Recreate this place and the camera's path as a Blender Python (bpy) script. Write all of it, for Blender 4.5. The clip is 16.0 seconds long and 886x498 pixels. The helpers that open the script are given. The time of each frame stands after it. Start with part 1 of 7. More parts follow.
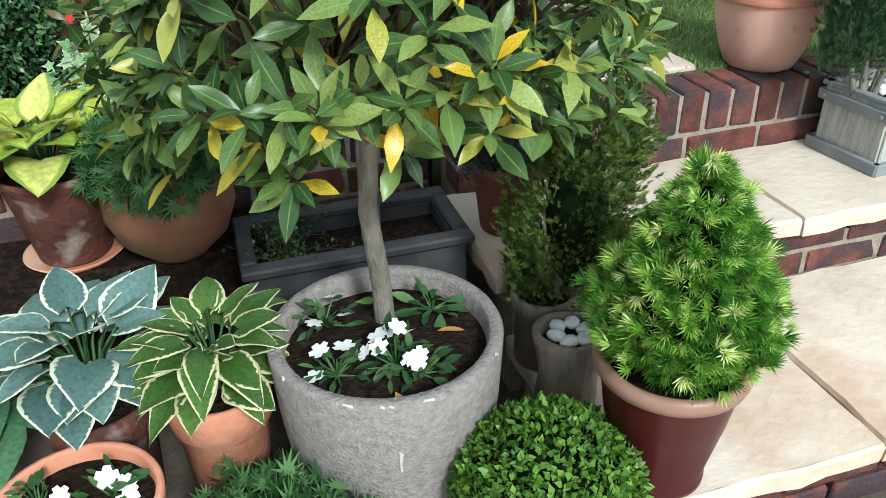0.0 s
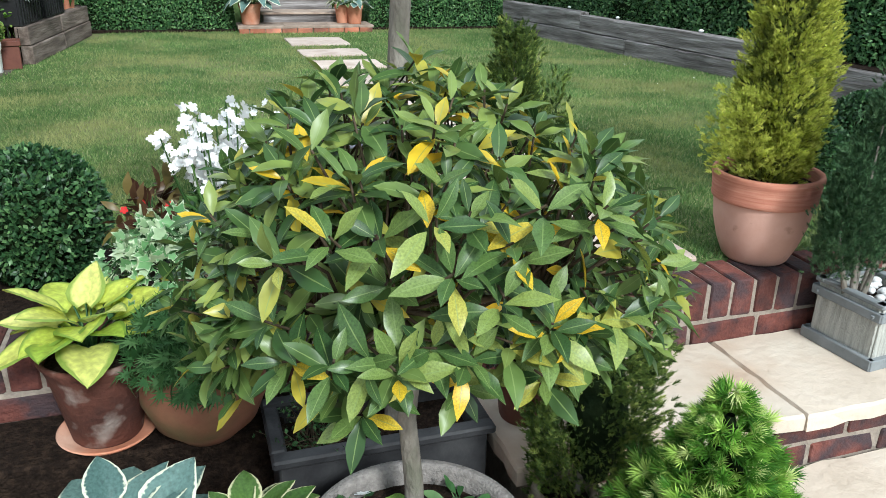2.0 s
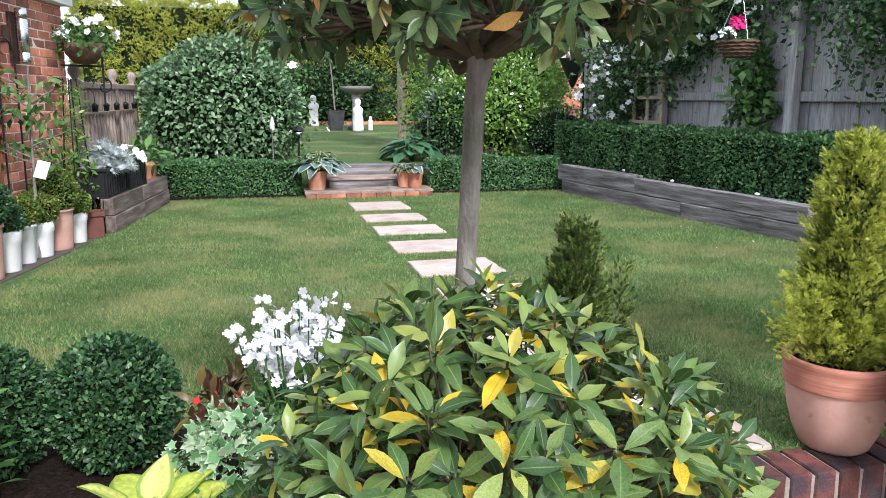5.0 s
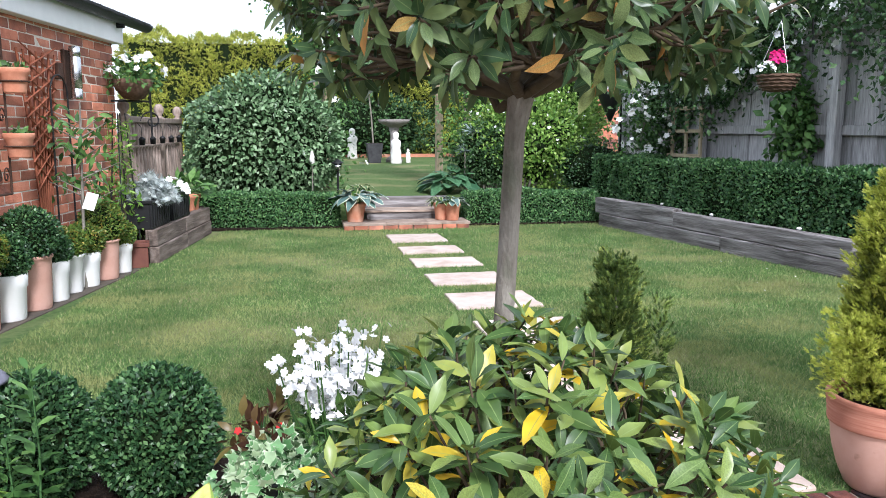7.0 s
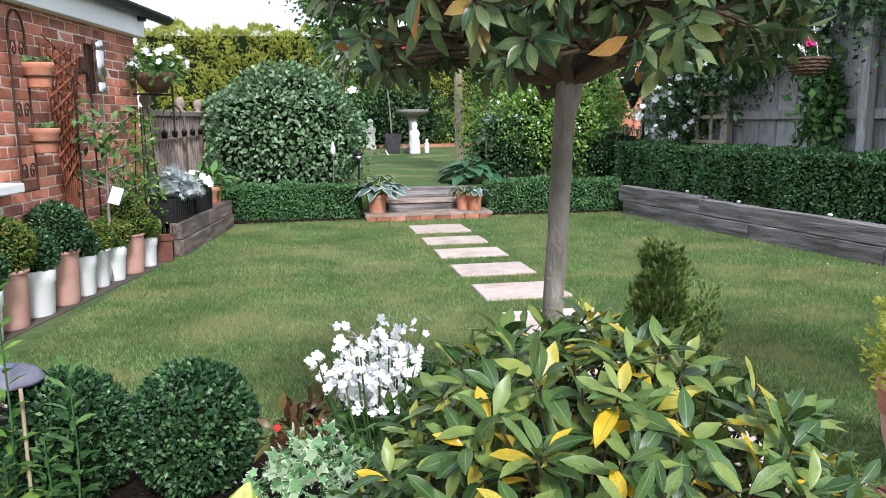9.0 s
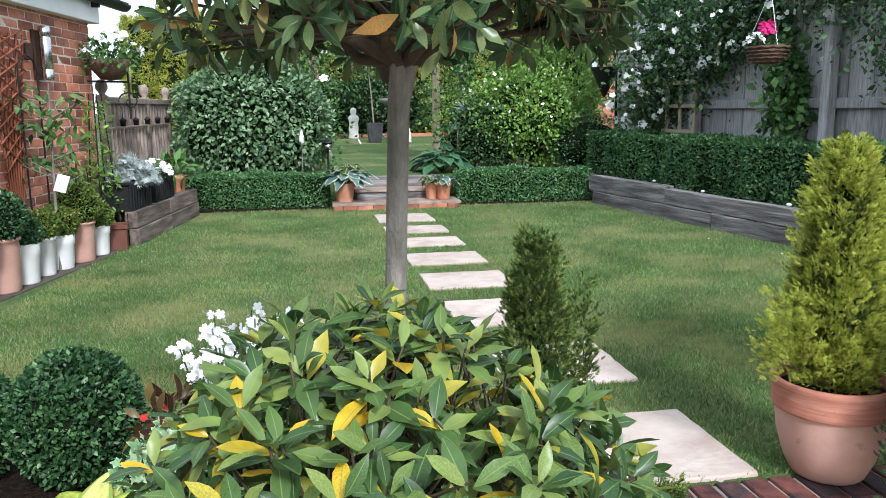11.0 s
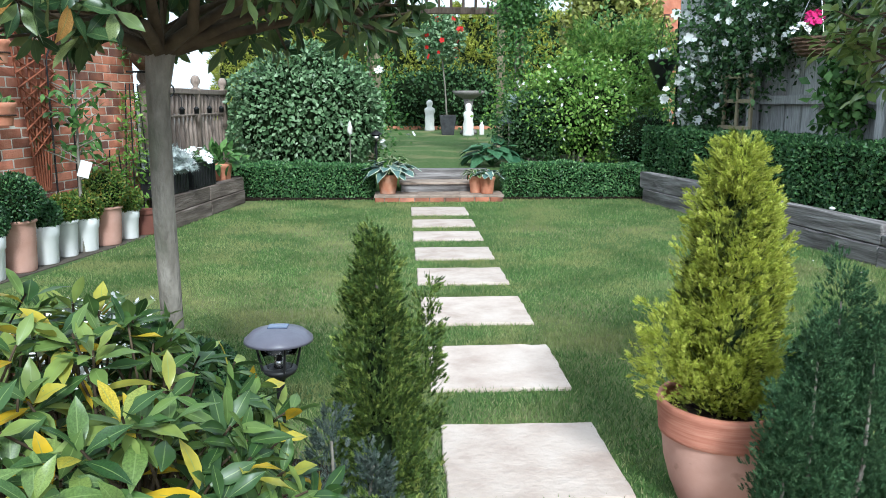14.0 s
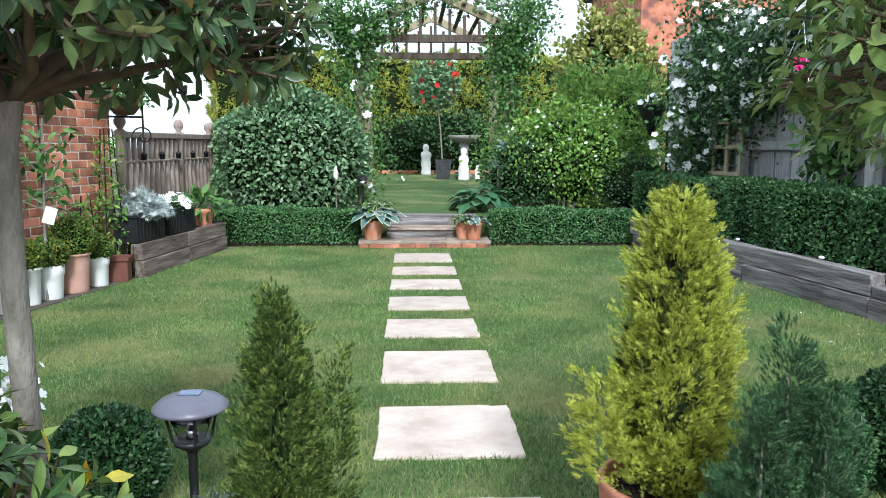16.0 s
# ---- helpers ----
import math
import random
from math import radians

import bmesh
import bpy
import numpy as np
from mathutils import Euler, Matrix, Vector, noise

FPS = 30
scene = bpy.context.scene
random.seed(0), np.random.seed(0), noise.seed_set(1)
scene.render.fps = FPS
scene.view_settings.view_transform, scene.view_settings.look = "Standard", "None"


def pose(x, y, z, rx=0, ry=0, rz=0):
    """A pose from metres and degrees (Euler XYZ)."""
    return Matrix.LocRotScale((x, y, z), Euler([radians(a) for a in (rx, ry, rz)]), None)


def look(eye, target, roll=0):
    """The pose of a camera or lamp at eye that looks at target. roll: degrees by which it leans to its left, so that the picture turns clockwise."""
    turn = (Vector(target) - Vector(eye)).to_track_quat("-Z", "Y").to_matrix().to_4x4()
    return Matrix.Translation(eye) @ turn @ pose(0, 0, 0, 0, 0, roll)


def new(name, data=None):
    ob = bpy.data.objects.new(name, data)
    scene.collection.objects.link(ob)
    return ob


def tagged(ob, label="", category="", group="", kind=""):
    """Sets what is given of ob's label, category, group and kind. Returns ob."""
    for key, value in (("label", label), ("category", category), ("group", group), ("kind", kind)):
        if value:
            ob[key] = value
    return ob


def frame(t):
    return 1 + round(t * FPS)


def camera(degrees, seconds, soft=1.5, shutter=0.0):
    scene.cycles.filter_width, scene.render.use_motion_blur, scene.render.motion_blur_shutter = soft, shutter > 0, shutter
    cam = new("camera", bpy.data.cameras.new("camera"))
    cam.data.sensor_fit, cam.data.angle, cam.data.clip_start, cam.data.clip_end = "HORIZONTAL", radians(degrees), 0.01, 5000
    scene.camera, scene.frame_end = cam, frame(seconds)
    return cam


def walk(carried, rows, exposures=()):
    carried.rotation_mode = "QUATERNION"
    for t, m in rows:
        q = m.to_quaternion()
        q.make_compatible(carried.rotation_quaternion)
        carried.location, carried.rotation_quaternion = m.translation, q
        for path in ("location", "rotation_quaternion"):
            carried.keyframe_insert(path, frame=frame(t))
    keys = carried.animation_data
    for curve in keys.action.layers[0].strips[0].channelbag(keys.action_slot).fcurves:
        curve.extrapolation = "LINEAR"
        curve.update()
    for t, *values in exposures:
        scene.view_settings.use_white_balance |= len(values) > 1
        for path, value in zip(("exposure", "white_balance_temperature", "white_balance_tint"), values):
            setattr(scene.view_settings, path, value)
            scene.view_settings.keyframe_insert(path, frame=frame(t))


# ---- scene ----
PATH = [
    (0, (-0.429, 2.277, 0.709), (0.071, 3.918, -0.32), -1.1),
    (0.5, (-0.442, 2.28, 0.74), (0.099, 3.951, -0.217), -1.0),
    (1, (-0.469, 2.273, 0.787), (0.119, 3.982, -0.069), -0.9),
    (1.5, (-0.503, 2.278, 0.847), (0.097, 4.013, 0.053), 0.4),
    (2, (-0.529, 2.285, 0.881), (0.058, 4.048, 0.142), 1.3),
    (2.5, (-0.542, 2.294, 0.911), (0.04, 4.082, 0.229), 2.0),
    (3, (-0.521, 2.318, 0.909), (0.033, 4.138, 0.292), 2.0),
    (3.5, (-0.541, 2.312, 0.942), (-0.018, 4.165, 0.403), 1.2),
    (4, (-0.546, 2.309, 0.963), (-0.045, 4.186, 0.487), 0.8),
    (4.5, (-0.549, 2.305, 0.977), (-0.064, 4.199, 0.553), 0.4),
    (6.8, (-0.553, 2.274, 1.0), (-0.138, 4.207, 0.694), 0.1),
    (7, (-0.562, 2.28, 0.998), (-0.171, 4.218, 0.695), 0.1),
    (7.5, (-0.58, 2.284, 1.0), (-0.262, 4.235, 0.699), 0.2),
    (8, (-0.603, 2.3, 1.001), (-0.349, 4.261, 0.699), 0.2),
    (8.5, (-0.599, 2.313, 1.003), (-0.352, 4.273, 0.694), -0.0),
    (9, (-0.609, 2.336, 0.996), (-0.261, 4.278, 0.668), -0.7),
    (9.5, (-0.585, 2.362, 0.983), (-0.145, 4.28, 0.625), -1.2),
    (9.7, (-0.551, 2.353, 0.981), (-0.111, 4.27, 0.616), -0.9),
    (11.8, (-0.148, 2.311, 0.985), (0.161, 4.257, 0.645), -0.4),
    (12, (-0.106, 2.337, 0.988), (0.215, 4.282, 0.653), 0.1),
    (12.5, (-0.014, 2.371, 0.984), (0.318, 4.314, 0.648), 0.4),
    (13, (0.088, 2.356, 0.981), (0.316, 4.311, 0.629), 0.4),
    (13.5, (0.194, 2.348, 0.986), (0.336, 4.31, 0.623), 0.3),
    (14, (0.301, 2.32, 0.978), (0.396, 4.283, 0.608), -0.0),
    (14.5, (0.357, 2.31, 0.979), (0.474, 4.274, 0.622), -0.7),
    (15, (0.42, 2.397, 0.974), (0.622, 4.362, 0.662), 0.1),
    (15.5, (0.467, 2.466, 0.974), (0.654, 4.437, 0.691), -0.4),
    (16, (0.504, 2.479, 0.991), (0.585, 4.46, 0.728), 0.1),
]
cam = camera(58.8, 16.0, soft=0.8)
walk(cam, [(t, look(eye, target, roll)) for t, eye, target, roll in PATH], [(0, 0.48, 5750, 1), (2, 0.5, 5780, 3), (4.5, 0.62, 5780, 15), (7, 0.76, 5750, 14), (8, 0.62, 5800, 15), (12, 0.54, 5600, 6), (14.5, 0.56, 5480, 2), (16, 0.6, 5580, 4)])

# ---- light and sky ----
SUN_ELEV, SUN_ROT = radians(38), radians(171)
world = bpy.data.worlds.new("sky")
scene.world = world
world.use_nodes = True
_nt = world.node_tree
_sky = _nt.nodes.new("ShaderNodeTexSky")
_sky.sky_type = "NISHITA"
_sky.sun_disc = False
_sky.sun_elevation, _sky.sun_rotation = SUN_ELEV, SUN_ROT
_sky.air_density, _sky.dust_density, _sky.ozone_density = 1.0, 4.0, 1.0
_mixw = _nt.nodes.new("ShaderNodeMix")
_mixw.data_type = "RGBA"
_mixw.inputs[0].default_value = 0.75
_mixw.inputs[7].default_value = (9.5, 9.9, 10.2, 1)
_nt.links.new(_sky.outputs[0], _mixw.inputs[6])
_bg = _nt.nodes["Background"]
_bg.inputs[1].default_value = 0.118
_nt.links.new(_mixw.outputs[2], _bg.inputs[0])
_sunl = bpy.data.lights.new("sun", "SUN")
_sunl.energy, _sunl.angle, _sunl.color = 3.1, radians(11), (1.0, 0.96, 0.9)
sun = new("sun", _sunl)
sun.matrix_world = look((0, 0, 0), (-math.sin(SUN_ROT) * math.cos(SUN_ELEV), -math.cos(SUN_ROT) * math.cos(SUN_ELEV), -math.sin(SUN_ELEV)))

RNG = np.random.default_rng(7)

# ---- materials ----


def mat(name, colours, rough=0.6, scale=8.0, bump=0.0, bump_scale=60.0, metal=0.0, spec=0.32, stretch=(1, 1, 1), rand=0.0, detail=6.0, blotch=None, coat=0.0):
    """Noise between colours in object space, a second coarse noise for blotches, bump, a little variation between objects."""
    m = bpy.data.materials.new(name)
    m.use_nodes = True
    n, l = m.node_tree.nodes, m.node_tree.links
    b = n["Principled BSDF"]
    tc = n.new("ShaderNodeTexCoord")
    mp = n.new("ShaderNodeMapping")
    mp.inputs["Scale"].default_value = stretch
    l.new(tc.outputs["Object"], mp.inputs[0])
    oi = n.new("ShaderNodeObjectInfo")
    off = n.new("ShaderNodeVectorMath")
    off.operation = "MULTIPLY_ADD"
    off.inputs[1].default_value = (37.0, 37.0, 37.0)
    l.new(oi.outputs["Random"], off.inputs[0])
    l.new(mp.outputs[0], off.inputs[2])
    t1 = n.new("ShaderNodeTexNoise")
    t1.inputs["Scale"].default_value, t1.inputs["Detail"].default_value, t1.inputs["Roughness"].default_value = scale, detail, 0.62
    l.new(off.outputs[0], t1.inputs["Vector"])
    r = n.new("ShaderNodeValToRGB")
    el = r.color_ramp.elements
    k = len(colours)
    for i, c in enumerate(colours):
        p = 0.3 + 0.4 * i / max(1, k - 1)
        e = el[i] if i < 2 else el.new(p)
        e.position, e.color = p, (*c, 1)
    l.new(t1.outputs["Fac"], r.inputs[0])
    col = r.outputs[0]
    if blotch:
        t2 = n.new("ShaderNodeTexNoise")
        t2.inputs["Scale"].default_value, t2.inputs["Detail"].default_value = blotch[1], 4
        l.new(off.outputs[0], t2.inputs["Vector"])
        r2 = n.new("ShaderNodeMapRange")
        r2.inputs[1].default_value, r2.inputs[2].default_value, r2.inputs[4].default_value = blotch[2], blotch[2] + 0.14, blotch[3]
        l.new(t2.outputs["Fac"], r2.inputs[0])
        mx = n.new("ShaderNodeMix")
        mx.data_type = "RGBA"
        l.new(r2.outputs[0], mx.inputs[0])
        l.new(col, mx.inputs[6])
        mx.inputs[7].default_value = (*blotch[0], 1)
        col = mx.outputs[2]
    if rand:
        hs = n.new("ShaderNodeHueSaturation")
        mr = n.new("ShaderNodeMapRange")
        mr.inputs[3].default_value, mr.inputs[4].default_value = 1 - rand, 1 + rand
        l.new(oi.outputs["Random"], mr.inputs[0])
        l.new(mr.outputs[0], hs.inputs["Value"])
        l.new(col, hs.inputs["Color"])
        col = hs.outputs[0]
    l.new(col, b.inputs["Base Color"])
    b.inputs["Roughness"].default_value, b.inputs["Metallic"].default_value = rough, metal
    b.inputs["Specular IOR Level"].default_value = spec
    b.inputs["Coat Weight"].default_value = coat
    if bump:
        t3 = n.new("ShaderNodeTexNoise")
        t3.inputs["Scale"].default_value, t3.inputs["Detail"].default_value = bump_scale, 5
        l.new(off.outputs[0], t3.inputs["Vector"])
        bp = n.new("ShaderNodeBump")
        bp.inputs["Strength"].default_value, bp.inputs["Distance"].default_value = bump, 0.01
        l.new(t3.outputs["Fac"], bp.inputs["Height"])
        l.new(bp.outputs[0], b.inputs["Normal"])
    return m


def leaf_mat(name, stops, rough=0.42, trans=0.25, island=True, vein=None, edge=None, spec=0.24, noise_scale=30.0, patch=None):
    """Foliage: a ramp over a random number of each leaf, a little mottling, a pale midrib or margin by the leaf's own UV, some light let through."""
    m = bpy.data.materials.new(name)
    m.use_nodes = True
    n, l = m.node_tree.nodes, m.node_tree.links
    b = n["Principled BSDF"]
    if island:
        src = n.new("ShaderNodeNewGeometry").outputs["Random Per Island"]
    else:
        src = n.new("ShaderNodeObjectInfo").outputs["Random"]
    r = n.new("ShaderNodeValToRGB")
    el = r.color_ramp.elements
    for i, (p, c) in enumerate(stops):
        e = el[i] if i < 2 else el.new(p)
        e.position, e.color = p, (*c, 1)
    l.new(src, r.inputs[0])
    tc = n.new("ShaderNodeTexCoord")
    t1 = n.new("ShaderNodeTexNoise")
    t1.inputs["Scale"].default_value, t1.inputs["Detail"].default_value = noise_scale, 3
    l.new(tc.outputs["Object"], t1.inputs["Vector"])
    mr = n.new("ShaderNodeMapRange")
    mr.inputs[1].default_value, mr.inputs[2].default_value, mr.inputs[3].default_value, mr.inputs[4].default_value = 0.3, 0.7, 0.72, 1.25
    l.new(t1.outputs["Fac"], mr.inputs[0])
    hs = n.new("ShaderNodeHueSaturation")
    l.new(mr.outputs[0], hs.inputs["Value"])
    l.new(r.outputs[0], hs.inputs["Color"])
    col = hs.outputs[0]
    if patch:
        t2 = n.new("ShaderNodeTexNoise")
        t2.inputs["Scale"].default_value, t2.inputs["Detail"].default_value, t2.inputs["Roughness"].default_value = patch[1], 5, 0.65
        mp = n.new("ShaderNodeMapping")
        mp.inputs["Scale"].default_value = (1.0, 1.0, 1)
        l.new(tc.outputs["Object"], mp.inputs[0])
        l.new(mp.outputs[0], t2.inputs["Vector"])
        q = n.new("ShaderNodeMapRange")
        q.inputs[1].default_value, q.inputs[2].default_value, q.inputs[4].default_value = 0.46, 0.62, patch[2]
        l.new(t2.outputs["Fac"], q.inputs[0])
        mx = n.new("ShaderNodeMix")
        mx.data_type = "RGBA"
        l.new(q.outputs[0], mx.inputs[0])
        l.new(col, mx.inputs[6])
        mx.inputs[7].default_value = (*patch[0], 1)
        col = mx.outputs[2]
    if vein or edge:
        uv = n.new("ShaderNodeSeparateXYZ")
        l.new(tc.outputs["UV"], uv.inputs[0])
        ab = n.new("ShaderNodeMath")
        ab.operation = "MULTIPLY_ADD"
        ab.inputs[1].default_value, ab.inputs[2].default_value = 2.0, -1.0
        l.new(uv.outputs[0], ab.inputs[0])
        aa = n.new("ShaderNodeMath")
        aa.operation = "ABSOLUTE"
        l.new(ab.outputs[0], aa.inputs[0])
        wob = n.new("ShaderNodeMath")
        wob.operation = "MULTIPLY_ADD"
        wob.inputs[1].default_value = 0.35
        l.new(t1.outputs["Fac"], wob.inputs[0])
        l.new(aa.outputs[0], wob.inputs[2])
        for spec_, src_ in ((vein, aa.outputs[0]), (edge, wob.outputs[0])):
            if not spec_:
                continue
            c, lo, hi, amount = spec_
            q = n.new("ShaderNodeMapRange")
            q.inputs[1].default_value, q.inputs[2].default_value, q.inputs[4].default_value = lo, hi, amount
            l.new(src_, q.inputs[0])
            mx = n.new("ShaderNodeMix")
            mx.data_type = "RGBA"
            l.new(q.outputs[0], mx.inputs[0])
            l.new(col, mx.inputs[6])
            mx.inputs[7].default_value = (*c, 1)
            col = mx.outputs[2]
    l.new(col, b.inputs["Base Color"])
    b.inputs["Roughness"].default_value = rough
    b.inputs["Specular IOR Level"].default_value = spec
    if trans:
        tr = n.new("ShaderNodeBsdfTranslucent")
        ms = n.new("ShaderNodeMixShader")
        ms.inputs[0].default_value = trans
        l.new(col, tr.inputs[0])
        l.new(b.outputs[0], ms.inputs[1])
        l.new(tr.outputs[0], ms.inputs[2])
        l.new(ms.outputs[0], n["Material Output"].inputs[0])
    return m


M = {}
M["soil"] = mat("soil", [(0.007, 0.005, 0.004), (0.018, 0.012, 0.009), (0.04, 0.026, 0.018)], 0.95, 60, 1.0, 140, spec=0.08)
M["lawn"] = mat("lawn", [(0.05, 0.09, 0.028), (0.085, 0.135, 0.045), (0.13, 0.165, 0.065)], 0.95, 30, 0.8, 220, spec=0.1, blotch=((0.24, 0.22, 0.11), 1.3, 0.5, 0.6))
M["earth"] = mat("earth", [(0.06, 0.05, 0.04), (0.11, 0.09, 0.07)], 0.95, 6, 0.6, 60)
M["sandstone"] = mat("sandstone", [(0.45, 0.37, 0.29), (0.56, 0.47, 0.38), (0.62, 0.55, 0.46)], 0.7, 3.5, 0.5, 34, blotch=((0.42, 0.26, 0.16), 2.4, 0.54, 0.6), rand=0.1)
M["stone_pale"] = mat("stone_pale", [(0.4, 0.31, 0.26), (0.5, 0.405, 0.345), (0.57, 0.48, 0.42)], 0.8, 7, 0.6, 46, blotch=((0.36, 0.27, 0.22), 5, 0.56, 0.6), rand=0.1)
M["brick_dark"] = mat("brick_dark", [(0.05, 0.02, 0.018), (0.11, 0.036, 0.028), (0.17, 0.06, 0.045)], 0.8, 22, 0.6, 120, blotch=((0.03, 0.027, 0.033), 9, 0.46, 0.8), rand=0.3)
M["brick_red"] = mat("brick_red", [(0.3, 0.1, 0.06), (0.46, 0.17, 0.1), (0.55, 0.25, 0.16)], 0.85, 5, 0.6, 90, blotch=((0.15, 0.075, 0.065), 3.2, 0.52, 0.8), rand=0.42)
M["mortar"] = mat("mortar", [(0.56, 0.5, 0.42), (0.68, 0.62, 0.53)], 0.95, 40, 0.5, 150)
M["mortar_dark"] = mat("mortar_dark", [(0.2, 0.17, 0.14), (0.33, 0.28, 0.23)], 0.95, 40, 0.5, 150)
M["white_paint"] = mat("white_paint", [(0.74, 0.74, 0.72), (0.82, 0.82, 0.8)], 0.45, 5, 0.05, 30)
M["white_pot"] = mat("white_pot", [(0.74, 0.73, 0.7), (0.82, 0.81, 0.79)], 0.5, 7, 0.1, 40, blotch=((0.45, 0.4, 0.33), 6, 0.62, 0.35))
M["terracotta"] = mat("terracotta", [(0.4, 0.15, 0.085), (0.5, 0.21, 0.125), (0.56, 0.28, 0.18)], 0.85, 9, 0.3, 80, blotch=((0.55, 0.4, 0.32), 5, 0.58, 0.6), rand=0.1)
M["terracotta_pale"] = mat("terracotta_pale", [(0.46, 0.25, 0.19), (0.52, 0.3, 0.235), (0.57, 0.35, 0.285)], 0.8, 5, 0.15, 60, blotch=((0.26, 0.13, 0.09), 22, 0.66, 0.8))
M["terracotta_band"] = mat("terracotta_band", [(0.36, 0.13, 0.085), (0.45, 0.18, 0.12), (0.52, 0.25, 0.17)], 0.85, 6, 0.4, 60, stretch=(1, 1, 22))
M["terracotta_old"] = mat("terracotta_old", [(0.045, 0.018, 0.014), (0.085, 0.03, 0.02), (0.13, 0.05, 0.034)], 0.85, 9, 0.5, 70, blotch=((0.3, 0.26, 0.23), 14, 0.56, 0.7))
M["terracotta_mossy"] = mat("terracotta_mossy", [(0.17, 0.07, 0.04), (0.25, 0.105, 0.06), (0.32, 0.15, 0.09)], 0.8, 6, 0.2, 60, blotch=((0.1, 0.1, 0.04), 4, 0.48, 0.75))
M["red_glaze"] = mat("red_glaze", [(0.035, 0.005, 0.006), (0.05, 0.007, 0.008), (0.065, 0.01, 0.01)], 0.32, 5, 0.05, 40, spec=0.25)
M["rim_glaze"] = mat("rim_glaze", [(0.22, 0.12, 0.085), (0.3, 0.18, 0.13)], 0.4, 10, 0.1, 40)
M["concrete"] = mat("concrete", [(0.16, 0.145, 0.135), (0.23, 0.21, 0.195), (0.29, 0.265, 0.245)], 0.85, 70, 0.6, 180, blotch=((0.13, 0.115, 0.1), 3, 0.55, 0.5))
M["chip"] = mat("chip", [(0.42, 0.4, 0.38), (0.55, 0.53, 0.5)], 0.8, 30)
M["slate_trough"] = mat("slate_trough", [(0.022, 0.022, 0.024), (0.04, 0.04, 0.043), (0.06, 0.06, 0.062)], 0.6, 12, 0.2, 60)
M["black_plastic"] = mat("black_plastic", [(0.012, 0.012, 0.013), (0.02, 0.02, 0.021)], 0.45, 10, 0.1, 60)
M["grey_wood"] = mat("grey_wood", [(0.28, 0.28, 0.25), (0.42, 0.42, 0.38), (0.54, 0.54, 0.49)], 0.85, 9, 0.6, 40, stretch=(16, 16, 1.2))
M["grey_trim"] = mat("grey_trim", [(0.17, 0.185, 0.19), (0.24, 0.255, 0.26)], 0.7, 14, 0.3, 60)
M["sleeper"] = mat("sleeper", [(0.05, 0.042, 0.04), (0.16, 0.145, 0.14), (0.32, 0.3, 0.295)], 0.9, 2.6, 1.0, 12, stretch=(0.7, 9, 9), blotch=((0.36, 0.34, 0.335), 1.2, 0.58, 0.7), rand=0.16)
M["sleeper_brown"] = mat("sleeper_brown", [(0.06, 0.045, 0.036), (0.15, 0.115, 0.095), (0.27, 0.22, 0.19)], 0.9, 2.6, 1.0, 14, stretch=(0.8, 8, 8), rand=0.16)
M["fence_wood"] = mat("fence_wood", [(0.22, 0.215, 0.21), (0.36, 0.355, 0.35), (0.5, 0.495, 0.485)], 0.9, 6, 0.6, 30, stretch=(14, 14, 1), rand=0.2)
M["rail_wood"] = mat("rail_wood", [(0.16, 0.115, 0.09), (0.26, 0.2, 0.165), (0.33, 0.27, 0.23)], 0.85, 8, 0.4, 40, stretch=(8, 8, 1), rand=0.12)
M["post_wood"] = mat("post_wood", [(0.24, 0.19, 0.12), (0.34, 0.28, 0.18), (0.4, 0.34, 0.24)], 0.85, 8, 0.4, 40, stretch=(10, 10, 1))
# pergola roof timber, its brown darkened to stand in for shade
M["pergola_wood_shaded"] = mat("pergola_wood_shaded", [(0.05, 0.036, 0.027), (0.09, 0.066, 0.05), (0.13, 0.1, 0.075)], 0.85, 8, 0.4, 40, stretch=(8, 8, 1), rand=0.12)
M["tread_stone"] = mat("tread_stone", [(0.2, 0.14, 0.11), (0.3, 0.23, 0.18), (0.38, 0.3, 0.25)], 0.8, 7, 0.5, 50, blotch=((0.16, 0.12, 0.1), 5, 0.55, 0.6), rand=0.12)
M["red_wood"] = mat("red_wood", [(0.2, 0.06, 0.03), (0.3, 0.1, 0.05)], 0.75, 10, 0.3, 40)
M["rust"] = mat("rust", [(0.045, 0.025, 0.018), (0.085, 0.045, 0.03)], 0.8, 30, 0.5, 90, metal=0.3)
M["black_iron"] = mat("black_iron", [(0.012, 0.012, 0.013), (0.03, 0.03, 0.03)], 0.5, 20, 0.2, 60, metal=0.5)
M["steel"] = mat("steel", [(0.5, 0.5, 0.5), (0.62, 0.62, 0.62)], 0.25, 6, 0.0, 40, metal=1.0)
M["roof_tile"] = mat("roof_tile", [(0.03, 0.03, 0.033), (0.06, 0.06, 0.065)], 0.7, 12, 0.3, 50, rand=0.2)
M["solar_cap"] = mat("solar_cap", [(0.13, 0.125, 0.16), (0.18, 0.175, 0.215)], 0.35, 14, 0.1, 80)
M["solar_cell"] = mat("solar_cell", [(0.09, 0.12, 0.2), (0.16, 0.2, 0.3)], 0.12, 12)
M["pebble"] = mat("pebble", [(0.62, 0.62, 0.61), (0.76, 0.76, 0.75)], 0.5, 6, 0.1, 40, rand=0.1)
M["bark"] = mat("bark", [(0.12, 0.105, 0.085), (0.2, 0.18, 0.15), (0.29, 0.265, 0.225)], 0.9, 12, 0.6, 60, stretch=(2.5, 2.5, 1), blotch=((0.1, 0.11, 0.07), 9, 0.56, 0.5))
M["twig"] = mat("twig", [(0.05, 0.035, 0.022), (0.1, 0.075, 0.045)], 0.9, 30, 0.3, 80)
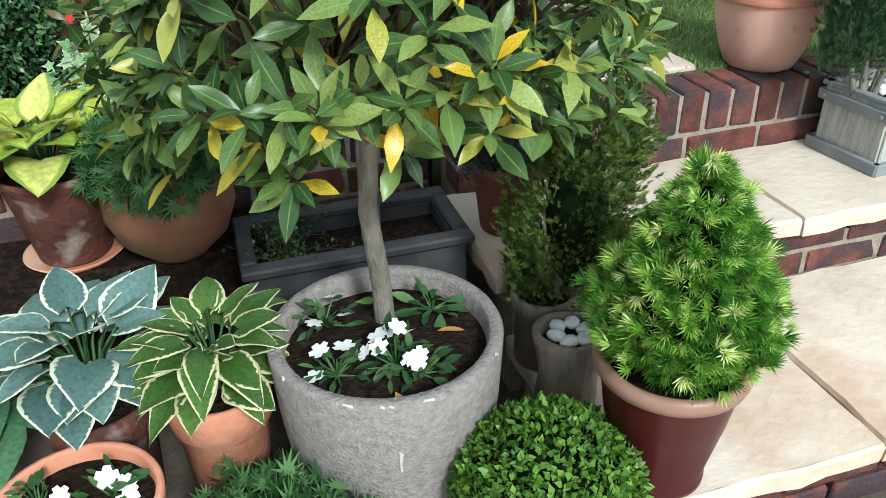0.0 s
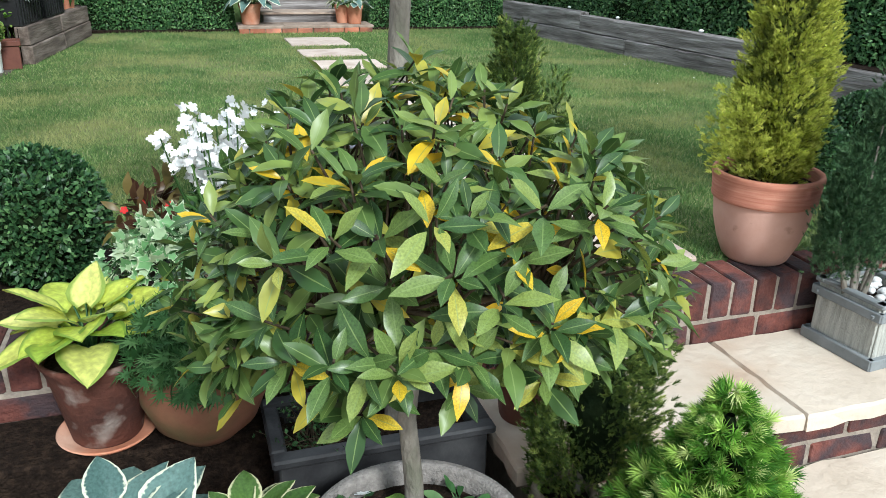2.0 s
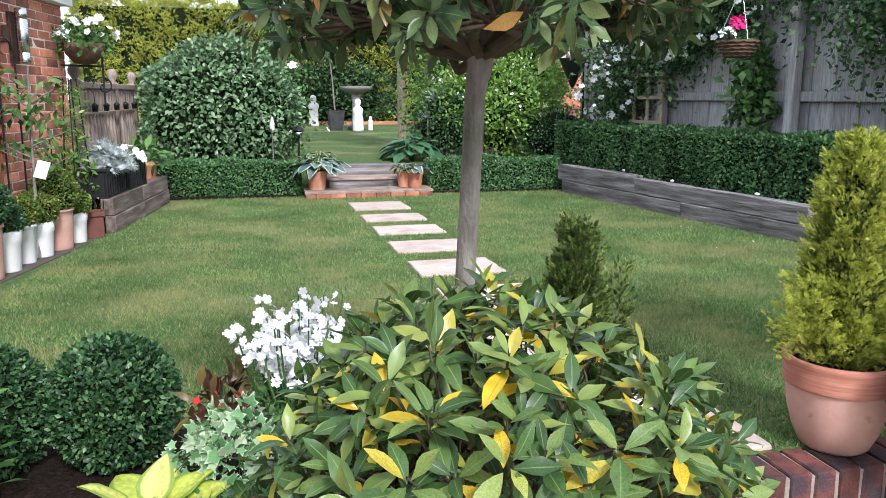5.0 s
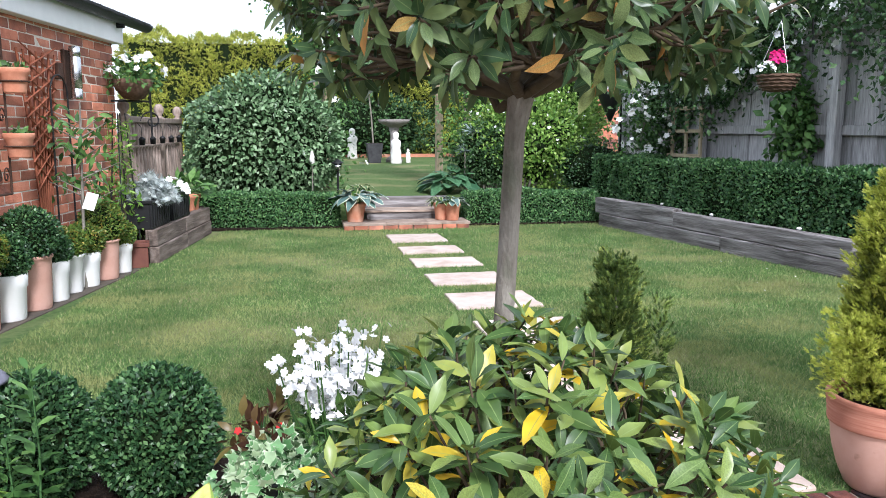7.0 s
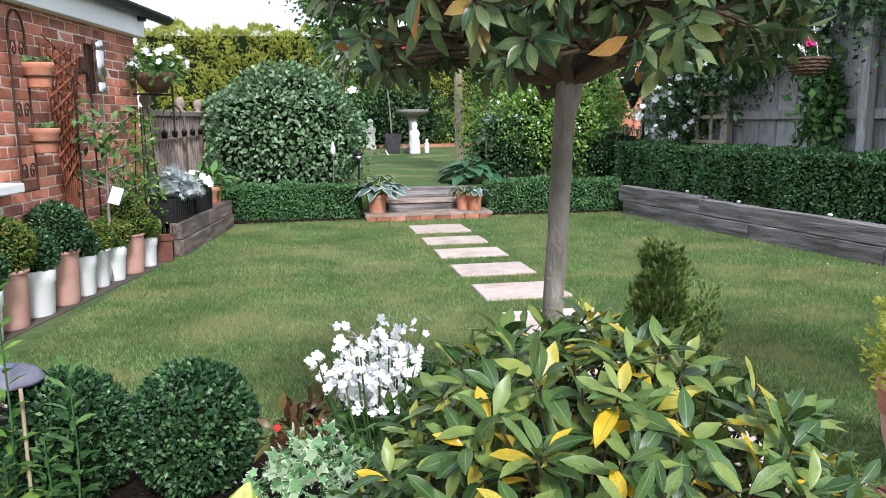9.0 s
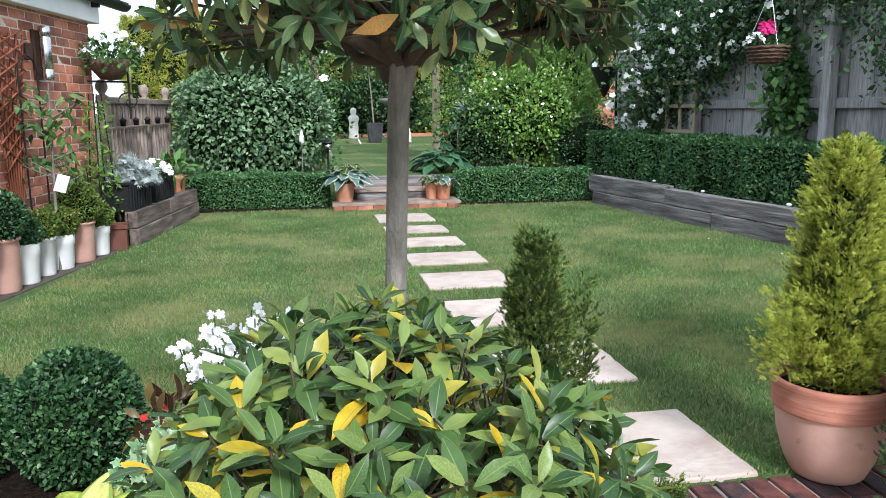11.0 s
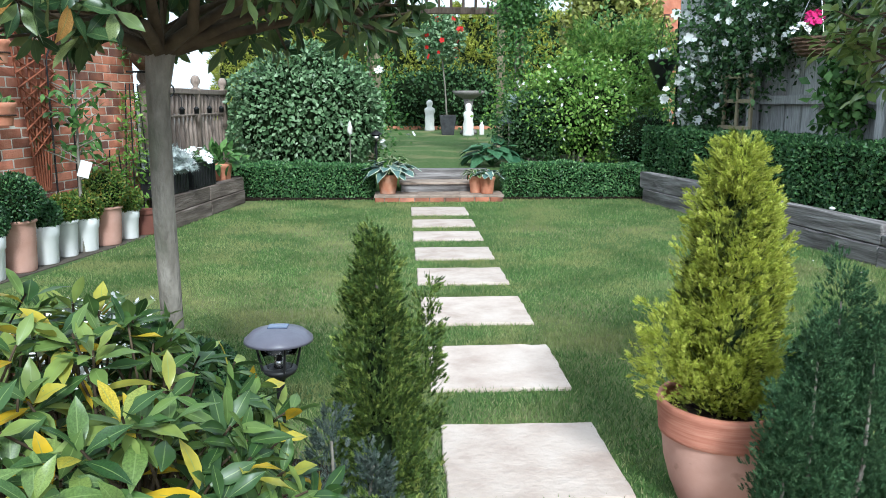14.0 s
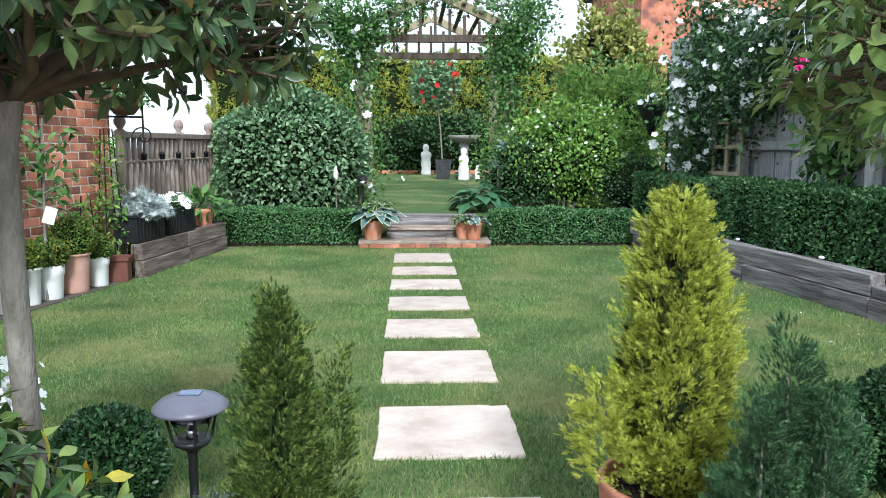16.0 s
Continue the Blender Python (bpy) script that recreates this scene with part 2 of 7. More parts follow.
M["log_stone"] = mat("log_stone", [(0.13, 0.1, 0.075), (0.23, 0.185, 0.14), (0.3, 0.25, 0.2)], 0.9, 10, 0.8, 36, stretch=(2, 2, 0.7))
M["wicker"] = mat("wicker", [(0.06, 0.035, 0.022), (0.14, 0.085, 0.055)], 0.85, 40, 0.4, 90)
M["statue_stone"] = mat("statue_stone", [(0.62, 0.6, 0.55), (0.76, 0.74, 0.69)], 0.85, 10, 0.4, 50, blotch=((0.4, 0.3, 0.22), 4, 0.58, 0.5))
M["dry_leaf"] = mat("dry_leaf", [(0.35, 0.16, 0.05), (0.5, 0.28, 0.08)], 0.7, 20)
M["label"] = mat("label", [(0.75, 0.76, 0.74), (0.82, 0.82, 0.8)], 0.5, 9)
M["terr_dark"] = mat("terr_dark", [(0.1, 0.035, 0.025), (0.16, 0.06, 0.04)], 0.6, 8, 0.2, 50)
M["glass"] = bpy.data.materials.new("glass")
M["glass"].use_nodes = True
_g = M["glass"].node_tree.nodes["Principled BSDF"]
_g.inputs["Transmission Weight"].default_value, _g.inputs["Roughness"].default_value, _g.inputs["IOR"].default_value = 1.0, 0.02, 1.2
# near-black, paints the darkness of unlit rooms behind window glass
M["dark_room"] = mat("dark_room", [(0.02, 0.02, 0.02), (0.035, 0.035, 0.035)], 0.9, 3)

BAY = [(0.0, (0.03, 0.07, 0.02)), (0.35, (0.07, 0.13, 0.034)), (0.68, (0.14, 0.21, 0.052)), (0.86, (0.25, 0.31, 0.075)), (0.915, (0.4, 0.36, 0.05)), (0.95, (0.58, 0.4, 0.02)), (1.0, (0.62, 0.4, 0.02))]
M["bay"] = leaf_mat("bay", BAY, 0.36, 0.24, island=False, vein=((0.22, 0.3, 0.1), 0.09, 0.03, 0.7), noise_scale=25, spec=0.4)
M["bay_rest"] = leaf_mat("bay_rest", BAY, 0.36, 0.24, vein=((0.22, 0.3, 0.1), 0.09, 0.03, 0.7), noise_scale=25, spec=0.4)
BAYD = [(0.0, (0.03, 0.065, 0.026)), (0.4, (0.06, 0.105, 0.04)), (0.78, (0.13, 0.18, 0.065)), (0.945, (0.19, 0.21, 0.07)), (0.97, (0.26, 0.17, 0.05)), (1.0, (0.36, 0.18, 0.05))]
M["bay_dark"] = leaf_mat("bay_dark", BAYD, 0.28, 0.22, island=False, vein=((0.16, 0.21, 0.08), 0.09, 0.03, 0.6))
M["bay_dark_rest"] = leaf_mat("bay_dark_rest", BAYD, 0.28, 0.22, vein=((0.16, 0.21, 0.08), 0.09, 0.03, 0.6))
BAYM = [(0.0, (0.06, 0.11, 0.03)), (0.5, (0.13, 0.2, 0.05)), (1.0, (0.26, 0.32, 0.1))]
M["bay_mid"] = leaf_mat("bay_mid", BAYM, 0.28, 0.25, island=False, vein=((0.2, 0.26, 0.1), 0.09, 0.03, 0.6))
M["bay_mid_rest"] = leaf_mat("bay_mid_rest", BAYM, 0.28, 0.25, vein=((0.2, 0.26, 0.1), 0.09, 0.03, 0.6))
M["box_hedge"] = leaf_mat("box_hedge", [(0, (0.024, 0.075, 0.026)), (0.5, (0.07, 0.165, 0.056)), (0.85, (0.14, 0.27, 0.09)), (1, (0.22, 0.36, 0.14))], 0.38, 0.22, spec=0.35)
M["box"] = leaf_mat("box", [(0, (0.014, 0.042, 0.016)), (0.5, (0.034, 0.085, 0.03)), (0.85, (0.07, 0.15, 0.05)), (1, (0.14, 0.25, 0.095))], 0.36, 0.15, spec=0.3)
M["box_light"] = leaf_mat("box_light", [(0, (0.045, 0.11, 0.015)), (0.5, (0.09, 0.19, 0.025)), (1, (0.17, 0.3, 0.05))], 0.4, 0.25)
M["box_warm"] = leaf_mat("box_warm", [(0, (0.047, 0.098, 0.018)), (0.5, (0.094, 0.163, 0.029)), (0.8, (0.156, 0.195, 0.036)), (1, (0.312, 0.211, 0.043))], 0.4, 0.2)
# near-black filler for foliage: the shade deep inside a crown, put into colour
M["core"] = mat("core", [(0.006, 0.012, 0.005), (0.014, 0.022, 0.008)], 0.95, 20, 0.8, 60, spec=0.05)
M["thuja"] = leaf_mat("thuja", [(0, (0.04, 0.075, 0.018)), (0.5, (0.11, 0.175, 0.036)), (0.85, (0.21, 0.29, 0.06)), (1, (0.38, 0.44, 0.11))], 0.55, 0.3)
M["golden"] = leaf_mat("golden", [(0, (0.28, 0.34, 0.05)), (0.4, (0.54, 0.6, 0.085)), (1, (0.78, 0.8, 0.18))], 0.55, 0.42)
# darkened copy of golden, with the shade between plumes put into its colour
M["golden_shaded"] = leaf_mat("golden_shaded", [(0, (0.09, 0.12, 0.024)), (1, (0.22, 0.26, 0.05))], 0.6, 0.2)
M["bluegreen"] = leaf_mat("bluegreen", [(0, (0.035, 0.085, 0.035)), (0.5, (0.065, 0.139, 0.058)), (1, (0.120, 0.212, 0.093))], 0.5, 0.18)
M["dwarf_blue"] = leaf_mat("dwarf_blue", [(0, (0.04, 0.065, 0.05)), (0.6, (0.1, 0.135, 0.11)), (1, (0.18, 0.21, 0.18))], 0.55, 0.15)
M["spruce"] = leaf_mat("spruce", [(0, (0.04, 0.13, 0.015)), (0.5, (0.13, 0.3, 0.035)), (0.75, (0.27, 0.46, 0.07)), (0.9, (0.48, 0.62, 0.16)), (1, (0.72, 0.78, 0.36))], 0.5, 0.25)
M["hedge_gold"] = leaf_mat("hedge_gold", [(0, (0.26, 0.31, 0.045)), (0.5, (0.48, 0.52, 0.08)), (1, (0.68, 0.68, 0.14))], 0.65, 0.35)
M["shrub_gold"] = leaf_mat("shrub_gold", [(0, (0.12, 0.15, 0.03)), (0.6, (0.27, 0.29, 0.07)), (1, (0.46, 0.44, 0.16))], 0.45, 0.25)
M["shrub_green"] = leaf_mat("shrub_green", [(0, (0.056, 0.112, 0.047)), (0.5, (0.131, 0.224, 0.102)), (1, (0.281, 0.393, 0.224))], 0.3, 0.15)
M["lime"] = leaf_mat("lime", [(0, (0.069, 0.161, 0.023)), (0.5, (0.149, 0.276, 0.046)), (1, (0.310, 0.437, 0.103))], 0.45, 0.3)
M["mid_green"] = leaf_mat("mid_green", [(0, (0.038, 0.090, 0.024)), (0.5, (0.075, 0.165, 0.042)), (1, (0.150, 0.270, 0.075))], 0.45, 0.25)
M["dark_green"] = leaf_mat("dark_green", [(0, (0.020, 0.051, 0.020)), (0.5, (0.048, 0.102, 0.034)), (1, (0.093, 0.170, 0.060))], 0.45, 0.2)
M["grass"] = leaf_mat("grass", [(0, (0.06, 0.125, 0.036)), (0.5, (0.13, 0.225, 0.066)), (0.85, (0.23, 0.31, 0.11)), (1, (0.4, 0.38, 0.2))], 0.7, 0.3, noise_scale=2.0, patch=((0.35, 0.34, 0.14), 1.6, 0.65), spec=0.14)
M["petal"] = leaf_mat("petal", [(0, (0.84, 0.84, 0.83)), (1, (0.9, 0.9, 0.89))], 0.6, 0.12, noise_scale=3)
M["petal_pink"] = leaf_mat("petal_pink", [(0, (0.6, 0.02, 0.16)), (1, (0.75, 0.04, 0.26))], 0.6, 0.3)
M["petal_red"] = leaf_mat("petal_red", [(0, (0.5, 0.015, 0.015)), (1, (0.62, 0.03, 0.025))], 0.6, 0.3)
M["silver_leaf"] = leaf_mat("silver_leaf", [(0, (0.26, 0.3, 0.29)), (1, (0.48, 0.52, 0.5))], 0.7, 0.15)
M["ivy"] = leaf_mat("ivy", [(0, (0.07, 0.18, 0.06)), (0.6, (0.16, 0.32, 0.13)), (1, (0.5, 0.58, 0.38))], 0.45, 0.2, edge=((0.6, 0.67, 0.48), 0.92, 1.1, 0.9))
M["pelargonium"] = leaf_mat("pelargonium", [(0, (0.03, 0.085, 0.025)), (0.6, (0.06, 0.14, 0.045)), (1, (0.12, 0.22, 0.08))], 0.55, 0.25)
M["bronze_leaf"] = leaf_mat("bronze_leaf", [(0, (0.05, 0.02, 0.015)), (0.6, (0.1, 0.06, 0.025)), (1, (0.16, 0.14, 0.04))], 0.35, 0.2)
M["hosta_green"] = leaf_mat("hosta_green", [(0, (0.045, 0.1, 0.02)), (1, (0.085, 0.16, 0.035))], 0.38, 0.2, island=False, edge=((0.62, 0.6, 0.36), 0.98, 1.06, 0.95), noise_scale=14)
M["hosta_blue"] = leaf_mat("hosta_blue", [(0, (0.072, 0.132, 0.120)), (1, (0.132, 0.216, 0.192))], 0.45, 0.15, island=False, edge=((0.66, 0.68, 0.52), 1.0, 1.07, 0.95), noise_scale=14)
M["hosta_gold"] = leaf_mat("hosta_gold", [(0, (0.34, 0.48, 0.06)), (0.5, (0.56, 0.62, 0.1)), (1, (0.78, 0.76, 0.28))], 0.45, 0.3, island=False, edge=((0.16, 0.27, 0.04), 0.85, 1.0, 0.8), noise_scale=8)
M["hosta_plain"] = leaf_mat("hosta_plain", [(0, (0.045, 0.120, 0.060)), (1, (0.090, 0.195, 0.090))], 0.4, 0.2, island=False, noise_scale=14)
M["succulent"] = leaf_mat("succulent", [(0, (0.16, 0.21, 0.2)), (1, (0.3, 0.36, 0.35))], 0.5, 0.1)

# ---- building blocks ----


def thing(name, label, category, loc=(0, 0, 0), group="", kind="", rz=0.0):
    ob = new(name)
    ob.empty_display_size = 0.05
    ob.matrix_basis = pose(*loc, 0, 0, rz)
    return tagged(ob, label, category, group, kind)


def put(name, me, material, parent=None, label="", m=None):
    ob = new(name, me)
    if material and not me.materials:
        me.materials.append(None)
    if material:
        ob.material_slots[0].link, ob.material_slots[0].material = "OBJECT", material
    if parent:
        ob.parent = parent
    if m is not None:
        ob.matrix_basis = m
    if label:
        ob["label"] = label
    return ob


def part(name, bm, material, parent, label="", smooth=False, m=None):
    me = bpy.data.meshes.new(name)
    bm.to_mesh(me)
    bm.free()
    if smooth:
        for p in me.polygons:
            p.use_smooth = True
    return put(name, me, material, parent, label, m)


def np_mesh(name, V, F, UV=None, smooth=True):
    V, F = np.asarray(V, np.float32), np.asarray(F, np.int32)
    me = bpy.data.meshes.new(name)
    k = F.shape[1]
    me.vertices.add(len(V))
    me.vertices.foreach_set("co", V.ravel())
    me.loops.add(F.size)
    me.loops.foreach_set("vertex_index", F.ravel())
    me.polygons.add(len(F))
    me.polygons.foreach_set("loop_start", np.arange(0, F.size, k, dtype=np.int32))
    if UV is not None:
        lay = me.uv_layers.new(name="UVMap")
        lay.data.foreach_set("uv", np.asarray(UV, np.float32)[F.ravel()].ravel())
    me.update(calc_edges=True)
    if smooth:
        me.polygons.foreach_set("use_smooth", np.ones(len(F), bool))
    return me


def box_bm(sx, sy, sz, at=(0, 0, 0), bevel=0.0, bm=None, rz=0.0):
    """A bevelled box that stands on z = at.z, centred in x and y."""
    own = bm is None
    b2 = bmesh.new()
    bmesh.ops.create_cube(b2, size=1)
    bmesh.ops.transform(b2, matrix=Matrix.Diagonal((sx, sy, sz, 1)), verts=b2.verts)
    if bevel:
        bmesh.ops.bevel(b2, geom=b2.edges[:], offset=bevel, segments=1, affect="EDGES", profile=0.5)
    bmesh.ops.transform(b2, matrix=Matrix.Translation((at[0], at[1], at[2] + sz / 2)) @ Matrix.Rotation(rz, 4, "Z"), verts=b2.verts)
    if own:
        return b2
    me = bpy.data.meshes.new("tmp")
    b2.to_mesh(me)
    b2.free()
    bm.from_mesh(me)
    bpy.data.meshes.remove(me)
    return bm


def lathe(profile, seg=40, wob=0.0, seed=0):
    """A turned shape from (radius, height) pairs."""
    n = len(profile)
    a = np.linspace(0, 2 * np.pi, seg, endpoint=False)
    rr = np.random.default_rng(seed)
    ph = rr.uniform(0, 6.28, 3)
    V = []
    for r, z in profile:
        q = r * (1 + wob * (np.sin(2 * a + ph[0] + z * 9) + 0.5 * np.sin(5 * a + ph[1] + z * 21)))
        V.append(np.stack([q * np.cos(a), q * np.sin(a), np.full(seg, z)], 1))
    V = np.concatenate(V)
    i, j = np.meshgrid(np.arange(n - 1), np.arange(seg), indexing="ij")
    j2 = (j + 1) % seg
    F = np.stack([i * seg + j, i * seg + j2, (i + 1) * seg + j2, (i + 1) * seg + j], -1).reshape(-1, 4)
    return np_mesh("lathe", V, F)


def tube(paths, seg=6):
    """Tubes along polylines; paths: lists of (x, y, z, radius)."""
    VV, FF, base = [], [], 0
    a = np.linspace(0, 2 * np.pi, seg, endpoint=False)
    for p in paths:
        p = np.asarray(p, float)
        d = np.gradient(p[:, :3], axis=0)
        d /= np.linalg.norm(d, axis=1, keepdims=True) + 1e-9
        ref = np.where(np.abs(d[:, 2:3]) > 0.9, np.array([[1.0, 0, 0]]), np.array([[0, 0, 1.0]]))
        u = np.cross(d, ref)
        u /= np.linalg.norm(u, axis=1, keepdims=True) + 1e-9
        v = np.cross(d, u)
        ring = p[:, None, :3] + p[:, None, 3:4] * (u[:, None] * np.cos(a)[None, :, None] + v[:, None] * np.sin(a)[None, :, None])
        n = len(p)
        VV.append(ring.reshape(-1, 3))
        i, j = np.meshgrid(np.arange(n - 1), np.arange(seg), indexing="ij")
        j2 = (j + 1) % seg
        FF.append(np.stack([i * seg + j, i * seg + j2, (i + 1) * seg + j2, (i + 1) * seg + j], -1).reshape(-1, 4) + base)
        base += n * seg
    return np_mesh("tube", np.concatenate(VV), np.concatenate(FF))


def unit(v):
    return v / (np.linalg.norm(v, axis=-1, keepdims=True) + 1e-9)


def frames(D, N):
    """Turns whose y runs along D and whose z lies towards N."""
    y = unit(D)
    x = unit(np.cross(y, N))
    z = np.cross(x, y)
    return np.stack([x, y, z], -1)


def scatter(tmpl, R, P, S):
    """One mesh of many copies of a template (verts, tris, uv)."""
    V, F, UV = tmpl
    S = np.broadcast_to(np.asarray(S, float), (len(P),))
    W = np.einsum("nij,vj->nvi", R, V) * S[:, None, None] + P[:, None]
    n, k = len(P), len(V)
    FF = (F[None] + (np.arange(n) * k)[:, None, None]).reshape(-1, F.shape[1])
    return np_mesh("leaves", W.reshape(-1, 3), FF, np.tile(UV, (n, 1)), smooth=True)


def blade(rows, width, fold=0.25, curl=0.2, wave=0.0, heart=0.0):
    """A leaf of length 1 along y: half-widths at rows, folded at the midrib, curling down to the tip, with u across and v along."""
    V, UV, F = [], [], []
    n = len(rows)
    for i, w in enumerate(rows):
        t = i / (n - 1)
        w = w * width
        z = -curl * t * t
        back = -heart * (1 if i == 0 else 0)
        for s, u in ((-1, 0.0), (0, 0.5), (1, 1.0)):
            V.append((s * w, t + (back if s else 0) + (0.0), z + (abs(s) * w * fold) + s * wave * w * math.sin(t * 9)))
            UV.append((u, t))
    for i in range(n - 1):
        for s in (0, 1):
            a = i * 3 + s
            F += [(a, a + 1, a + 4), (a, a + 4, a + 3)]
    return np.array(V, float), np.array(F), np.array(UV, float)


T_BAY = [blade([0.03, 0.52, 0.92, 1.0, 0.62, 0.02], 0.185, f, c, w) for f, c, w in ((0.25, 0.12, 0.1), (0.4, 0.25, 0.16), (0.15, 0.4, 0.1), (0.3, 0.02, 0.2))]
T_OVAL = (np.array([(0, 0, 0), (-0.3, 0.5, 0.08), (0.3, 0.5, 0.08), (0, 1, -0.08), (0, 0.5, 0.0)], float), np.array([(0, 4, 1), (0, 2, 4), (4, 3, 1), (4, 2, 3)]), np.array([(0.5, 0), (0, 0.5), (1, 0.5), (0.5, 1), (0.5, 0.5)], float))
T_DIAMOND = (np.array([(0, 0, 0), (-0.28, 0.5, 0.06), (0.28, 0.5, 0.06), (0, 1, -0.05)], float), np.array([(0, 2, 1), (1, 2, 3)]), np.array([(0.5, 0), (0, 0.5), (1, 0.5), (0.5, 1)], float))


def spray(n=7, seed=1):
    """A flat ferny conifer spray: a stem with side tips."""
    V, F = [], []
    r = np.random.default_rng(seed)
    for i in range(n * 2 + 1):
        t = i / (n * 2 + 1)
        s = (-1) ** i
        if i == n * 2:
            b, tip = (0, 0.55), (0, 1.0)
        else:
            b = (0, t * 0.75)
            tip = (s * (0.34 - 0.2 * t) * r.uniform(0.8, 1.2), t * 0.75 + 0.32)
        d = np.array([tip[0] - b[0], tip[1] - b[1]])
        q = np.array([-d[1], d[0]]) / np.linalg.norm(d) * 0.062
        k = len(V)
        V += [(b[0] - q[0], b[1] - q[1], 0), (b[0] + q[0], b[1] + q[1], 0), (tip[0], tip[1], r.uniform(-0.08, 0.08))]
        F.append((k, k + 1, k + 2))
        if k:
            F.append((0, k, k + 1))
    V = np.array(V, float)
    # all one island, so that a spray takes one tint
    return V, np.array(F), np.stack([V[:, 0] * 0.5 + 0.5, V[:, 1]], 1)


T_SPRAY = [spray(7, s) for s in range(3)]
T_SPRIG = [spray(4, s) for s in range(3)]
T_FAR = spray(2, 5)


def tuft(n=34, seed=0, spread=0.66):
    """A tuft of needles that share one foot, so that a tuft takes one tint."""
    r = np.random.default_rng(seed)
    V, F = [np.zeros(3)], []
    for i in range(n):
        a = i * 2.39996
        t = (i + 0.5) / n
        el = 1.5 - spread * 1.5 * t
        d = np.array([math.cos(a) * math.cos(el), math.sin(el), math.sin(a) * math.cos(el)])
        q = unit(np.cross(d, r.normal(size=3))) * 0.04
        L = r.uniform(0.7, 1.0)
        k = len(V)
        V += [d * L * 0.45 - q, d * L * 0.45 + q, d * L]
        F += [(0, k, k + 1), (k, k + 2, k + 1)]
    V = np.array(V)
    return V, np.array(F), np.stack([V[:, 0] * 0.5 + 0.5, V[:, 1]], 1)


T_TUFT = tuft(30, 0, 0.5)


def star(n=5, r=0.5, w=0.5, cup=0.15, lobed=0.0):
    """A flower or a palmate leaf of n petals round its middle, in the xy plane."""
    V, F, UV = [(0, 0, 0)], [], [(0.5, 0.5)]
    for i in range(n):
        a = 2 * math.pi * i / n
        h = math.pi / n * w * 2
        k = len(V)
        for da, rr in ((-h, r * 0.62), (-h * 0.45, r * 0.97), (h * 0.45, r * 0.97), (h, r * 0.62)):
            V.append((math.cos(a + da) * rr, math.sin(a + da) * rr, cup * rr))
            UV.append((1.0 if rr > 0.7 * r else 0.85, 0.5))
        F += [(0, k, k + 1), (0, k + 1, k + 2), (0, k + 2, k + 3)]
    return np.array(V, float), np.array(F), np.array(UV, float)


def lobes(tips, notch=0.45):
    """A lobed leaf whose tips are (angle from the leaf's axis, length); the stalk is at the origin."""
    V, UV, F = [(0, 0.12, 0)], [(0.5, 0.5)], []
    ring = []
    for i, (a, L) in enumerate(tips):
        ring.append((a, L, 1.0))
        if i < len(tips) - 1:
            b, L2 = tips[i + 1]
            ring.append(((a + b) / 2, min(L, L2) * notch, 0.9))
    ring = [(-math.pi * 0.95, 0.06, 0.9)] + ring + [(math.pi * 0.95, 0.06, 0.9)]
    for a, L, e in ring:
        V.append((math.sin(a) * L, 0.12 + math.cos(a) * L, 0.1 * L - 0.2 * L * L))
        UV.append((e, 0.5))
    for i in range(1, len(ring)):
        F.append((0, i + 1, i))
    return np.array(V, float), np.array(F), np.array(UV, float)


T_IVY = lobes([(-2.0, 0.42), (-1.0, 0.6), (0, 0.8), (1.0, 0.6), (2.0, 0.42)], 0.72)
T_FERN = lobes([(-2.2, 0.4), (-1.5, 0.62), (-0.9, 0.62), (-0.4, 0.8), (0, 0.88), (0.4, 0.8), (0.9, 0.62), (1.5, 0.62), (2.2, 0.4)], 0.4)
T_FLOWER = star(5, 0.5, 0.52, 0.2)


def lumpy(D, seed, amount=0.12, freq=2.2):
    """A bumpy radius for directions D."""
    r = np.random.default_rng(seed)
    out = np.zeros(len(D))
    for k in range(6):
        w = r.normal(size=3) * freq * (1 + 0.5 * k)
        out += np.sin(D @ w + r.uniform(0, 6.28)) / (1 + 0.5 * k)
    return 1 + amount * out / 2.2


def sphere_dirs(n, rng, low=-1.0):
    z = rng.uniform(low, 1, n)
    a = rng.uniform(0, 2 * np.pi, n)
    s = np.sqrt(1 - z * z)
    return np.stack([s * np.cos(a), s * np.sin(a), z], 1)


def ball_cloud(n, radii, size, tmpl, seed, depth=0.14, lump=0.06, low=-0.9, up=0.3, jitter=0.7, freq=2.2, taper=0.0):
    """Leaves in the outer skin of an ellipsoid about the origin."""
    rng = np.random.default_rng(seed)
    D = sphere_dirs(n, rng, low)
    rad = lumpy(D, seed, lump, freq) * (1 - depth * rng.random(n) ** 1.6)
    P = D * rad[:, None] * np.array(radii)
    if taper:
        P[:, :2] *= (1 - taper * (P[:, 2:3] / radii[2] * 0.5 + 0.5))
    J = rng.normal(size=(n, 3))
    ax = unit(D * 0.8 + J * jitter + np.array([0, 0, up]))
    nn = unit(D + rng.normal(size=(n, 3)) * 0.5 + np.array([0, 0, 0.4]))
    return scatter(tmpl, frames(ax, nn), P, size * rng.uniform(0.7, 1.25, n))


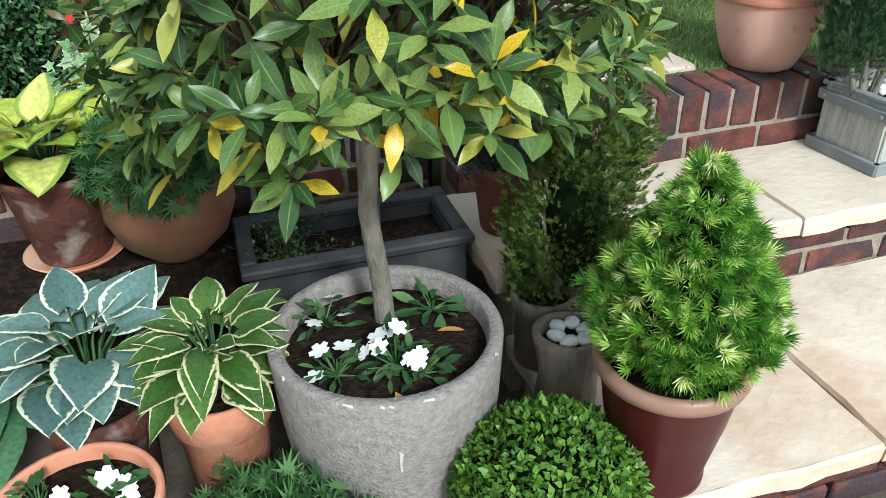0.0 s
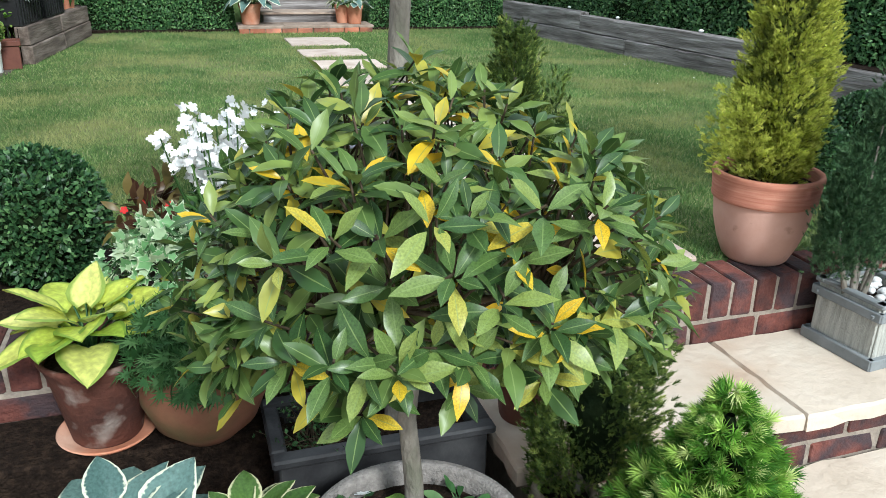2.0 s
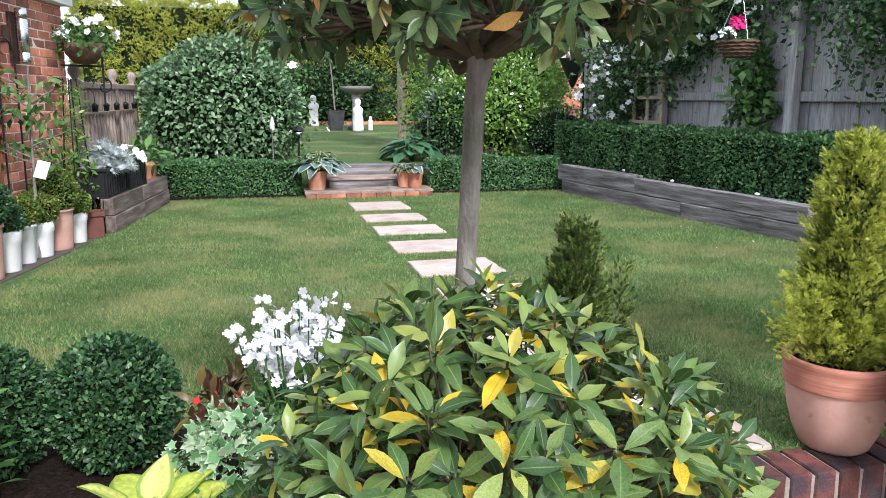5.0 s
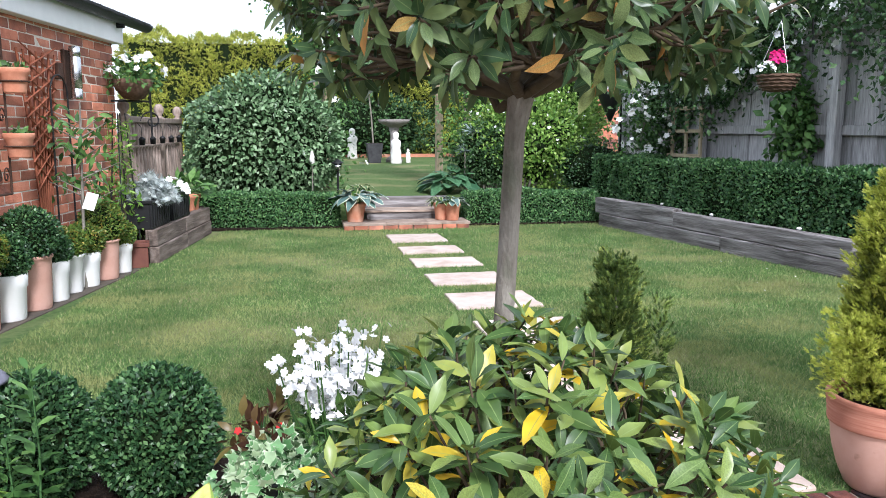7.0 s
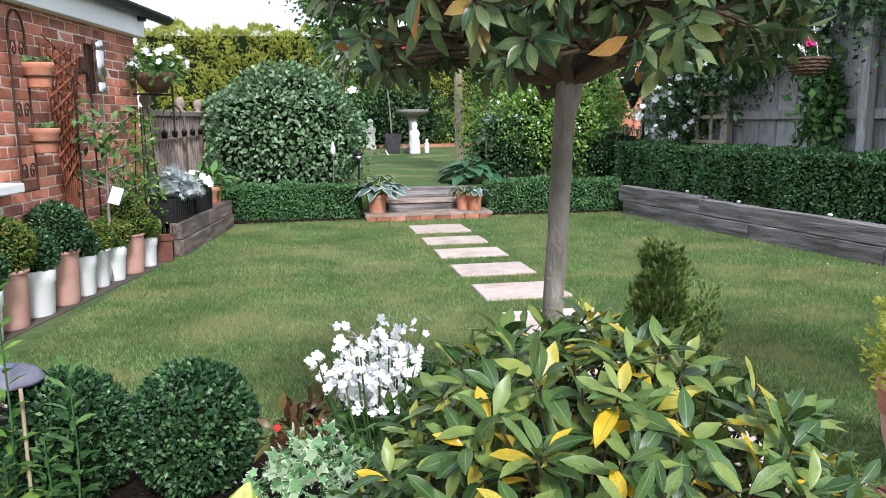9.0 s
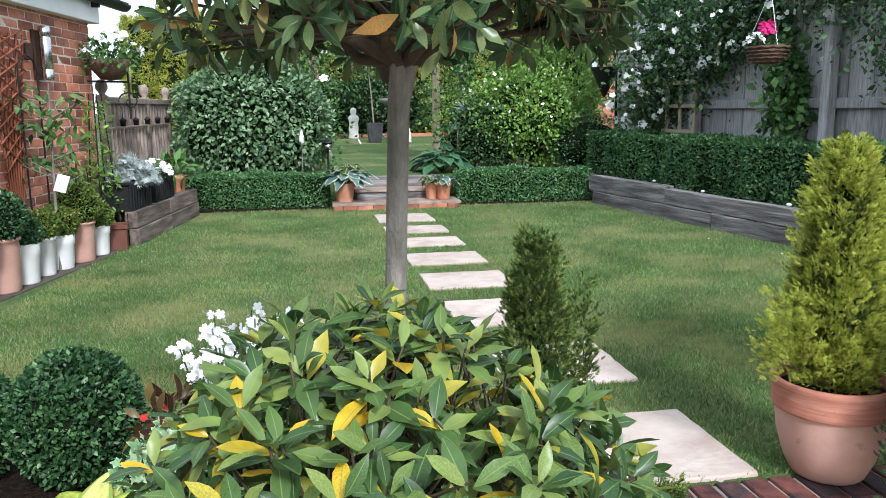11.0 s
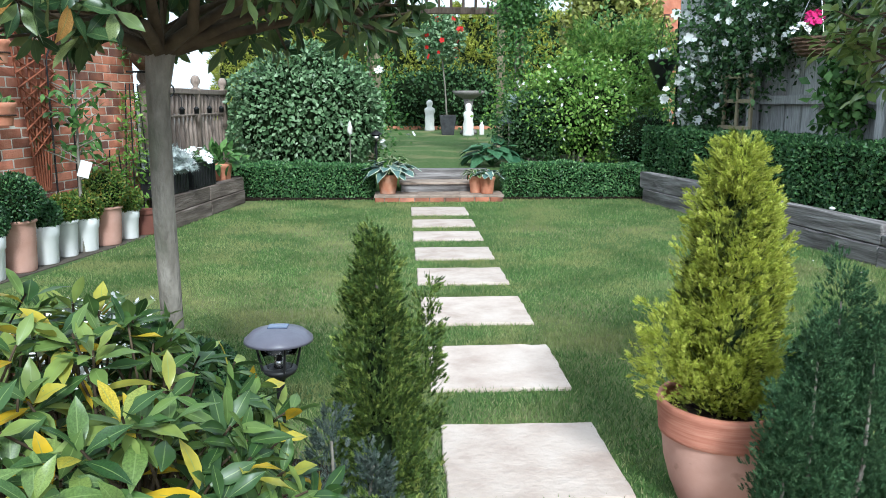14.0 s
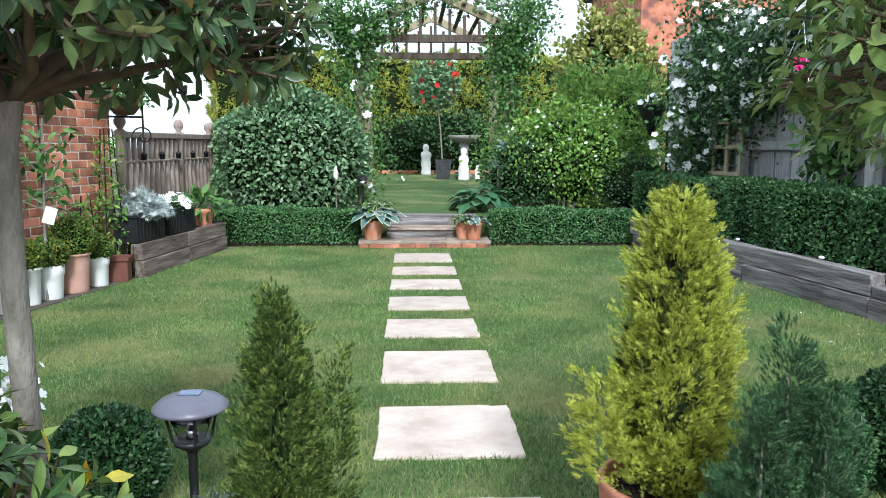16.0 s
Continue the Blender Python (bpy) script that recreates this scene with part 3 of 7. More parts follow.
# rounded dark filler body that stands in for shade between the leaves
def shade_core_ball(radii, seed, lump=0.06, freq=2.2):
    V, F = [], []
    nu, nv = 28, 16
    for j in range(nv + 1):
        for i in range(nu):
            p, t = 2 * math.pi * i / nu, math.pi * j / nv
            V.append((math.sin(t) * math.cos(p), math.sin(t) * math.sin(p), math.cos(t)))
    V = np.array(V)
    V = V * lumpy(V, seed, lump, freq)[:, None] * np.array(radii)
    for j in range(nv):
        for i in range(nu):
            F.append((j * nu + i, (j + 1) * nu + i, (j + 1) * nu + (i + 1) % nu, j * nu + (i + 1) % nu))
    return np_mesh("core", V, F)


def cone_cloud(n, h, profile, size, tmpl, seed, up=0.9, depth=0.3, lump=0.14, freq=3.0, droop=0.0):
    """Sprays in the skin of an upright crown: profile(t) gives the radius at t = 0..1 of its height."""
    rng = np.random.default_rng(seed)
    t = rng.random(n)
    rr = np.array([profile(v) for v in t])
    keep = rng.random(n) < np.clip(rr / rr.max(), 0.12, 1)
    t, rr = t[keep], rr[keep]
    n = len(t)
    a = rng.uniform(0, 2 * np.pi, n)
    D = np.stack([np.cos(a), np.sin(a), np.zeros(n)], 1)
    key = np.stack([np.cos(a), np.sin(a), t * 3], 1)
    rad = rr * lumpy(key, seed, lump, freq) * (1 - depth * rng.random(n) ** 1.5)
    P = D * rad[:, None]
    P[:, 2] = t * h
    ax = unit(D * 0.75 + np.array([0, 0, up]) + rng.normal(size=(n, 3)) * 0.3 - np.array([0, 0, droop]))
    nn = unit(np.cross(ax, rng.normal(size=(n, 3))) + D * 0.6)
    return scatter(tmpl, frames(ax, nn), P, size * rng.uniform(0.7, 1.3, n))


def plume_cloud(plumes, per, h, profile, length, size, tmpl, seed, up=1.0, low=0.02):
    """A crown of many feathery plumes: each is a short shoot that leaves the crown's skin outwards and up, set with sprays that shrink to its tip."""
    rng = np.random.default_rng(seed)
    P, AX, NN, S = [], [], [], []
    tt = np.linspace(low, 0.97, 60)
    w = np.array([profile(v) for v in tt]) + 0.02
    for t in rng.choice(tt, plumes, p=w / w.sum()):
        t = float(np.clip(t + rng.normal() * 0.012, 0.0, 0.98))
        a = rng.uniform(0, 2 * np.pi)
        d = np.array([math.cos(a), math.sin(a), 0.0])
        r = profile(t)
        ax = unit(d * (0.62 + 0.25 * rng.random()) + np.array([0, 0, up]) + rng.normal(size=3) * 0.18)
        L = length * rng.uniform(0.55, 1.25) * (0.6 + 0.4 * min(1.0, r / 0.08))
        foot = d * r * rng.uniform(0.45, 0.8) + np.array([0, 0, t * h - L * 0.35])
        s = rng.random(per) ** 0.8
        off = rng.normal(size=(per, 3)) * (0.2 * L * (1 - s) + 0.004)[:, None]
        q = foot + ax * (s * L)[:, None] + off
        P.append(q)
        dr = unit(ax + unit(off + d * 0.01) * 0.55 + rng.normal(size=(per, 3)) * 0.22)
        AX.append(dr)
        NN.append(unit(np.cross(dr, rng.normal(size=(per, 3))) + d * 0.9 + np.array([0, 0, 0.3])))
        S.append(size * rng.uniform(0.7, 1.3, per) * (1.1 - 0.4 * s))
    return scatter(tmpl, frames(np.concatenate(AX), np.concatenate(NN)), np.concatenate(P), np.concatenate(S))


# turned dark filler body, imitates the unlit inside of a conifer
def shade_core_lathe(h, profile, k=0.72):
    return lathe([(max(0.004, profile(t) * k), t * h) for t in np.linspace(0.02, 0.97, 14)], 20, 0.06)


def hedge_cloud(L, Dp, H, n, size, seed, tmpl=T_OVAL, wave=0.012, z0=0.0):
    """Leaves over the top and the sides of a clipped block of L x Dp x H that stands at the origin."""
    rng = np.random.default_rng(seed)
    areas = np.array([L * Dp, L * H, L * H, Dp * H, Dp * H])
    side = rng.choice(5, n, p=areas / areas.sum())
    u, v = rng.uniform(-0.5, 0.5, n), rng.random(n)
    P, N = np.zeros((n, 3)), np.zeros((n, 3))
    for k, (sel) in enumerate([side == i for i in range(5)]):
        if k == 0:
            P[sel] = np.stack([u[sel] * L, (v[sel] - 0.5) * Dp, np.full(sel.sum(), H)], 1)
            N[sel] = (0, 0, 1)
        elif k < 3:
            s = -1 if k == 1 else 1
            P[sel] = np.stack([u[sel] * L, np.full(sel.sum(), s * Dp / 2), v[sel] * H], 1)
            N[sel] = (0, s, 0)
        else:
            s = -1 if k == 3 else 1
            P[sel] = np.stack([np.full(sel.sum(), s * L / 2), u[sel] * Dp, v[sel] * H], 1)
            N[sel] = (s, 0, 0)
    # soften the edges, and let the clipping wander
    q = np.abs(P / np.array([L / 2, Dp / 2, H]))
    e = np.clip((np.sort(q, 1)[:, 1] - 0.9) / 0.1, 0, 1)
    P -= unit(P * np.array([1, 1, 0.6]) + 1e-6) * (e * 0.025)[:, None]
    w = np.sin(P[:, 0] * 7 + seed) + np.sin(P[:, 2] * 9 + P[:, 0] * 4) + np.sin(P[:, 0] * 17 + 1.3 * seed)
    P += N * (wave * w - 0.035 * rng.random(n) ** 1.5)[:, None]
    P[:, 2] += z0
    ax = unit(N * 0.6 + rng.normal(size=(n, 3)) * 0.7 + np.array([0, 0, 0.35]))
    nn = unit(N + rng.normal(size=(n, 3)) * 0.5 + np.array([0, 0, 0.4]))
    return scatter(tmpl, frames(ax, nn), P, size * rng.uniform(0.7, 1.3, n))

# ---- ground, lawn, patio steps ----
GZ, S1, S2 = -0.54, -0.18, -0.36


def prism(name, outline, z0, z1, material, label, category="", kind="structure", drop=None):
    """A solid with a flat or sloping top over an outline in plan."""
    bm = bmesh.new()
    top = [bm.verts.new((x, y, z1 if not drop else drop(x, y))) for x, y in outline]
    bot = [bm.verts.new((x, y, z0)) for x, y in outline]
    bm.faces.new(top)
    bm.faces.new(bot[::-1])
    n = len(outline)
    for i in range(n):
        bm.faces.new((top[i], bot[i], bot[(i + 1) % n], top[(i + 1) % n]))
    bmesh.ops.recalc_face_normals(bm, faces=bm.faces)
    ob = part(name, bm, material, None)
    return tagged(ob, label, category, kind=kind)


_bm = bmesh.new()
bmesh.ops.create_grid(_bm, x_segments=24, y_segments=24, size=300)
ground = tagged(part("ground", _bm, M["earth"], None, m=pose(0, 0, GZ)), "brown earth ground round the garden", "ground", kind="structure")

LAWN = [(-3.1, 4.2), (0.08, 4.2), (0.1, 4.098), (3.6, 4.098), (3.2, 6.8), (2.7, 10.3), (-1.32, 10.3), (-1.6, 8.05), (-2.2, 5.6)]
lawn = prism("lawn", LAWN, GZ, 0.0, M["lawn"], "mown green lawn with dry straw patches", "lawn")
upper_lawn = prism("upper_lawn", [(-3.6, 10.72), (4.2, 10.72), (6.5, 24), (-5, 24)], GZ, 0.3, M["lawn"], "upper lawn beyond the steps", "lawn", drop=lambda x, y: 0.275 + (y - 10.72) * 0.014)
left_border = prism("border_strip", [(-2.6, 4.7), (-2.0, 6.1), (-1.6, 7.98), (-1.34, 10.2), (-1.34, 10.72), (-3.6, 10.72), (-3.6, 4.7)], GZ, 0.006, M["earth"], "stony border strip beside the brick wall", "border")
front_bed = prism("front_bed", [(-2.6, 4.22), (0.1, 4.22), (0.1, 4.3), (-0.5, 4.62), (-2.6, 4.62)], GZ, 0.012, M["soil"], "dark soil bed behind the low brick wall", "flower bed")
hedge_bed = prism("hedge_bed", [(-1.6, 10.19), (-0.02, 10.17), (-0.02, 10.73), (-1.6, 10.73)], GZ, 0.02, M["soil"], "dark soil under the clipped hedge", "flower bed")
hedge_bed_r = prism("hedge_bed_east", [(1.29, 10.17), (2.75, 10.12), (2.75, 10.73), (1.29, 10.73)], GZ, 0.02, M["soil"], "dark soil under the clipped hedge", "flower bed")
raised_bed = prism("raised_bed", [(2.78, 10.0), (3.24, 6.75), (3.5, 4.3), (4.3, 4.3), (3.7, 10.72), (2.72, 10.72)], GZ, 0.2, M["soil"], "raised soil bed behind the timber sleepers", "flower bed")

# grass blades, shorter and rarer with distance
T_BLADE = (np.array([(-0.09, 0, 0), (0.09, 0, 0), (0.02, 1, 0.12)], float), np.array([(0, 1, 2)]), np.array([(0, 0), (1, 0), (0.5, 1)], float))


def in_poly(x, y, poly):
    inside = np.zeros(len(x), bool)
    for i in range(len(poly)):
        (x0, y0), (x1, y1) = poly[i], poly[i - 1]
        inside ^= ((y0 > y) != (y1 > y)) & (x < (x1 - x0) * (y - y0) / (y1 - y0 + 1e-12) + x0)
    return inside


STONES = [(0.40, 0.868, 4.1, 4.56), (0.385, 0.868, 4.86, 5.345), (0.375, 0.866, 5.665, 6.145), (0.365, 0.86, 6.44, 6.84), (0.36, 0.858, 7.115, 7.5), (0.358, 0.856, 7.8, 8.16), (0.356, 0.854, 8.42, 8.775), (0.354, 0.853, 9.06, 9.55)]
_rng = np.random.default_rng(3)


def grass_patch(name, n, y0, y1, size):
    x, y = _rng.uniform(-3, 3.6, n), _rng.uniform(y0, y1, n)
    ok = in_poly(x, y, LAWN) & (x > -2.02 + (y - 6.1) * 0.215) & (x > -1.61 + (y - 8.0) * 0.12) & ((y > 4.6) | (x > -0.45))
    for sx0, sx1, sy0, sy1 in STONES:
        ok &= ~((x > sx0 + 0.006) & (x < sx1 - 0.006) & (y > sy0 + 0.006) & (y < sy1 - 0.006))
    x, y = x[ok], y[ok]
    k = len(x)
    d = np.stack([_rng.normal(size=k) * 0.55, _rng.normal(size=k) * 0.55, np.ones(k)], 1)
    nn = np.stack([_rng.normal(size=k), _rng.normal(size=k), np.zeros(k)], 1)
    me = scatter(T_BLADE, frames(d, nn), np.stack([x, y, np.full(k, -0.002)], 1), size * _rng.uniform(0.6, 1.3, k))
    return tagged(put(name, me, M["grass"]), "short mown grass blades of the lawn", "grass", kind="stuff")


grass_patch("grass", 215000, 4.09, 5.6, 0.022)
grass_patch("grass", 170000, 5.6, 7.4, 0.022)
grass_patch("grass", 120000, 7.4, 10.3, 0.024)


def rough_slab(sx, sy, th, seed, bevel=0.006):
    """A riven flagstone with slightly uneven edges; its top is at z = 0."""
    r = np.random.default_rng(seed)
    bm = bmesh.new()
    n = 9
    pts = []
    for i in range(4):
        c0 = np.array([(-1, -1), (1, -1), (1, 1), (-1, 1)][i]) * (sx / 2, sy / 2)
        c1 = np.array([(1, -1), (1, 1), (-1, 1), (-1, -1)][i]) * (sx / 2, sy / 2)
        for k in range(n):
            p = c0 + (c1 - c0) * k / n + r.normal(size=2) * 0.0022
            pts.append(p)
    top = [bm.verts.new((p[0] * (1 - bevel / sx), p[1] * (1 - bevel / sy), r.normal() * 0.0008)) for p in pts]
    mid = [bm.verts.new((p[0], p[1], -bevel)) for p in pts]
    bot = [bm.verts.new((p[0] + r.normal() * 0.002, p[1] + r.normal() * 0.002, -th)) for p in pts]
    k = len(pts)
    bm.faces.new(top)
    for i in range(k):
        j = (i + 1) % k
        bm.faces.new((top[i], mid[i], mid[j], top[j]))
        bm.faces.new((mid[i], bot[i], bot[j], mid[j]))
    bmesh.ops.recalc_face_normals(bm, faces=bm.faces)
    return bm


for i, (x0, x1, y0, y1) in enumerate(STONES):
    ob = part("stepping_stone", rough_slab(x1 - x0, y1 - y0, 0.05, 40 + i), M["stone_pale"], None, m=pose((x0 + x1) / 2, (y0 + y1) / 2, 0.014))
    tagged(ob, "pale square sandstone stepping stone set flush in the lawn", "stepping stone", "stepping stones across the lawn")

# ---- bricks ----
BRICKS = {}


def brick_mesh(sx, sy, sz, seed):
    key = (round(sx, 4), round(sy, 4), round(sz, 4), seed)
    if key not in BRICKS:
        bm = box_bm(sx, sy, sz, (0, 0, -sz / 2), min(0.005, sz * 0.08))
        r = np.random.default_rng(seed)
        for v in bm.verts:
            v.co += Vector(r.normal(size=3) * 0.0012)
        me = bpy.data.meshes.new("brick")
        bm.to_mesh(me)
        bm.free()
        BRICKS[key] = me
    return BRICKS[key]


def brick_course(parent, x0, x1, y, z, length, depth, height, joint, material, shift=0.0, seed=0):
    x = x0 - shift
    i = 0
    r = np.random.default_rng(seed)
    while x < x1:
        a, b = max(x, x0), min(x + length, x1)
        if b - a > 0.02:
            full = b - a > length - 1e-4
            me = brick_mesh(b - a, depth, height, int(r.integers(0, 4)) if full else 9)
            put("brick", me, material, parent, m=pose((a + b) / 2, y + r.normal() * 0.0015, z + height / 2, 0, r.normal() * 0.3, r.normal() * 0.4))
        x += length + joint
        i += 1


def garden_wall(name, x0, x1, yf, courses, label):
    """Low retaining wall: brick-on-edge coping over stretchers, face at y = yf, top at z = 0.02."""
    w = thing(name, label, "brick wall", (0, 0, 0), kind="structure")
    part("mortar", box_bm(x1 - x0 - 0.004, 0.14, 0.52, ((x0 + x1) / 2, yf + 0.076, -0.53)), M["mortar_dark"], w)
    brick_course(w, x0, x1, yf + 0.076, -0.113, 0.066, 0.15, 0.112, 0.0115, M["brick_dark"], 0.0, 1)
    z = -0.113 - 0.012 - 0.066
    for c in range(courses):
        brick_course(w, x0, x1, yf + 0.052, z, 0.215, 0.102, 0.066, 0.012, M["brick_dark"], 0.11 if c % 2 else 0.03, 5 + c)
        z -= 0.078
    return w


garden_wall("wall_east", 0.12, 2.55, 3.945, 1, "low dark-red brick retaining wall with brick-on-edge coping")
garden_wall("wall_west", -2.6, 0.08, 4.055, 5, "low dark-red brick retaining wall behind the flower pots")

steps = thing("patio_steps", "pale sandstone patio steps with dark brick risers", "steps", kind="structure")
part("core", box_bm(2.4, 0.36, 0.28, (1.33, 3.77, GZ)), M["mortar_dark"], steps)
part("core", box_bm(2.36, 0.44, 0.1, (1.33, 3.33, GZ)), M["mortar_dark"], steps)
for c in range(2):
    brick_course(steps, 0.14, 2.5, 3.585 + 0.03, S1 - 0.045 - 0.066 - 0.076 * c, 0.215, 0.06, 0.064, 0.012, M["brick_dark"], 0.03 + 0.11 * c, 20 + c)
    brick_course(steps, 0.16, 2.5, 3.075 + 0.03, S2 - 0.045 - 0.066 - 0.076 * c, 0.215, 0.06, 0.064, 0.012, M["brick_dark"], 0.13 + 0.11 * c, 30 + c)
for i, (x0, x1, y0, y1, z) in enumerate([(0.075, 0.83, 3.555, 3.94, S1), (0.836, 1.45, 3.55, 3.94, S1), (1.456, 2.5, 3.55, 3.94, S1), (0.11, 0.655, 3.045, 3.58, S2), (0.661, 1.3, 3.045, 3.58, S2), (1.306, 2.5, 3.045, 3.58, S2)]):
    part("flagstone", rough_slab(x1 - x0, y1 - y0, 0.045, 60 + i, 0.009), M["sandstone"], steps, m=pose((x0 + x1) / 2, (y0 + y1) / 2, z))
patio = thing("patio", "pale sandstone paving in front of the steps", "paving", kind="structure")
for i in range(6):
    for j in range(4):
        part("flagstone", rough_slab(0.59, 0.59, 0.04, 80 + i * 4 + j, 0.009), M["sandstone"], patio, m=pose(-1.9 + i * 0.6, 2.72 - j * 0.6, GZ + 0.03))

# far steps between the two lawns
fsteps = thing("garden_steps", "three shallow garden steps of stone and dark timber", "steps", kind="structure")
part("core", box_bm(1.25, 0.3, 0.04, (0.635, 10.16, 0.0)), M["mortar_dark"], fsteps)
brick_course(fsteps, 0.005, 1.265, 10.02, 0.0, 0.14, 0.06, 0.045, 0.008, M["brick_red"], 0.05, 50)
for i in range(3):
    part("tread", rough_slab(0.425, 0.36, 0.025, 120 + i, 0.006), M["tread_stone"], fsteps, m=pose(0.212 + 0.424 * i - 0.0, 10.17, 0.07))
part("riser", box_bm(0.92, 0.3, 0.1, (0.72, 10.46, 0.05), 0.006), M["sleeper"], fsteps, "dark weathered timber riser")
part("tread", rough_slab(0.96, 0.34, 0.02, 130, 0.006), M["tread_stone"], fsteps, m=pose(0.72, 10.46, 0.165))
part("riser", box_bm(0.92, 0.14, 0.12, (0.72, 10.68, 0.155), 0.008), M["sleeper"], fsteps, "dark weathered timber riser")

# ---- timber sleepers on the right ----
A = np.array([2.66, 9.97])
B = np.array([3.13, 6.8])
DR = (B - A) / np.linalg.norm(B - A)
RZ = math.degrees(math.atan2(DR[1], DR[0]))


def along(s, off=0.0):
    p = A + DR * s + np.array([-DR[1], DR[0]]) * off
    return float(p[0]), float(p[1])


def sleeper(s0, s1, z, h, off=0.0, th=0.1):
    L = s1 - s0 - 0.006
    x, y = along((s0 + s1) / 2, off + th / 2)
    bm = box_bm(L, th, h - 0.004, (0, 0, 0), 0.006)
    bmesh.ops.subdivide_edges(bm, edges=[e for e in bm.edges if e.calc_length() > L * 0.8], cuts=10)
    r = np.random.default_rng(int(s0 * 100 + z * 1000) + 500)
    for v in bm.verts:
        v.co += Vector((0, r.normal() * 0.003, r.normal() * 0.0025))
    ob = part("sleeper", bm, M["sleeper"], None, m=pose(x, y, z, 0, 0, RZ))
    return tagged(ob, "weathered grey timber sleeper edging the raised bed", "sleeper", "sleepers along the raised bed")


for s0, s1 in ((0.0, 1.9), (1.9, 3.2), (3.2, 5.7)):
    sleeper(s0, s1, -0.03, 0.16, -0.012)
for s0, s1, z, h in ((-0.1, 1.24, 0.13, 0.16), (1.24, 3.2, 0.13, 0.135), (3.2, 5.7, 0.13, 0.07)):
    sleeper(s0, s1, z, h)

# ---- hedges ----


def hedge(name, L, Dp, H, n, size, loc, rz, seed, label, material="box_hedge", tmpl=T_OVAL, wave=0.012):
    h = thing(name, label, "hedge", loc, rz=rz)
    # dark block painted as the shaded inside of the hedge
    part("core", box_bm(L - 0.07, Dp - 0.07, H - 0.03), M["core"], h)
    put("leaves", hedge_cloud(L, Dp, H, n, size, seed, tmpl, wave), M[material], h)
    return h


hedge("box_hedge", 1.45, 0.34, 0.33, 16000, 0.026, (-0.745, 10.42, 0.02), -3, 1, "low clipped dark-green box hedge beside the garden steps")
hedge("box_hedge", 1.43, 0.34, 0.32, 16000, 0.026, (2.01, 10.36, 0.02), -1, 2, "low clipped dark-green box hedge beside the garden steps")
_x, _y = along(2.2, 0.42)
hedge("tall_box_hedge", 5.6, 0.36, 0.5, 52000, 0.03, (_x, _y, 0.2), RZ, 3, "clipped green box hedge on the raised bed before the fence")

# ---- fence on the right ----
fence = thing("fence", "tall weathered grey wooden board fence", "fence", kind="structure")
for i in range(58):
    s = -0.9 + i * 0.115
    x, y = along(s, 0.8 + (0.014 if i % 2 else 0.0))
    put("board", brick_mesh(0.128, 0.016, 1.95, i % 4), M["fence_wood"], fence, m=pose(x, y, 1.12 + 0.02 * math.sin(i * 1.7), 0, 0, RZ))
for s in (-0.3, 0.65, 2.28, 4.1, 5.6):
    x, y = along(s, 0.72)
    part("post", box_bm(0.085, 0.085, 2.1, (0, 0, 0), 0.006), M["fence_wood"], fence, m=pose(x, y, 0.1, 0, 0, RZ))
for z in (0.95, 1.75):
    x, y = along(2.4, 0.765)
    part("rail", box_bm(6.6, 0.04, 0.08, (0, 0, 0), 0.005), M["fence_wood"], fence, m=pose(x, y, z, 0, 0, RZ))

# ---- the brick house on the left ----
HA = 9.0
HX, HY = -1.80, 8.576
house = thing("house", "single-storey red brick house with white window and dark gutter", "house", (HX, HY, 0), rz=90 - HA, kind="structure")
# local x runs along the wall, away from the patio; local y points into the house
W0, W1, WTOP = -6.0, 0.07, 1.66
WIN = (-4.4, -2.04, 0.7, 1.64)


def wall_piece(x0, x1, z0, z1):
    part("wall", box_bm(x1 - x0, 0.2, z1 - z0, ((x0 + x1) / 2, 0.1035, z0)), M["mortar"], house)


wall_piece(W0, W1, -0.5, WIN[2])
wall_piece(W0, WIN[0], WIN[2], WTOP)
wall_piece(WIN[1], W1, WIN[2], WTOP)
part("wall", box_bm(0.2, 3.0, 2.16, (W1 - 0.1, 1.72, -0.5)), M["mortar"], house)
part("room", box_bm(2.6, 0.02, 1.2, (-3.2, 0.9, 0.6)), M["dark_room"], house, "near-black panel standing in for the unlit room")


def house_bricks():
    rows, rest = [], []
    z, c = -0.02, 0
    while z < WTOP - 0.05:
        x = W0 - (0.099 if c % 2 else 0)
        while x < W1:
            a, b = max(x, W0), min(x + 0.189, W1)
            cuts = [(a, b)]
            if WIN[2] - 0.05 < z < WIN[3]:
                cuts = [(a, min(b, WIN[0])), (max(a, WIN[1]), b)]
            for p, q in cuts:
                if q - p > 0.02:
                    rows.append((p, q, z))
            x += 0.198
        z += 0.06
        c += 1
    return rows


_rows = house_bricks()
_near = [r for r in _rows if -2.1 < r[0] and r[2] > 0.25]
_near.sort(key=lambda r: r[0])
_near = set(_near[:300])
_V, _F = [], []
_r = np.random.default_rng(11)
for p, q, z in _rows:
    if (p, q, z) in _near:
        put("brick", brick_mesh(q - p, 0.1, 0.0535, 2 if q - p > 0.188 else 9), M["brick_red"], house, m=pose((p + q) / 2, 0.05 + _r.normal() * 0.001, z + 0.0267, 0, 0, 0))
    else:
        k = len(_V)
        y = _r.normal() * 0.001
        _V += [(p + 0.004, y, z + 0.004), (q - 0.004, y, z + 0.004), (q - 0.004, y, z + 0.0495), (p + 0.004, y, z + 0.0495), (p, 0.02, z), (q, 0.02, z), (q, 0.02, z + 0.0535), (p, 0.02, z + 0.0535)]
        _F += [(k, k + 1, k + 2, k + 3), (k, k + 4, k + 5, k + 1), (k + 1, k + 5, k + 6, k + 2), (k + 2, k + 6, k + 7, k + 3), (k + 3, k + 7, k + 4, k)]


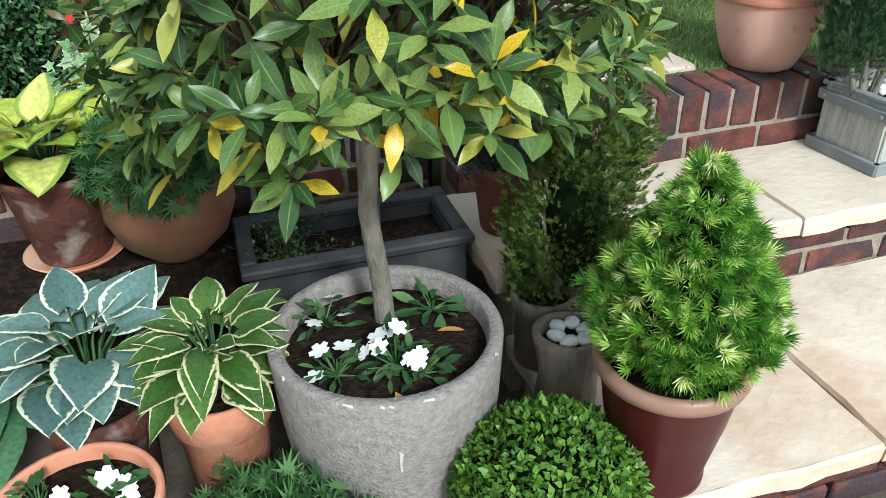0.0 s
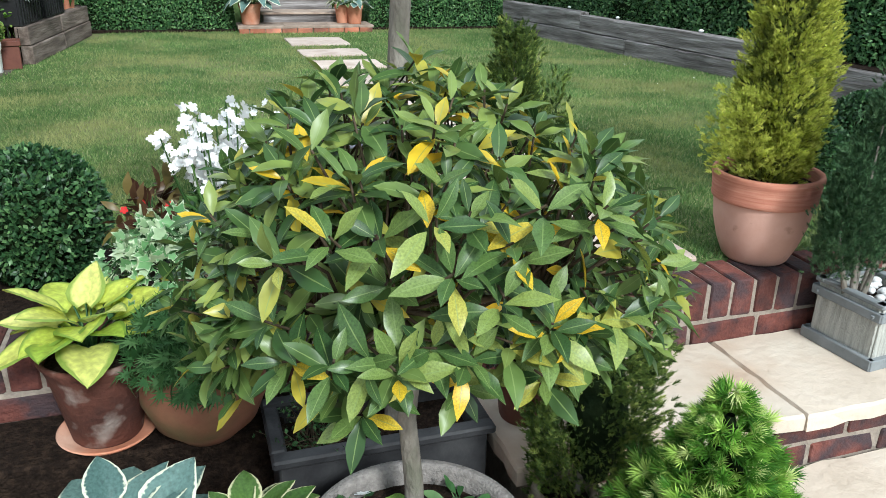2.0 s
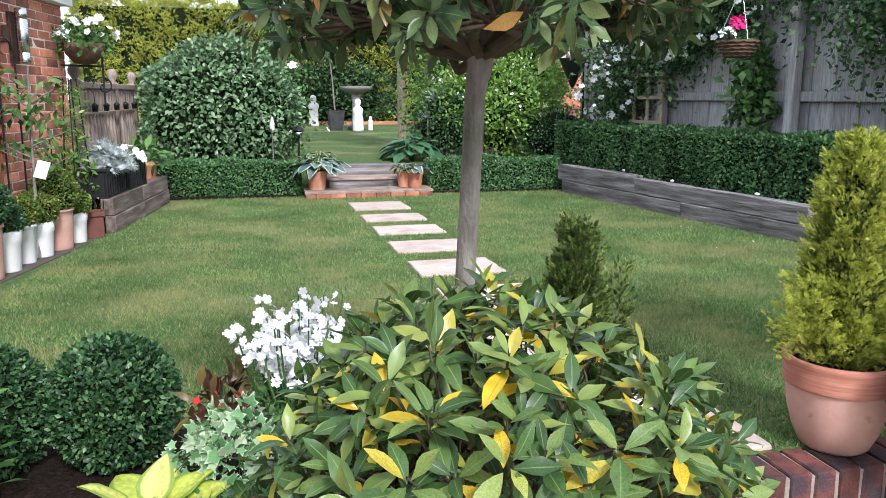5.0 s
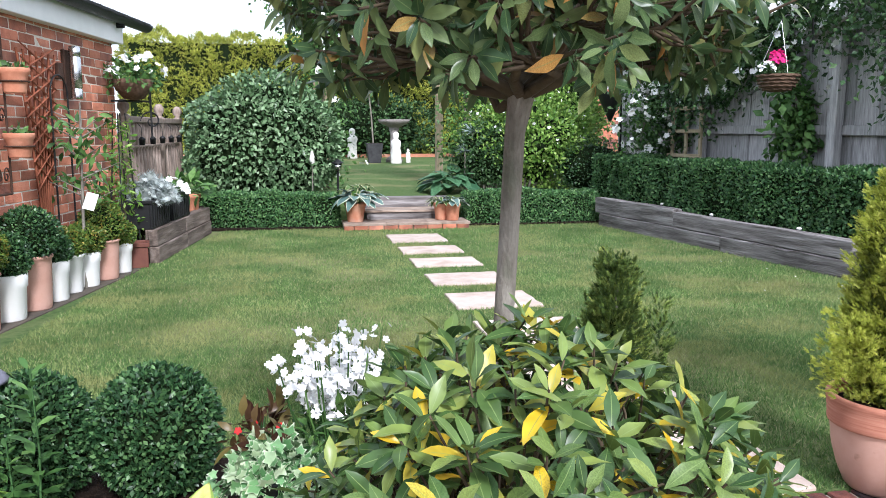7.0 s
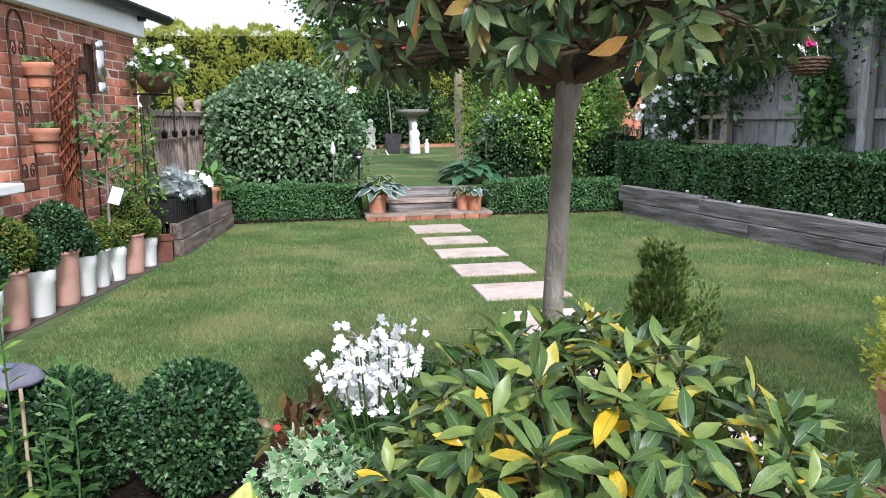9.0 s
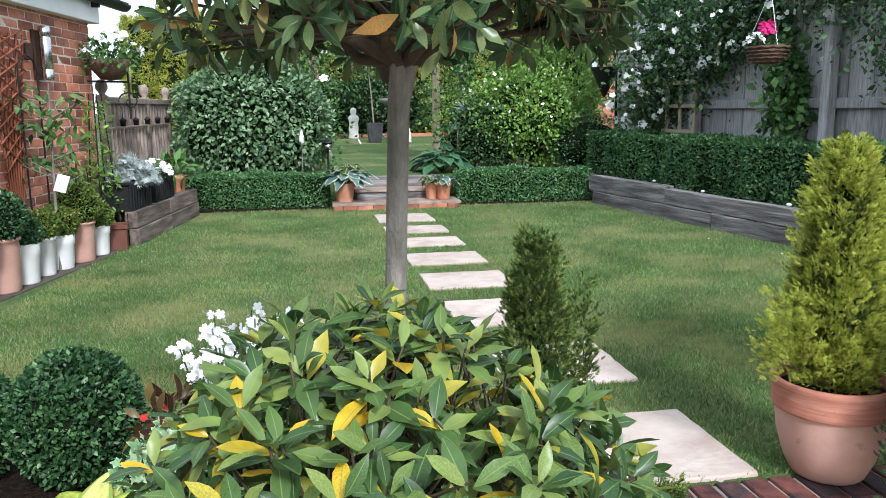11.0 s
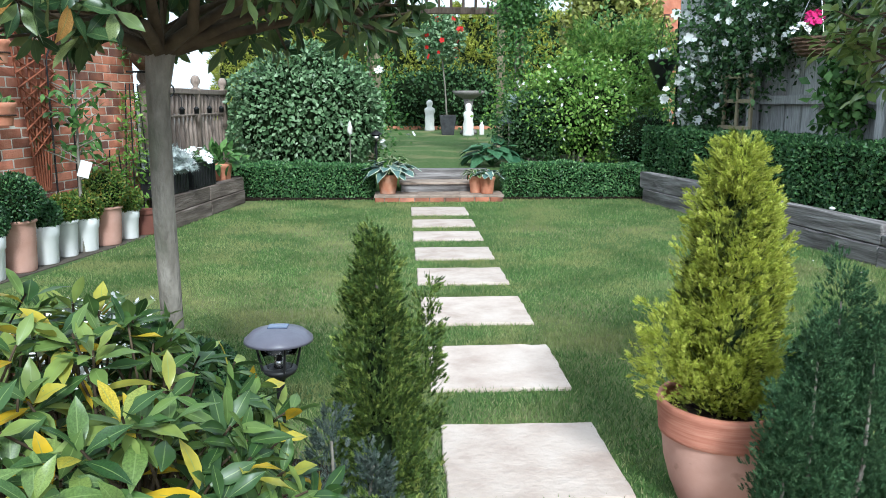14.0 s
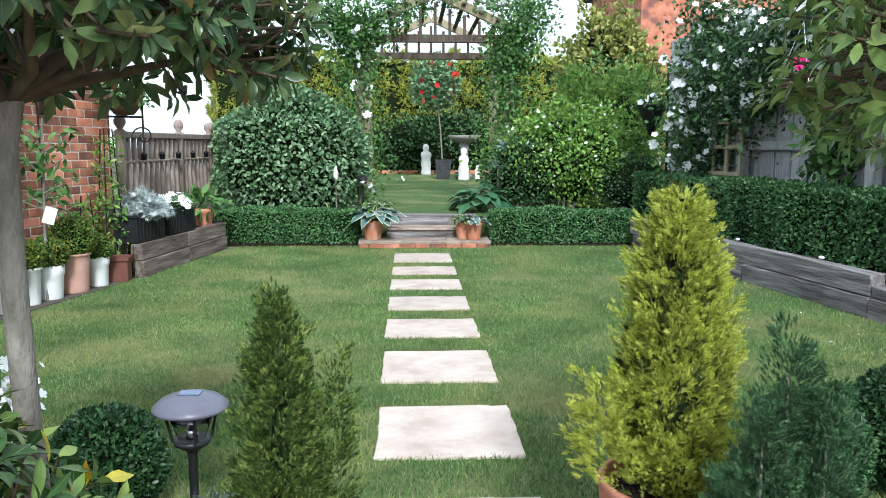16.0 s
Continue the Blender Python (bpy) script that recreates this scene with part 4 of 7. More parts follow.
def island_brick():
    m = M["brick_red"].copy()
    n, l = m.node_tree.nodes, m.node_tree.links
    g = n.new("ShaderNodeNewGeometry")
    for x in list(l):
        if x.from_socket.name == "Random":
            to = x.to_socket
            l.remove(x)
            l.new(g.outputs["Random Per Island"], to)
    return m


_ob = put("brickwork", np_mesh("brickwork", _V, _F, smooth=False), island_brick(), house)
_ob["kind"] = "stuff"
# fascia, gutter, roof
part("fascia", box_bm(W1 - W0 + 0.1, 0.03, 0.165, ((W0 + W1) / 2, -0.055, 1.615), 0.004), M["white_paint"], house, "white painted fascia board")
part("soffit", box_bm(W1 - W0 + 0.1, 0.1, 0.015, ((W0 + W1) / 2, 0.005, 1.615)), M["white_paint"], house)
_a = np.linspace(0.02, math.pi - 0.02, 9)
_pr = [(-0.115 + 0.055 * -math.cos(t), 1.8 - 0.055 * math.sin(t)) for t in _a] + [(-0.115 + 0.05 * math.cos(t), 1.8 - 0.05 * math.sin(t)) for t in _a]
_V = [(x, y, z) for x in (W0, W1 + 0.45) for y, z in _pr]
_F = [(i, (i + 1) % 18, 18 + (i + 1) % 18, 18 + i) for i in range(18)]
put("gutter", np_mesh("gutter", _V, _F, smooth=False), M["black_plastic"], house, "black half-round gutter")
for i in range(5):
    part("gutter_bracket", box_bm(0.03, 0.07, 0.1, (-5.2 + i * 1.3, -0.09, 1.72)), M["black_plastic"], house)
for j in range(5):
    for i in range(26):
        part_m = pose(W0 + 0.13 + i * 0.248, -0.06 + j * 0.2, 1.835 + j * 0.073, 20, 0, 0)
        put("roof_tile", brick_mesh(0.244, 0.24, 0.02, 3), M["roof_tile"], house, m=part_m)
part("roof", box_bm(W1 - W0 + 0.2, 3.2, 0.03, (0, 0, -0.02)), M["roof_tile"], house, m=pose((W0 + W1) / 2, 1.45, 2.37, 20, 0, 0))

# white sash window
win = put("window", bpy.data.meshes.new("window_base"), None, house, "white painted wooden window with small panes")
_w, _h = WIN[1] - WIN[0], WIN[3] - WIN[2]
_cx = (WIN[0] + WIN[1]) / 2
for x in (WIN[0] + 0.035, WIN[1] - 0.035):
    part("window_frame", box_bm(0.07, 0.09, _h, (x, 0.05, WIN[2]), 0.004), M["white_paint"], win)
for z in (WIN[2], WIN[3] - 0.07):
    part("window_frame", box_bm(_w - 0.14, 0.085, 0.07, (_cx, 0.052, z), 0.004), M["white_paint"], win)
_nx, _nz = 8, 4
for i in range(1, _nx):
    part("glazing_bar", box_bm(0.03 if i % 2 else 0.055, 0.04, _h - 0.14, (WIN[0] + 0.07 + (_w - 0.14) * i / _nx, 0.055, WIN[2] + 0.07), 0.004), M["white_paint"], win)
for k in range(1, _nz):
    for i in range(_nx):
        part("glazing_bar", box_bm((_w - 0.14) / _nx - 0.05, 0.034, 0.03, (WIN[0] + 0.07 + (_w - 0.14) * (i + 0.5) / _nx, 0.055, WIN[2] + 0.055 + (_h - 0.14) * k / _nz), 0.003), M["white_paint"], win)
for i in range(_nx):
    for k in range(_nz):
        ob = part("pane", box_bm((_w - 0.14) / _nx, 0.004, (_h - 0.14) / _nz, (WIN[0] + 0.07 + (_w - 0.14) * (i + 0.5) / _nx, 0.06, WIN[2] + 0.07 + (_h - 0.14) * k / _nz)), M["glass"], win)
        ob.visible_shadow = False
part("window_sill", box_bm(_w + 0.2, 0.15, 0.05, (_cx + 0.02, -0.03, WIN[2] - 0.052), 0.006), M["white_paint"], win)
WX = lambda x, y, z: house.matrix_basis @ Vector((x, y, z))

# ---- pots ----


def pot_profile(rt, rb, h, lip=0.012, band=0.25, wall=0.014):
    """Outline of a flower pot with a rolled collar: outside upwards, then down the inside to the soil."""
    hb = h * (1 - band)
    rm = rb + (rt - lip - rb) * (hb / h)
    return [(0.001, 0.0), (rb * 0.96, 0.0), (rb, 0.006), (rm, hb - 0.004), (rm + lip, hb + 0.004), (rt, h - 0.008), (rt - 0.003, h), (rt - wall + 0.003, h), (rt - wall, h - 0.006), (rt - wall - 0.004, h - 0.05)]


def pot(name, label, loc, profile, material, soil_r, soil_z, category="plant pot", group="", seg=40, wob=0.004, extra=None):
    p = thing(name, label, category, loc, group)
    put("body", lathe(profile, seg, wob, int(abs(loc[0]) * 100)), material, p)
    put("soil", lathe([(0.001, soil_z + 0.012), (soil_r * 0.5, soil_z + 0.006), (soil_r, soil_z)], 24, 0.02), M["soil"], p)
    return p


def plant(name, label, category, loc, group=""):
    return thing(name, label, category, loc, group)


# grey concrete pot with the near bay
GP = (-0.205, 3.365, GZ + 0.03)
gp_h = 0.40
gp = pot("concrete_pot", "large round grey concrete pot with chipped rim", GP, [(0.001, 0), (0.165, 0), (0.17, 0.008), (0.188, 0.15), (0.2, 0.27), (0.206, gp_h - 0.006), (0.203, gp_h), (0.184, gp_h), (0.18, gp_h - 0.006), (0.175, gp_h - 0.06)], M["concrete"], 0.18, gp_h - 0.04, seg=64, wob=0.001)
_r = np.random.default_rng(5)
for i in range(6):
    a = -math.pi / 2 + _r.uniform(-1.3, 1.4)
    put("chip", brick_mesh(round(float(_r.choice([0.006, 0.01, 0.016])), 3), 0.003, 0.003, 1), M["chip"], gp, m=pose(0.2045 * math.cos(a), 0.2045 * math.sin(a), gp_h - 0.001, 0, 0, math.degrees(a) + 90))
put("scratch", brick_mesh(0.002, 0.001, 0.04, 1), M["chip"], gp, m=pose(-0.03, -0.2, gp_h - 0.12))


def leaf_meshes(templates, name):
    return [np_mesh(name, *t) for t in templates]


BAY_MESH = leaf_meshes(T_BAY, "leaf")


def bay_tree(name, label, loc, trunk, crown, radii, rosettes, per, size, part_mat, rest_mat, seed, droop, parts=300, low=-0.75, trunk_r=0.018):
    """A bay standard: trunk, forked limbs, twigs that end in rosettes of leaves. Places are relative to the foot."""
    t = plant(name, label, "tree", loc)
    rng = np.random.default_rng(seed)
    fork = np.array(trunk[-1][:3])
    put("trunk", tube([trunk], 12), M["bark"], t, m=None)
    D = sphere_dirs(rosettes, rng, low)
    rad = lumpy(D, seed, 0.1, 2.4) * np.where(rng.random(rosettes) < 0.7, rng.uniform(0.86, 1.0, rosettes), rng.uniform(0.45, 0.85, rosettes))
    tips = np.array(crown) + D * rad[:, None] * np.array(radii)
    limbs = []
    nl = 15
    hubs = []
    for i in range(nl):
        a = 2 * math.pi * i / nl + rng.uniform(-0.2, 0.2)
        e = rng.uniform(0.0, 0.75)
        hub = fork + (np.array(crown) - fork) * rng.uniform(0.2, 0.8) + np.array([math.cos(a), math.sin(a), 0]) * np.array(radii) * rng.uniform(0.35, 0.55)
        hubs.append(hub)
        mid = fork + (hub - fork) * 0.5 + rng.normal(size=3) * 0.02 - np.array([0, 0, 0.01])
        limbs.append([(*fork, trunk_r * 0.62), (*mid, trunk_r * 0.42), (*hub, trunk_r * 0.26)])
    hubs = np.array(hubs)
    for p in tips:
        h = hubs[np.argmin(np.linalg.norm(hubs - p, axis=1) + rng.random(nl) * 0.06)]
        mid = (h + p) / 2 + rng.normal(size=3) * 0.018
        limbs.append([(*h, trunk_r * 0.2), (*mid, trunk_r * 0.14), (*p, trunk_r * 0.1)])
    put("branchwork", tube(limbs, 5), M["twig"], t)["kind"] = "stuff"
    P, R, S = [], [], []
    for p, d in zip(tips, D):
        axis = unit(d * 0.7 + np.array([0, 0, 0.75 - droop]) + rng.normal(size=3) * 0.25)
        u = unit(np.cross(axis, rng.normal(size=3)))
        v = np.cross(axis, u)
        k = int(rng.integers(per - 2, per + 3))
        a0 = rng.uniform(0, 6.28)
        for j in range(k):
            a = a0 + j * 2.4
            f = j / k
            side = u * math.cos(a) + v * math.sin(a)
            dr = unit(axis * (0.15 + 0.9 * f) + side * (1.1 - 0.5 * f) + np.array([0, 0, -droop * rng.uniform(0.5, 1.3)]))
            nn = unit(axis * 1.0 - side * 0.2 + rng.normal(size=3) * 0.18 + np.array([0, 0, 0.25]))
            P.append(p - axis * (0.03 * (1 - f)) + side * 0.004)
            R.append(frames(dr, nn))
            S.append(size * rng.uniform(0.72, 1.12) * (1 - 0.28 * f))
    P, R, S = np.array(P), np.array(R), np.array(S)
    order = np.argsort(P[:, 1] + rng.normal(size=len(P)) * 0.05)
    for i in order[:parts]:
        mm = Matrix.Translation(P[i]) @ Matrix((R[i] * S[i]).tolist()).to_4x4()
        put("leaf", BAY_MESH[i % 4], M[part_mat], t, m=mm)
    rest = order[parts:]
    if len(rest):
        for q in range(4):
            sel = rest[rest % 4 == q]
            ob = put("foliage", scatter(T_BAY[q], R[sel], P[sel], S[sel]), M[rest_mat], t)
            ob["kind"] = "stuff"
    return t


_c = np.array([-0.195, 3.36, 0.425])
_f = np.array([GP[0] + 0.015, GP[1] + 0.07, GP[2] + gp_h - 0.05])
bay_tree("bay_standard", "young bay standard with green and yellowing leaves in a grey pot", tuple(_f), [(0, 0, -0.02, 0.02), (-0.004, -0.005, 0.1, 0.018), (-0.02, -0.012, 0.25, 0.0165), (-0.01, -0.03, 0.42, 0.015), (0.0, -0.04, 0.48, 0.014)], tuple(_c - _f), (0.37, 0.34, 0.29), 340, 8, 0.07, "bay", "bay_rest", 21, 0.12, 300, -0.48, 0.017)

# dark trough with the tall bay
TR = (-0.18, 3.8, GZ + 0.03)
trough = thing("trough", "long dark slate-grey trough planter", "planter", TR)
for y, n in ((-0.105, "side"), (0.105, "side")):
    part(n, box_bm(0.47, 0.02, 0.345, (0, y, 0), 0.004), M["slate_trough"], trough)
for x in (-0.225, 0.225):
    part("end", box_bm(0.02, 0.19, 0.344, (x, 0, 0), 0.004), M["slate_trough"], trough)
for y in (-0.11, 0.11):
    part("rim", box_bm(0.5, 0.04, 0.022, (0, y, 0.345), 0.005), M["slate_trough"], trough)
for x in (-0.232, 0.232):
    part("rim", box_bm(0.036, 0.18, 0.021, (x, 0, 0.345), 0.005), M["slate_trough"], trough)
part("soil", box_bm(0.43, 0.19, 0.02, (0, 0, 0.29)), M["soil"], trough)
_t2 = np.array([-0.128, 3.80, TR[2] + 0.3])
bay_tree("tall_bay_tree", "tall bay standard with a bare grey trunk and dark leaves", tuple(_t2), [(0, 0.03, -0.03, 0.024), (0.0, 0.02, 0.3, 0.0225), (-0.012, -0.02, 0.7, 0.021), (-0.006, -0.05, 1.0, 0.02), (0.0, -0.06, 1.2, 0.02), (0.01, -0.065, 1.27, 0.026)], (0.03, -0.05, 1.46), (0.45, 0.46, 0.36), 520, 8, 0.06, "bay_dark", "bay_dark_rest", 22, 0.5, 300, -0.5, 0.024)
# small twiggy plant and litter in the trough
twp = plant("dry_shrublet", "half-dead twiggy shrublet with few small leaves in the trough", "plant", (-0.33, 3.79, TR[2] + 0.31))
_r = np.random.default_rng(31)
_tw, _tips = [], []
for i in range(46):
    a, e = _r.uniform(0, 6.28), _r.uniform(0.2, 1.3)
    d = np.array([math.cos(a) * math.cos(e), math.sin(a) * math.cos(e), math.sin(e)])
    L = _r.uniform(0.06, 0.15)
    p1 = d * L * 0.5 + _r.normal(size=3) * 0.012
    p2 = d * L + _r.normal(size=3) * 0.02
    _tw.append([(_r.normal() * 0.01, _r.normal() * 0.01, 0, 0.0016), (*p1, 0.0012), (*p2, 0.0008)])
    _tips += [p1, p2]
put("twigs", tube(_tw, 4), M["twig"], twp)
_tips = np.array(_tips)
_n = len(_tips) * 4
_P = np.repeat(_tips, 4, 0) + _r.normal(size=(_n, 3)) * 0.012
put("leaves", scatter(T_OVAL, frames(_r.normal(size=(_n, 3)) + (0, 0, 0.6), _r.normal(size=(_n, 3))), _P, 0.012), M["pelargonium"], twp)

# third bay, at the edge of the path
_t3 = np.array([1.62, 3.84, S1 + 0.02])
bay_tree("tall_bay_tree", "tall bay standard with pale green glossy leaves", tuple(_t3), [(0, 0, -0.01, 0.022), (0.01, 0, 0.5, 0.021), (0.0, 0.0, 1.15, 0.02)], (0, 0, 1.36), (0.46, 0.45, 0.36), 330, 8, 0.062, "bay_mid", "bay_mid_rest", 23, 0.35, 300, -0.7, 0.022)

# white busy lizzies in the grey pot


def bedding(name, label, loc, r, h, n_leaf, n_flower, seed, leaf="dark_green", flower="petal", fsize=0.036, lsize=0.03):
    p = plant(name, label, "flower", loc)
    rng = np.random.default_rng(seed)
    D = sphere_dirs(n_leaf, rng, 0.0)
    P = D * np.array([r, r, h]) * rng.uniform(0.45, 1, n_leaf)[:, None]
    put("leaves", scatter(T_BAY[0], frames(unit(D * (1, 1, 0.3) + rng.normal(size=D.shape) * 0.3), np.tile([0, 0, 1.0], (n_leaf, 1)) + rng.normal(size=D.shape) * 0.3), P, lsize * rng.uniform(0.8, 1.4, n_leaf)), M[leaf], p)
    put("stemwork", tube([[(0, 0, 0, 0.003), (*(q * 0.6), 0.002), (*q, 0.0012)] for q in P[:: max(1, n_leaf // 14)]], 4), M["pelargonium"], p)["kind"] = "stuff"
    D = sphere_dirs(n_flower, rng, 0.25)
    for q in range(n_flower):
        at = D[q] * np.array([r, r, h]) * rng.uniform(0.9, 1.15)
        nn = unit(D[q] + np.array([0, -0.5, 0.5]) + rng.normal(size=3) * 0.3)
        me = scatter(T_FLOWER, frames(unit(rng.normal(size=(1, 3))), nn[None]), at[None], fsize * rng.uniform(0.8, 1.2))
        put("flower", me, M[flower], p)
    return p


_z = GP[2] + gp_h - 0.035
for i, (dx, dy, r, h, nl, nf) in enumerate([(-0.095, 0.09, 0.045, 0.06, 26, 3), (-0.1, -0.06, 0.045, 0.05, 24, 4), (0.0, -0.07, 0.055, 0.075, 40, 7), (0.035, -0.1, 0.04, 0.05, 22, 2)]):
    bedding("busy_lizzie", "white busy lizzie in the concrete pot", (GP[0] + dx, GP[1] + dy, _z), r, h, nl, nf, 50 + i)
bedding("rosette_plant", "bright green rosette plant in the concrete pot", (GP[0] + 0.105, GP[1] + 0.07, _z), 0.04, 0.035, 18, 0, 57, "pelargonium", lsize=0.045)
for i, (dx, dy, mt) in enumerate([(0.14, -0.02, "dry_leaf"), (0.09, -0.06, "lime"), (-0.02, -0.14, "dry_leaf"), (-0.03, 0.13, "lime")]):
    tagged(put("fallen_leaf", BAY_MESH[i], M[mt], None, m=pose(GP[0] + dx, GP[1] + dy, _z + 0.008, 5, 8, 70 + 60 * i) @ Matrix.Scale(0.05, 4)), "dry fallen leaf on the soil of the pot", "leaf")

# ---- spruce in the red glazed pot ----
SP = (0.222, 3.135, S2)
sp = thing("glazed_pot", "dark red glazed pot with a tan rim", "plant pot", SP)
put("body", lathe([(0.001, 0), (0.078, 0), (0.084, 0.004), (0.084, 0.014), (0.08, 0.02), (0.103, 0.14), (0.116, 0.23)], 44), M["red_glaze"], sp)
put("rim", lathe([(0.116, 0.226), (0.125, 0.23), (0.129, 0.243), (0.127, 0.256), (0.118, 0.26), (0.11, 0.255), (0.106, 0.21)], 44), M["rim_glaze"], sp, "unglazed tan rim")
put("soil", lathe([(0.001, 0.235), (0.109, 0.23)], 20), M["soil"], sp)


def spruce_profile(t):
    return float(np.interp(t, [0, 0.1, 0.22, 0.4, 0.65, 0.85, 1], [0.05, 0.105, 0.14, 0.118, 0.074, 0.042, 0.006]))


spr = plant("dwarf_spruce", "fluffy bright green dwarf spruce with pale new tips", "conifer", (SP[0] + 0.02, SP[1] + 0.01, SP[2] + 0.235))
SPH = 0.36
put("trunk", tube([[(0, 0, 0, 0.012), (0, 0, SPH * 0.85, 0.004)]], 6), M["bark"], spr)
put("inner", shade_core_lathe(SPH * 0.9, spruce_profile, 0.5), M["core"], spr)
put("foliage", cone_cloud(2700, SPH, spruce_profile, 0.029, T_TUFT, 61, 0.35, 0.3, 0.3, 10.0), M["spruce"], spr)

# clipped box ball in front
bx = plant("box_ball", "clipped bright green box ball", "topiary", (0.0, 3.11, GZ + 0.03))
put("stem", tube([[(0, 0, 0, 0.012), (0, 0, 0.16, 0.008)]], 6), M["bark"], bx)
put("core", shade_core_ball((0.125, 0.125, 0.125), 62, 0.03), M["core"], bx, m=pose(0, 0, 0.19))
put("leaves", ball_cloud(6500, (0.155, 0.155, 0.15), 0.017, T_OVAL, 62, 0.14, 0.03), M["box_light"], bx, m=pose(0, 0, 0.19))

# stone log planter with white pebbles, and the thuja behind it
lg = thing("log_planter", "brown stone planter shaped like a tree stump", "plant pot", (0.145, 3.345, S2))
put("body", lathe([(0.001, 0), (0.058, 0), (0.062, 0.01), (0.056, 0.08), (0.066, 0.15), (0.07, 0.172), (0.058, 0.176), (0.052, 0.165), (0.05, 0.14)], 28, 0.05, 3), M["log_stone"], lg)
put("soil", lathe([(0.001, 0.15), (0.055, 0.15)], 16), M["soil"], lg)
_r = np.random.default_rng(71)


def pebble(loc, s, seed, label):
    bm = bmesh.new()
    bmesh.ops.create_icosphere(bm, subdivisions=2, radius=0.5)
    r = np.random.default_rng(seed)
    for v in bm.verts:
        v.co *= 1 + 0.06 * math.sin(v.co.x * 7 + seed) + 0.04 * r.normal()
    ob = part("pebble", bm, M["pebble"], None, smooth=True, m=pose(*loc, 0, 0, seed * 47) @ Matrix.Diagonal((s, s * 0.8, s * 0.62, 1)))
    return tagged(ob, label, "pebble", "white pebbles")


for i in range(6):
    a = i * 1.05
    pebble((0.145 + 0.03 * math.cos(a), 3.345 + 0.03 * math.sin(a), S2 + 0.168), 0.038, i, "rounded white pebble in the stump planter")
tp = pot("grey_pot", "dark grey stone pot of the thuja", (0.155, 3.49, S2 + 0.0), pot_profile(0.07, 0.058, 0.17), M["log_stone"], 0.055, 0.14)


def thuja_profile(t):
    return 0.112 * (1 - t) ** 0.55 * min(1.0, 0.6 + t * 2.2) + 0.01


thu = plant("column_thuja", "dark green feathery columnar conifer", "conifer", (0.235, 4.06, 0.0))
THH = 0.68
put("trunk", tube([[(0, 0, -0.02, 0.014), (0, 0, THH * 0.9, 0.004)]], 6), M["bark"], thu)
put("inner", shade_core_lathe(THH * 0.85, thuja_profile, 0.3), M["core"], thu)
for k in range(2):
    put("foliage", plume_cloud(130, 42, THH, thuja_profile, 0.085, 0.021, T_SPRIG[k], 63 + k, 1.9), M["thuja"], thu)
put("side_shoot", plume_cloud(50, 30, THH * 0.86, lambda t: 0.045 * (1 - t) ** 0.5 + 0.004, 0.08, 0.019, T_SPRIG[2], 66, 2.0), M["thuja"], thu, m=pose(0.085, 0.0, 0.0, 0, 3, 0))
thb = plant("bushy_thuja", "dark green bushy conifer in a stone pot", "conifer", (0.185, 3.49, S2 + 0.145))
put("inner", shade_core_ball((0.06, 0.06, 0.17), 64), M["core"], thb, m=pose(0.03, 0, 0.19))
put("foliage", plume_cloud(190, 42, 0.56, lambda t: float(np.interp(t, [0, 0.15, 0.4, 0.6, 0.8, 1], [0.075, 0.11, 0.115, 0.075, 0.045, 0.012])), 0.1, 0.022, T_SPRIG[0], 67, 1.1), M["thuja"], thb, m=pose(0, 0, 0, 0, 8, 0))
put("trunk", tube([[(0, 0, -0.02, 0.01), (0.01, 0, 0.4, 0.004)]], 6), M["bark"], thb)

# terracotta pot with a grey-blue dwarf conifer
bp = pot("terracotta_pot", "brown terracotta pot on the upper step", (0.17, 3.75, S1), pot_profile(0.085, 0.058, 0.17, 0.008, 0.16), M["terr_dark"], 0.075, 0.15)
dw = plant("dwarf_conifer", "small grey-blue dwarf conifer", "conifer", (0.17, 3.75, S1 + 0.155))
for k, (dx, h, r) in enumerate([(-0.015, 0.42, 0.075), (0.065, 0.36, 0.05), (-0.06, 0.3, 0.05)]):
    put("trunk", tube([[(dx * 0.3, 0, -0.01, 0.008), (dx, 0, h * 0.85, 0.003)]], 6), M["bark"], dw)
    put("foliage", plume_cloud(60, 34, h, lambda t: r * (1 - t) ** 0.7 + 0.006, 0.07, 0.017, T_SPRIG[k], 68 + k, 1.6), M["dwarf_blue"], dw, m=pose(dx, 0, 0))

# ---- golden conifer in the large terracotta pot ----
GO = (1.068, 4.095, 0.0)
gpot = thing("terracotta_pot", "large pale terracotta pot with a reddish ribbed collar", "plant pot", GO)
put("body", lathe([(0.001, 0), (0.088, 0), (0.096, 0.008), (0.116, 0.055), (0.133, 0.115), (0.142, 0.185)], 56), M["terracotta_pale"], gpot)
put("collar", lathe([(0.142, 0.185), (0.149, 0.187), (0.15, 0.197), (0.1485, 0.2), (0.151, 0.212), (0.1495, 0.215), (0.153, 0.23), (0.151, 0.233), (0.156, 0.25), (0.157, 0.262), (0.154, 0.269), (0.143, 0.269), (0.14, 0.26), (0.137, 0.19)], 56), M["terracotta_band"], gpot, "reddish ribbed collar")
put("soil", lathe([(0.001, 0.24), (0.139, 0.232)], 24), M["soil"], gpot)


def gold_profile(t):
    return float(np.interp(t, [0, 0.12, 0.3, 0.52, 0.72, 0.88, 1], [0.06, 0.1, 0.122, 0.104, 0.072, 0.036, 0.004]))


gold = plant("golden_conifer", "dense golden-green upright conifer in a terracotta pot", "conifer", (GO[0], GO[1], GO[2] + 0.24))
GOH = 0.66
put("trunk", tube([[(0, 0, -0.02, 0.016), (0, 0, GOH * 0.85, 0.004)]], 6), M["bark"], gold)
put("inner", shade_core_lathe(GOH, gold_profile, 0.62), M["core"], gold)
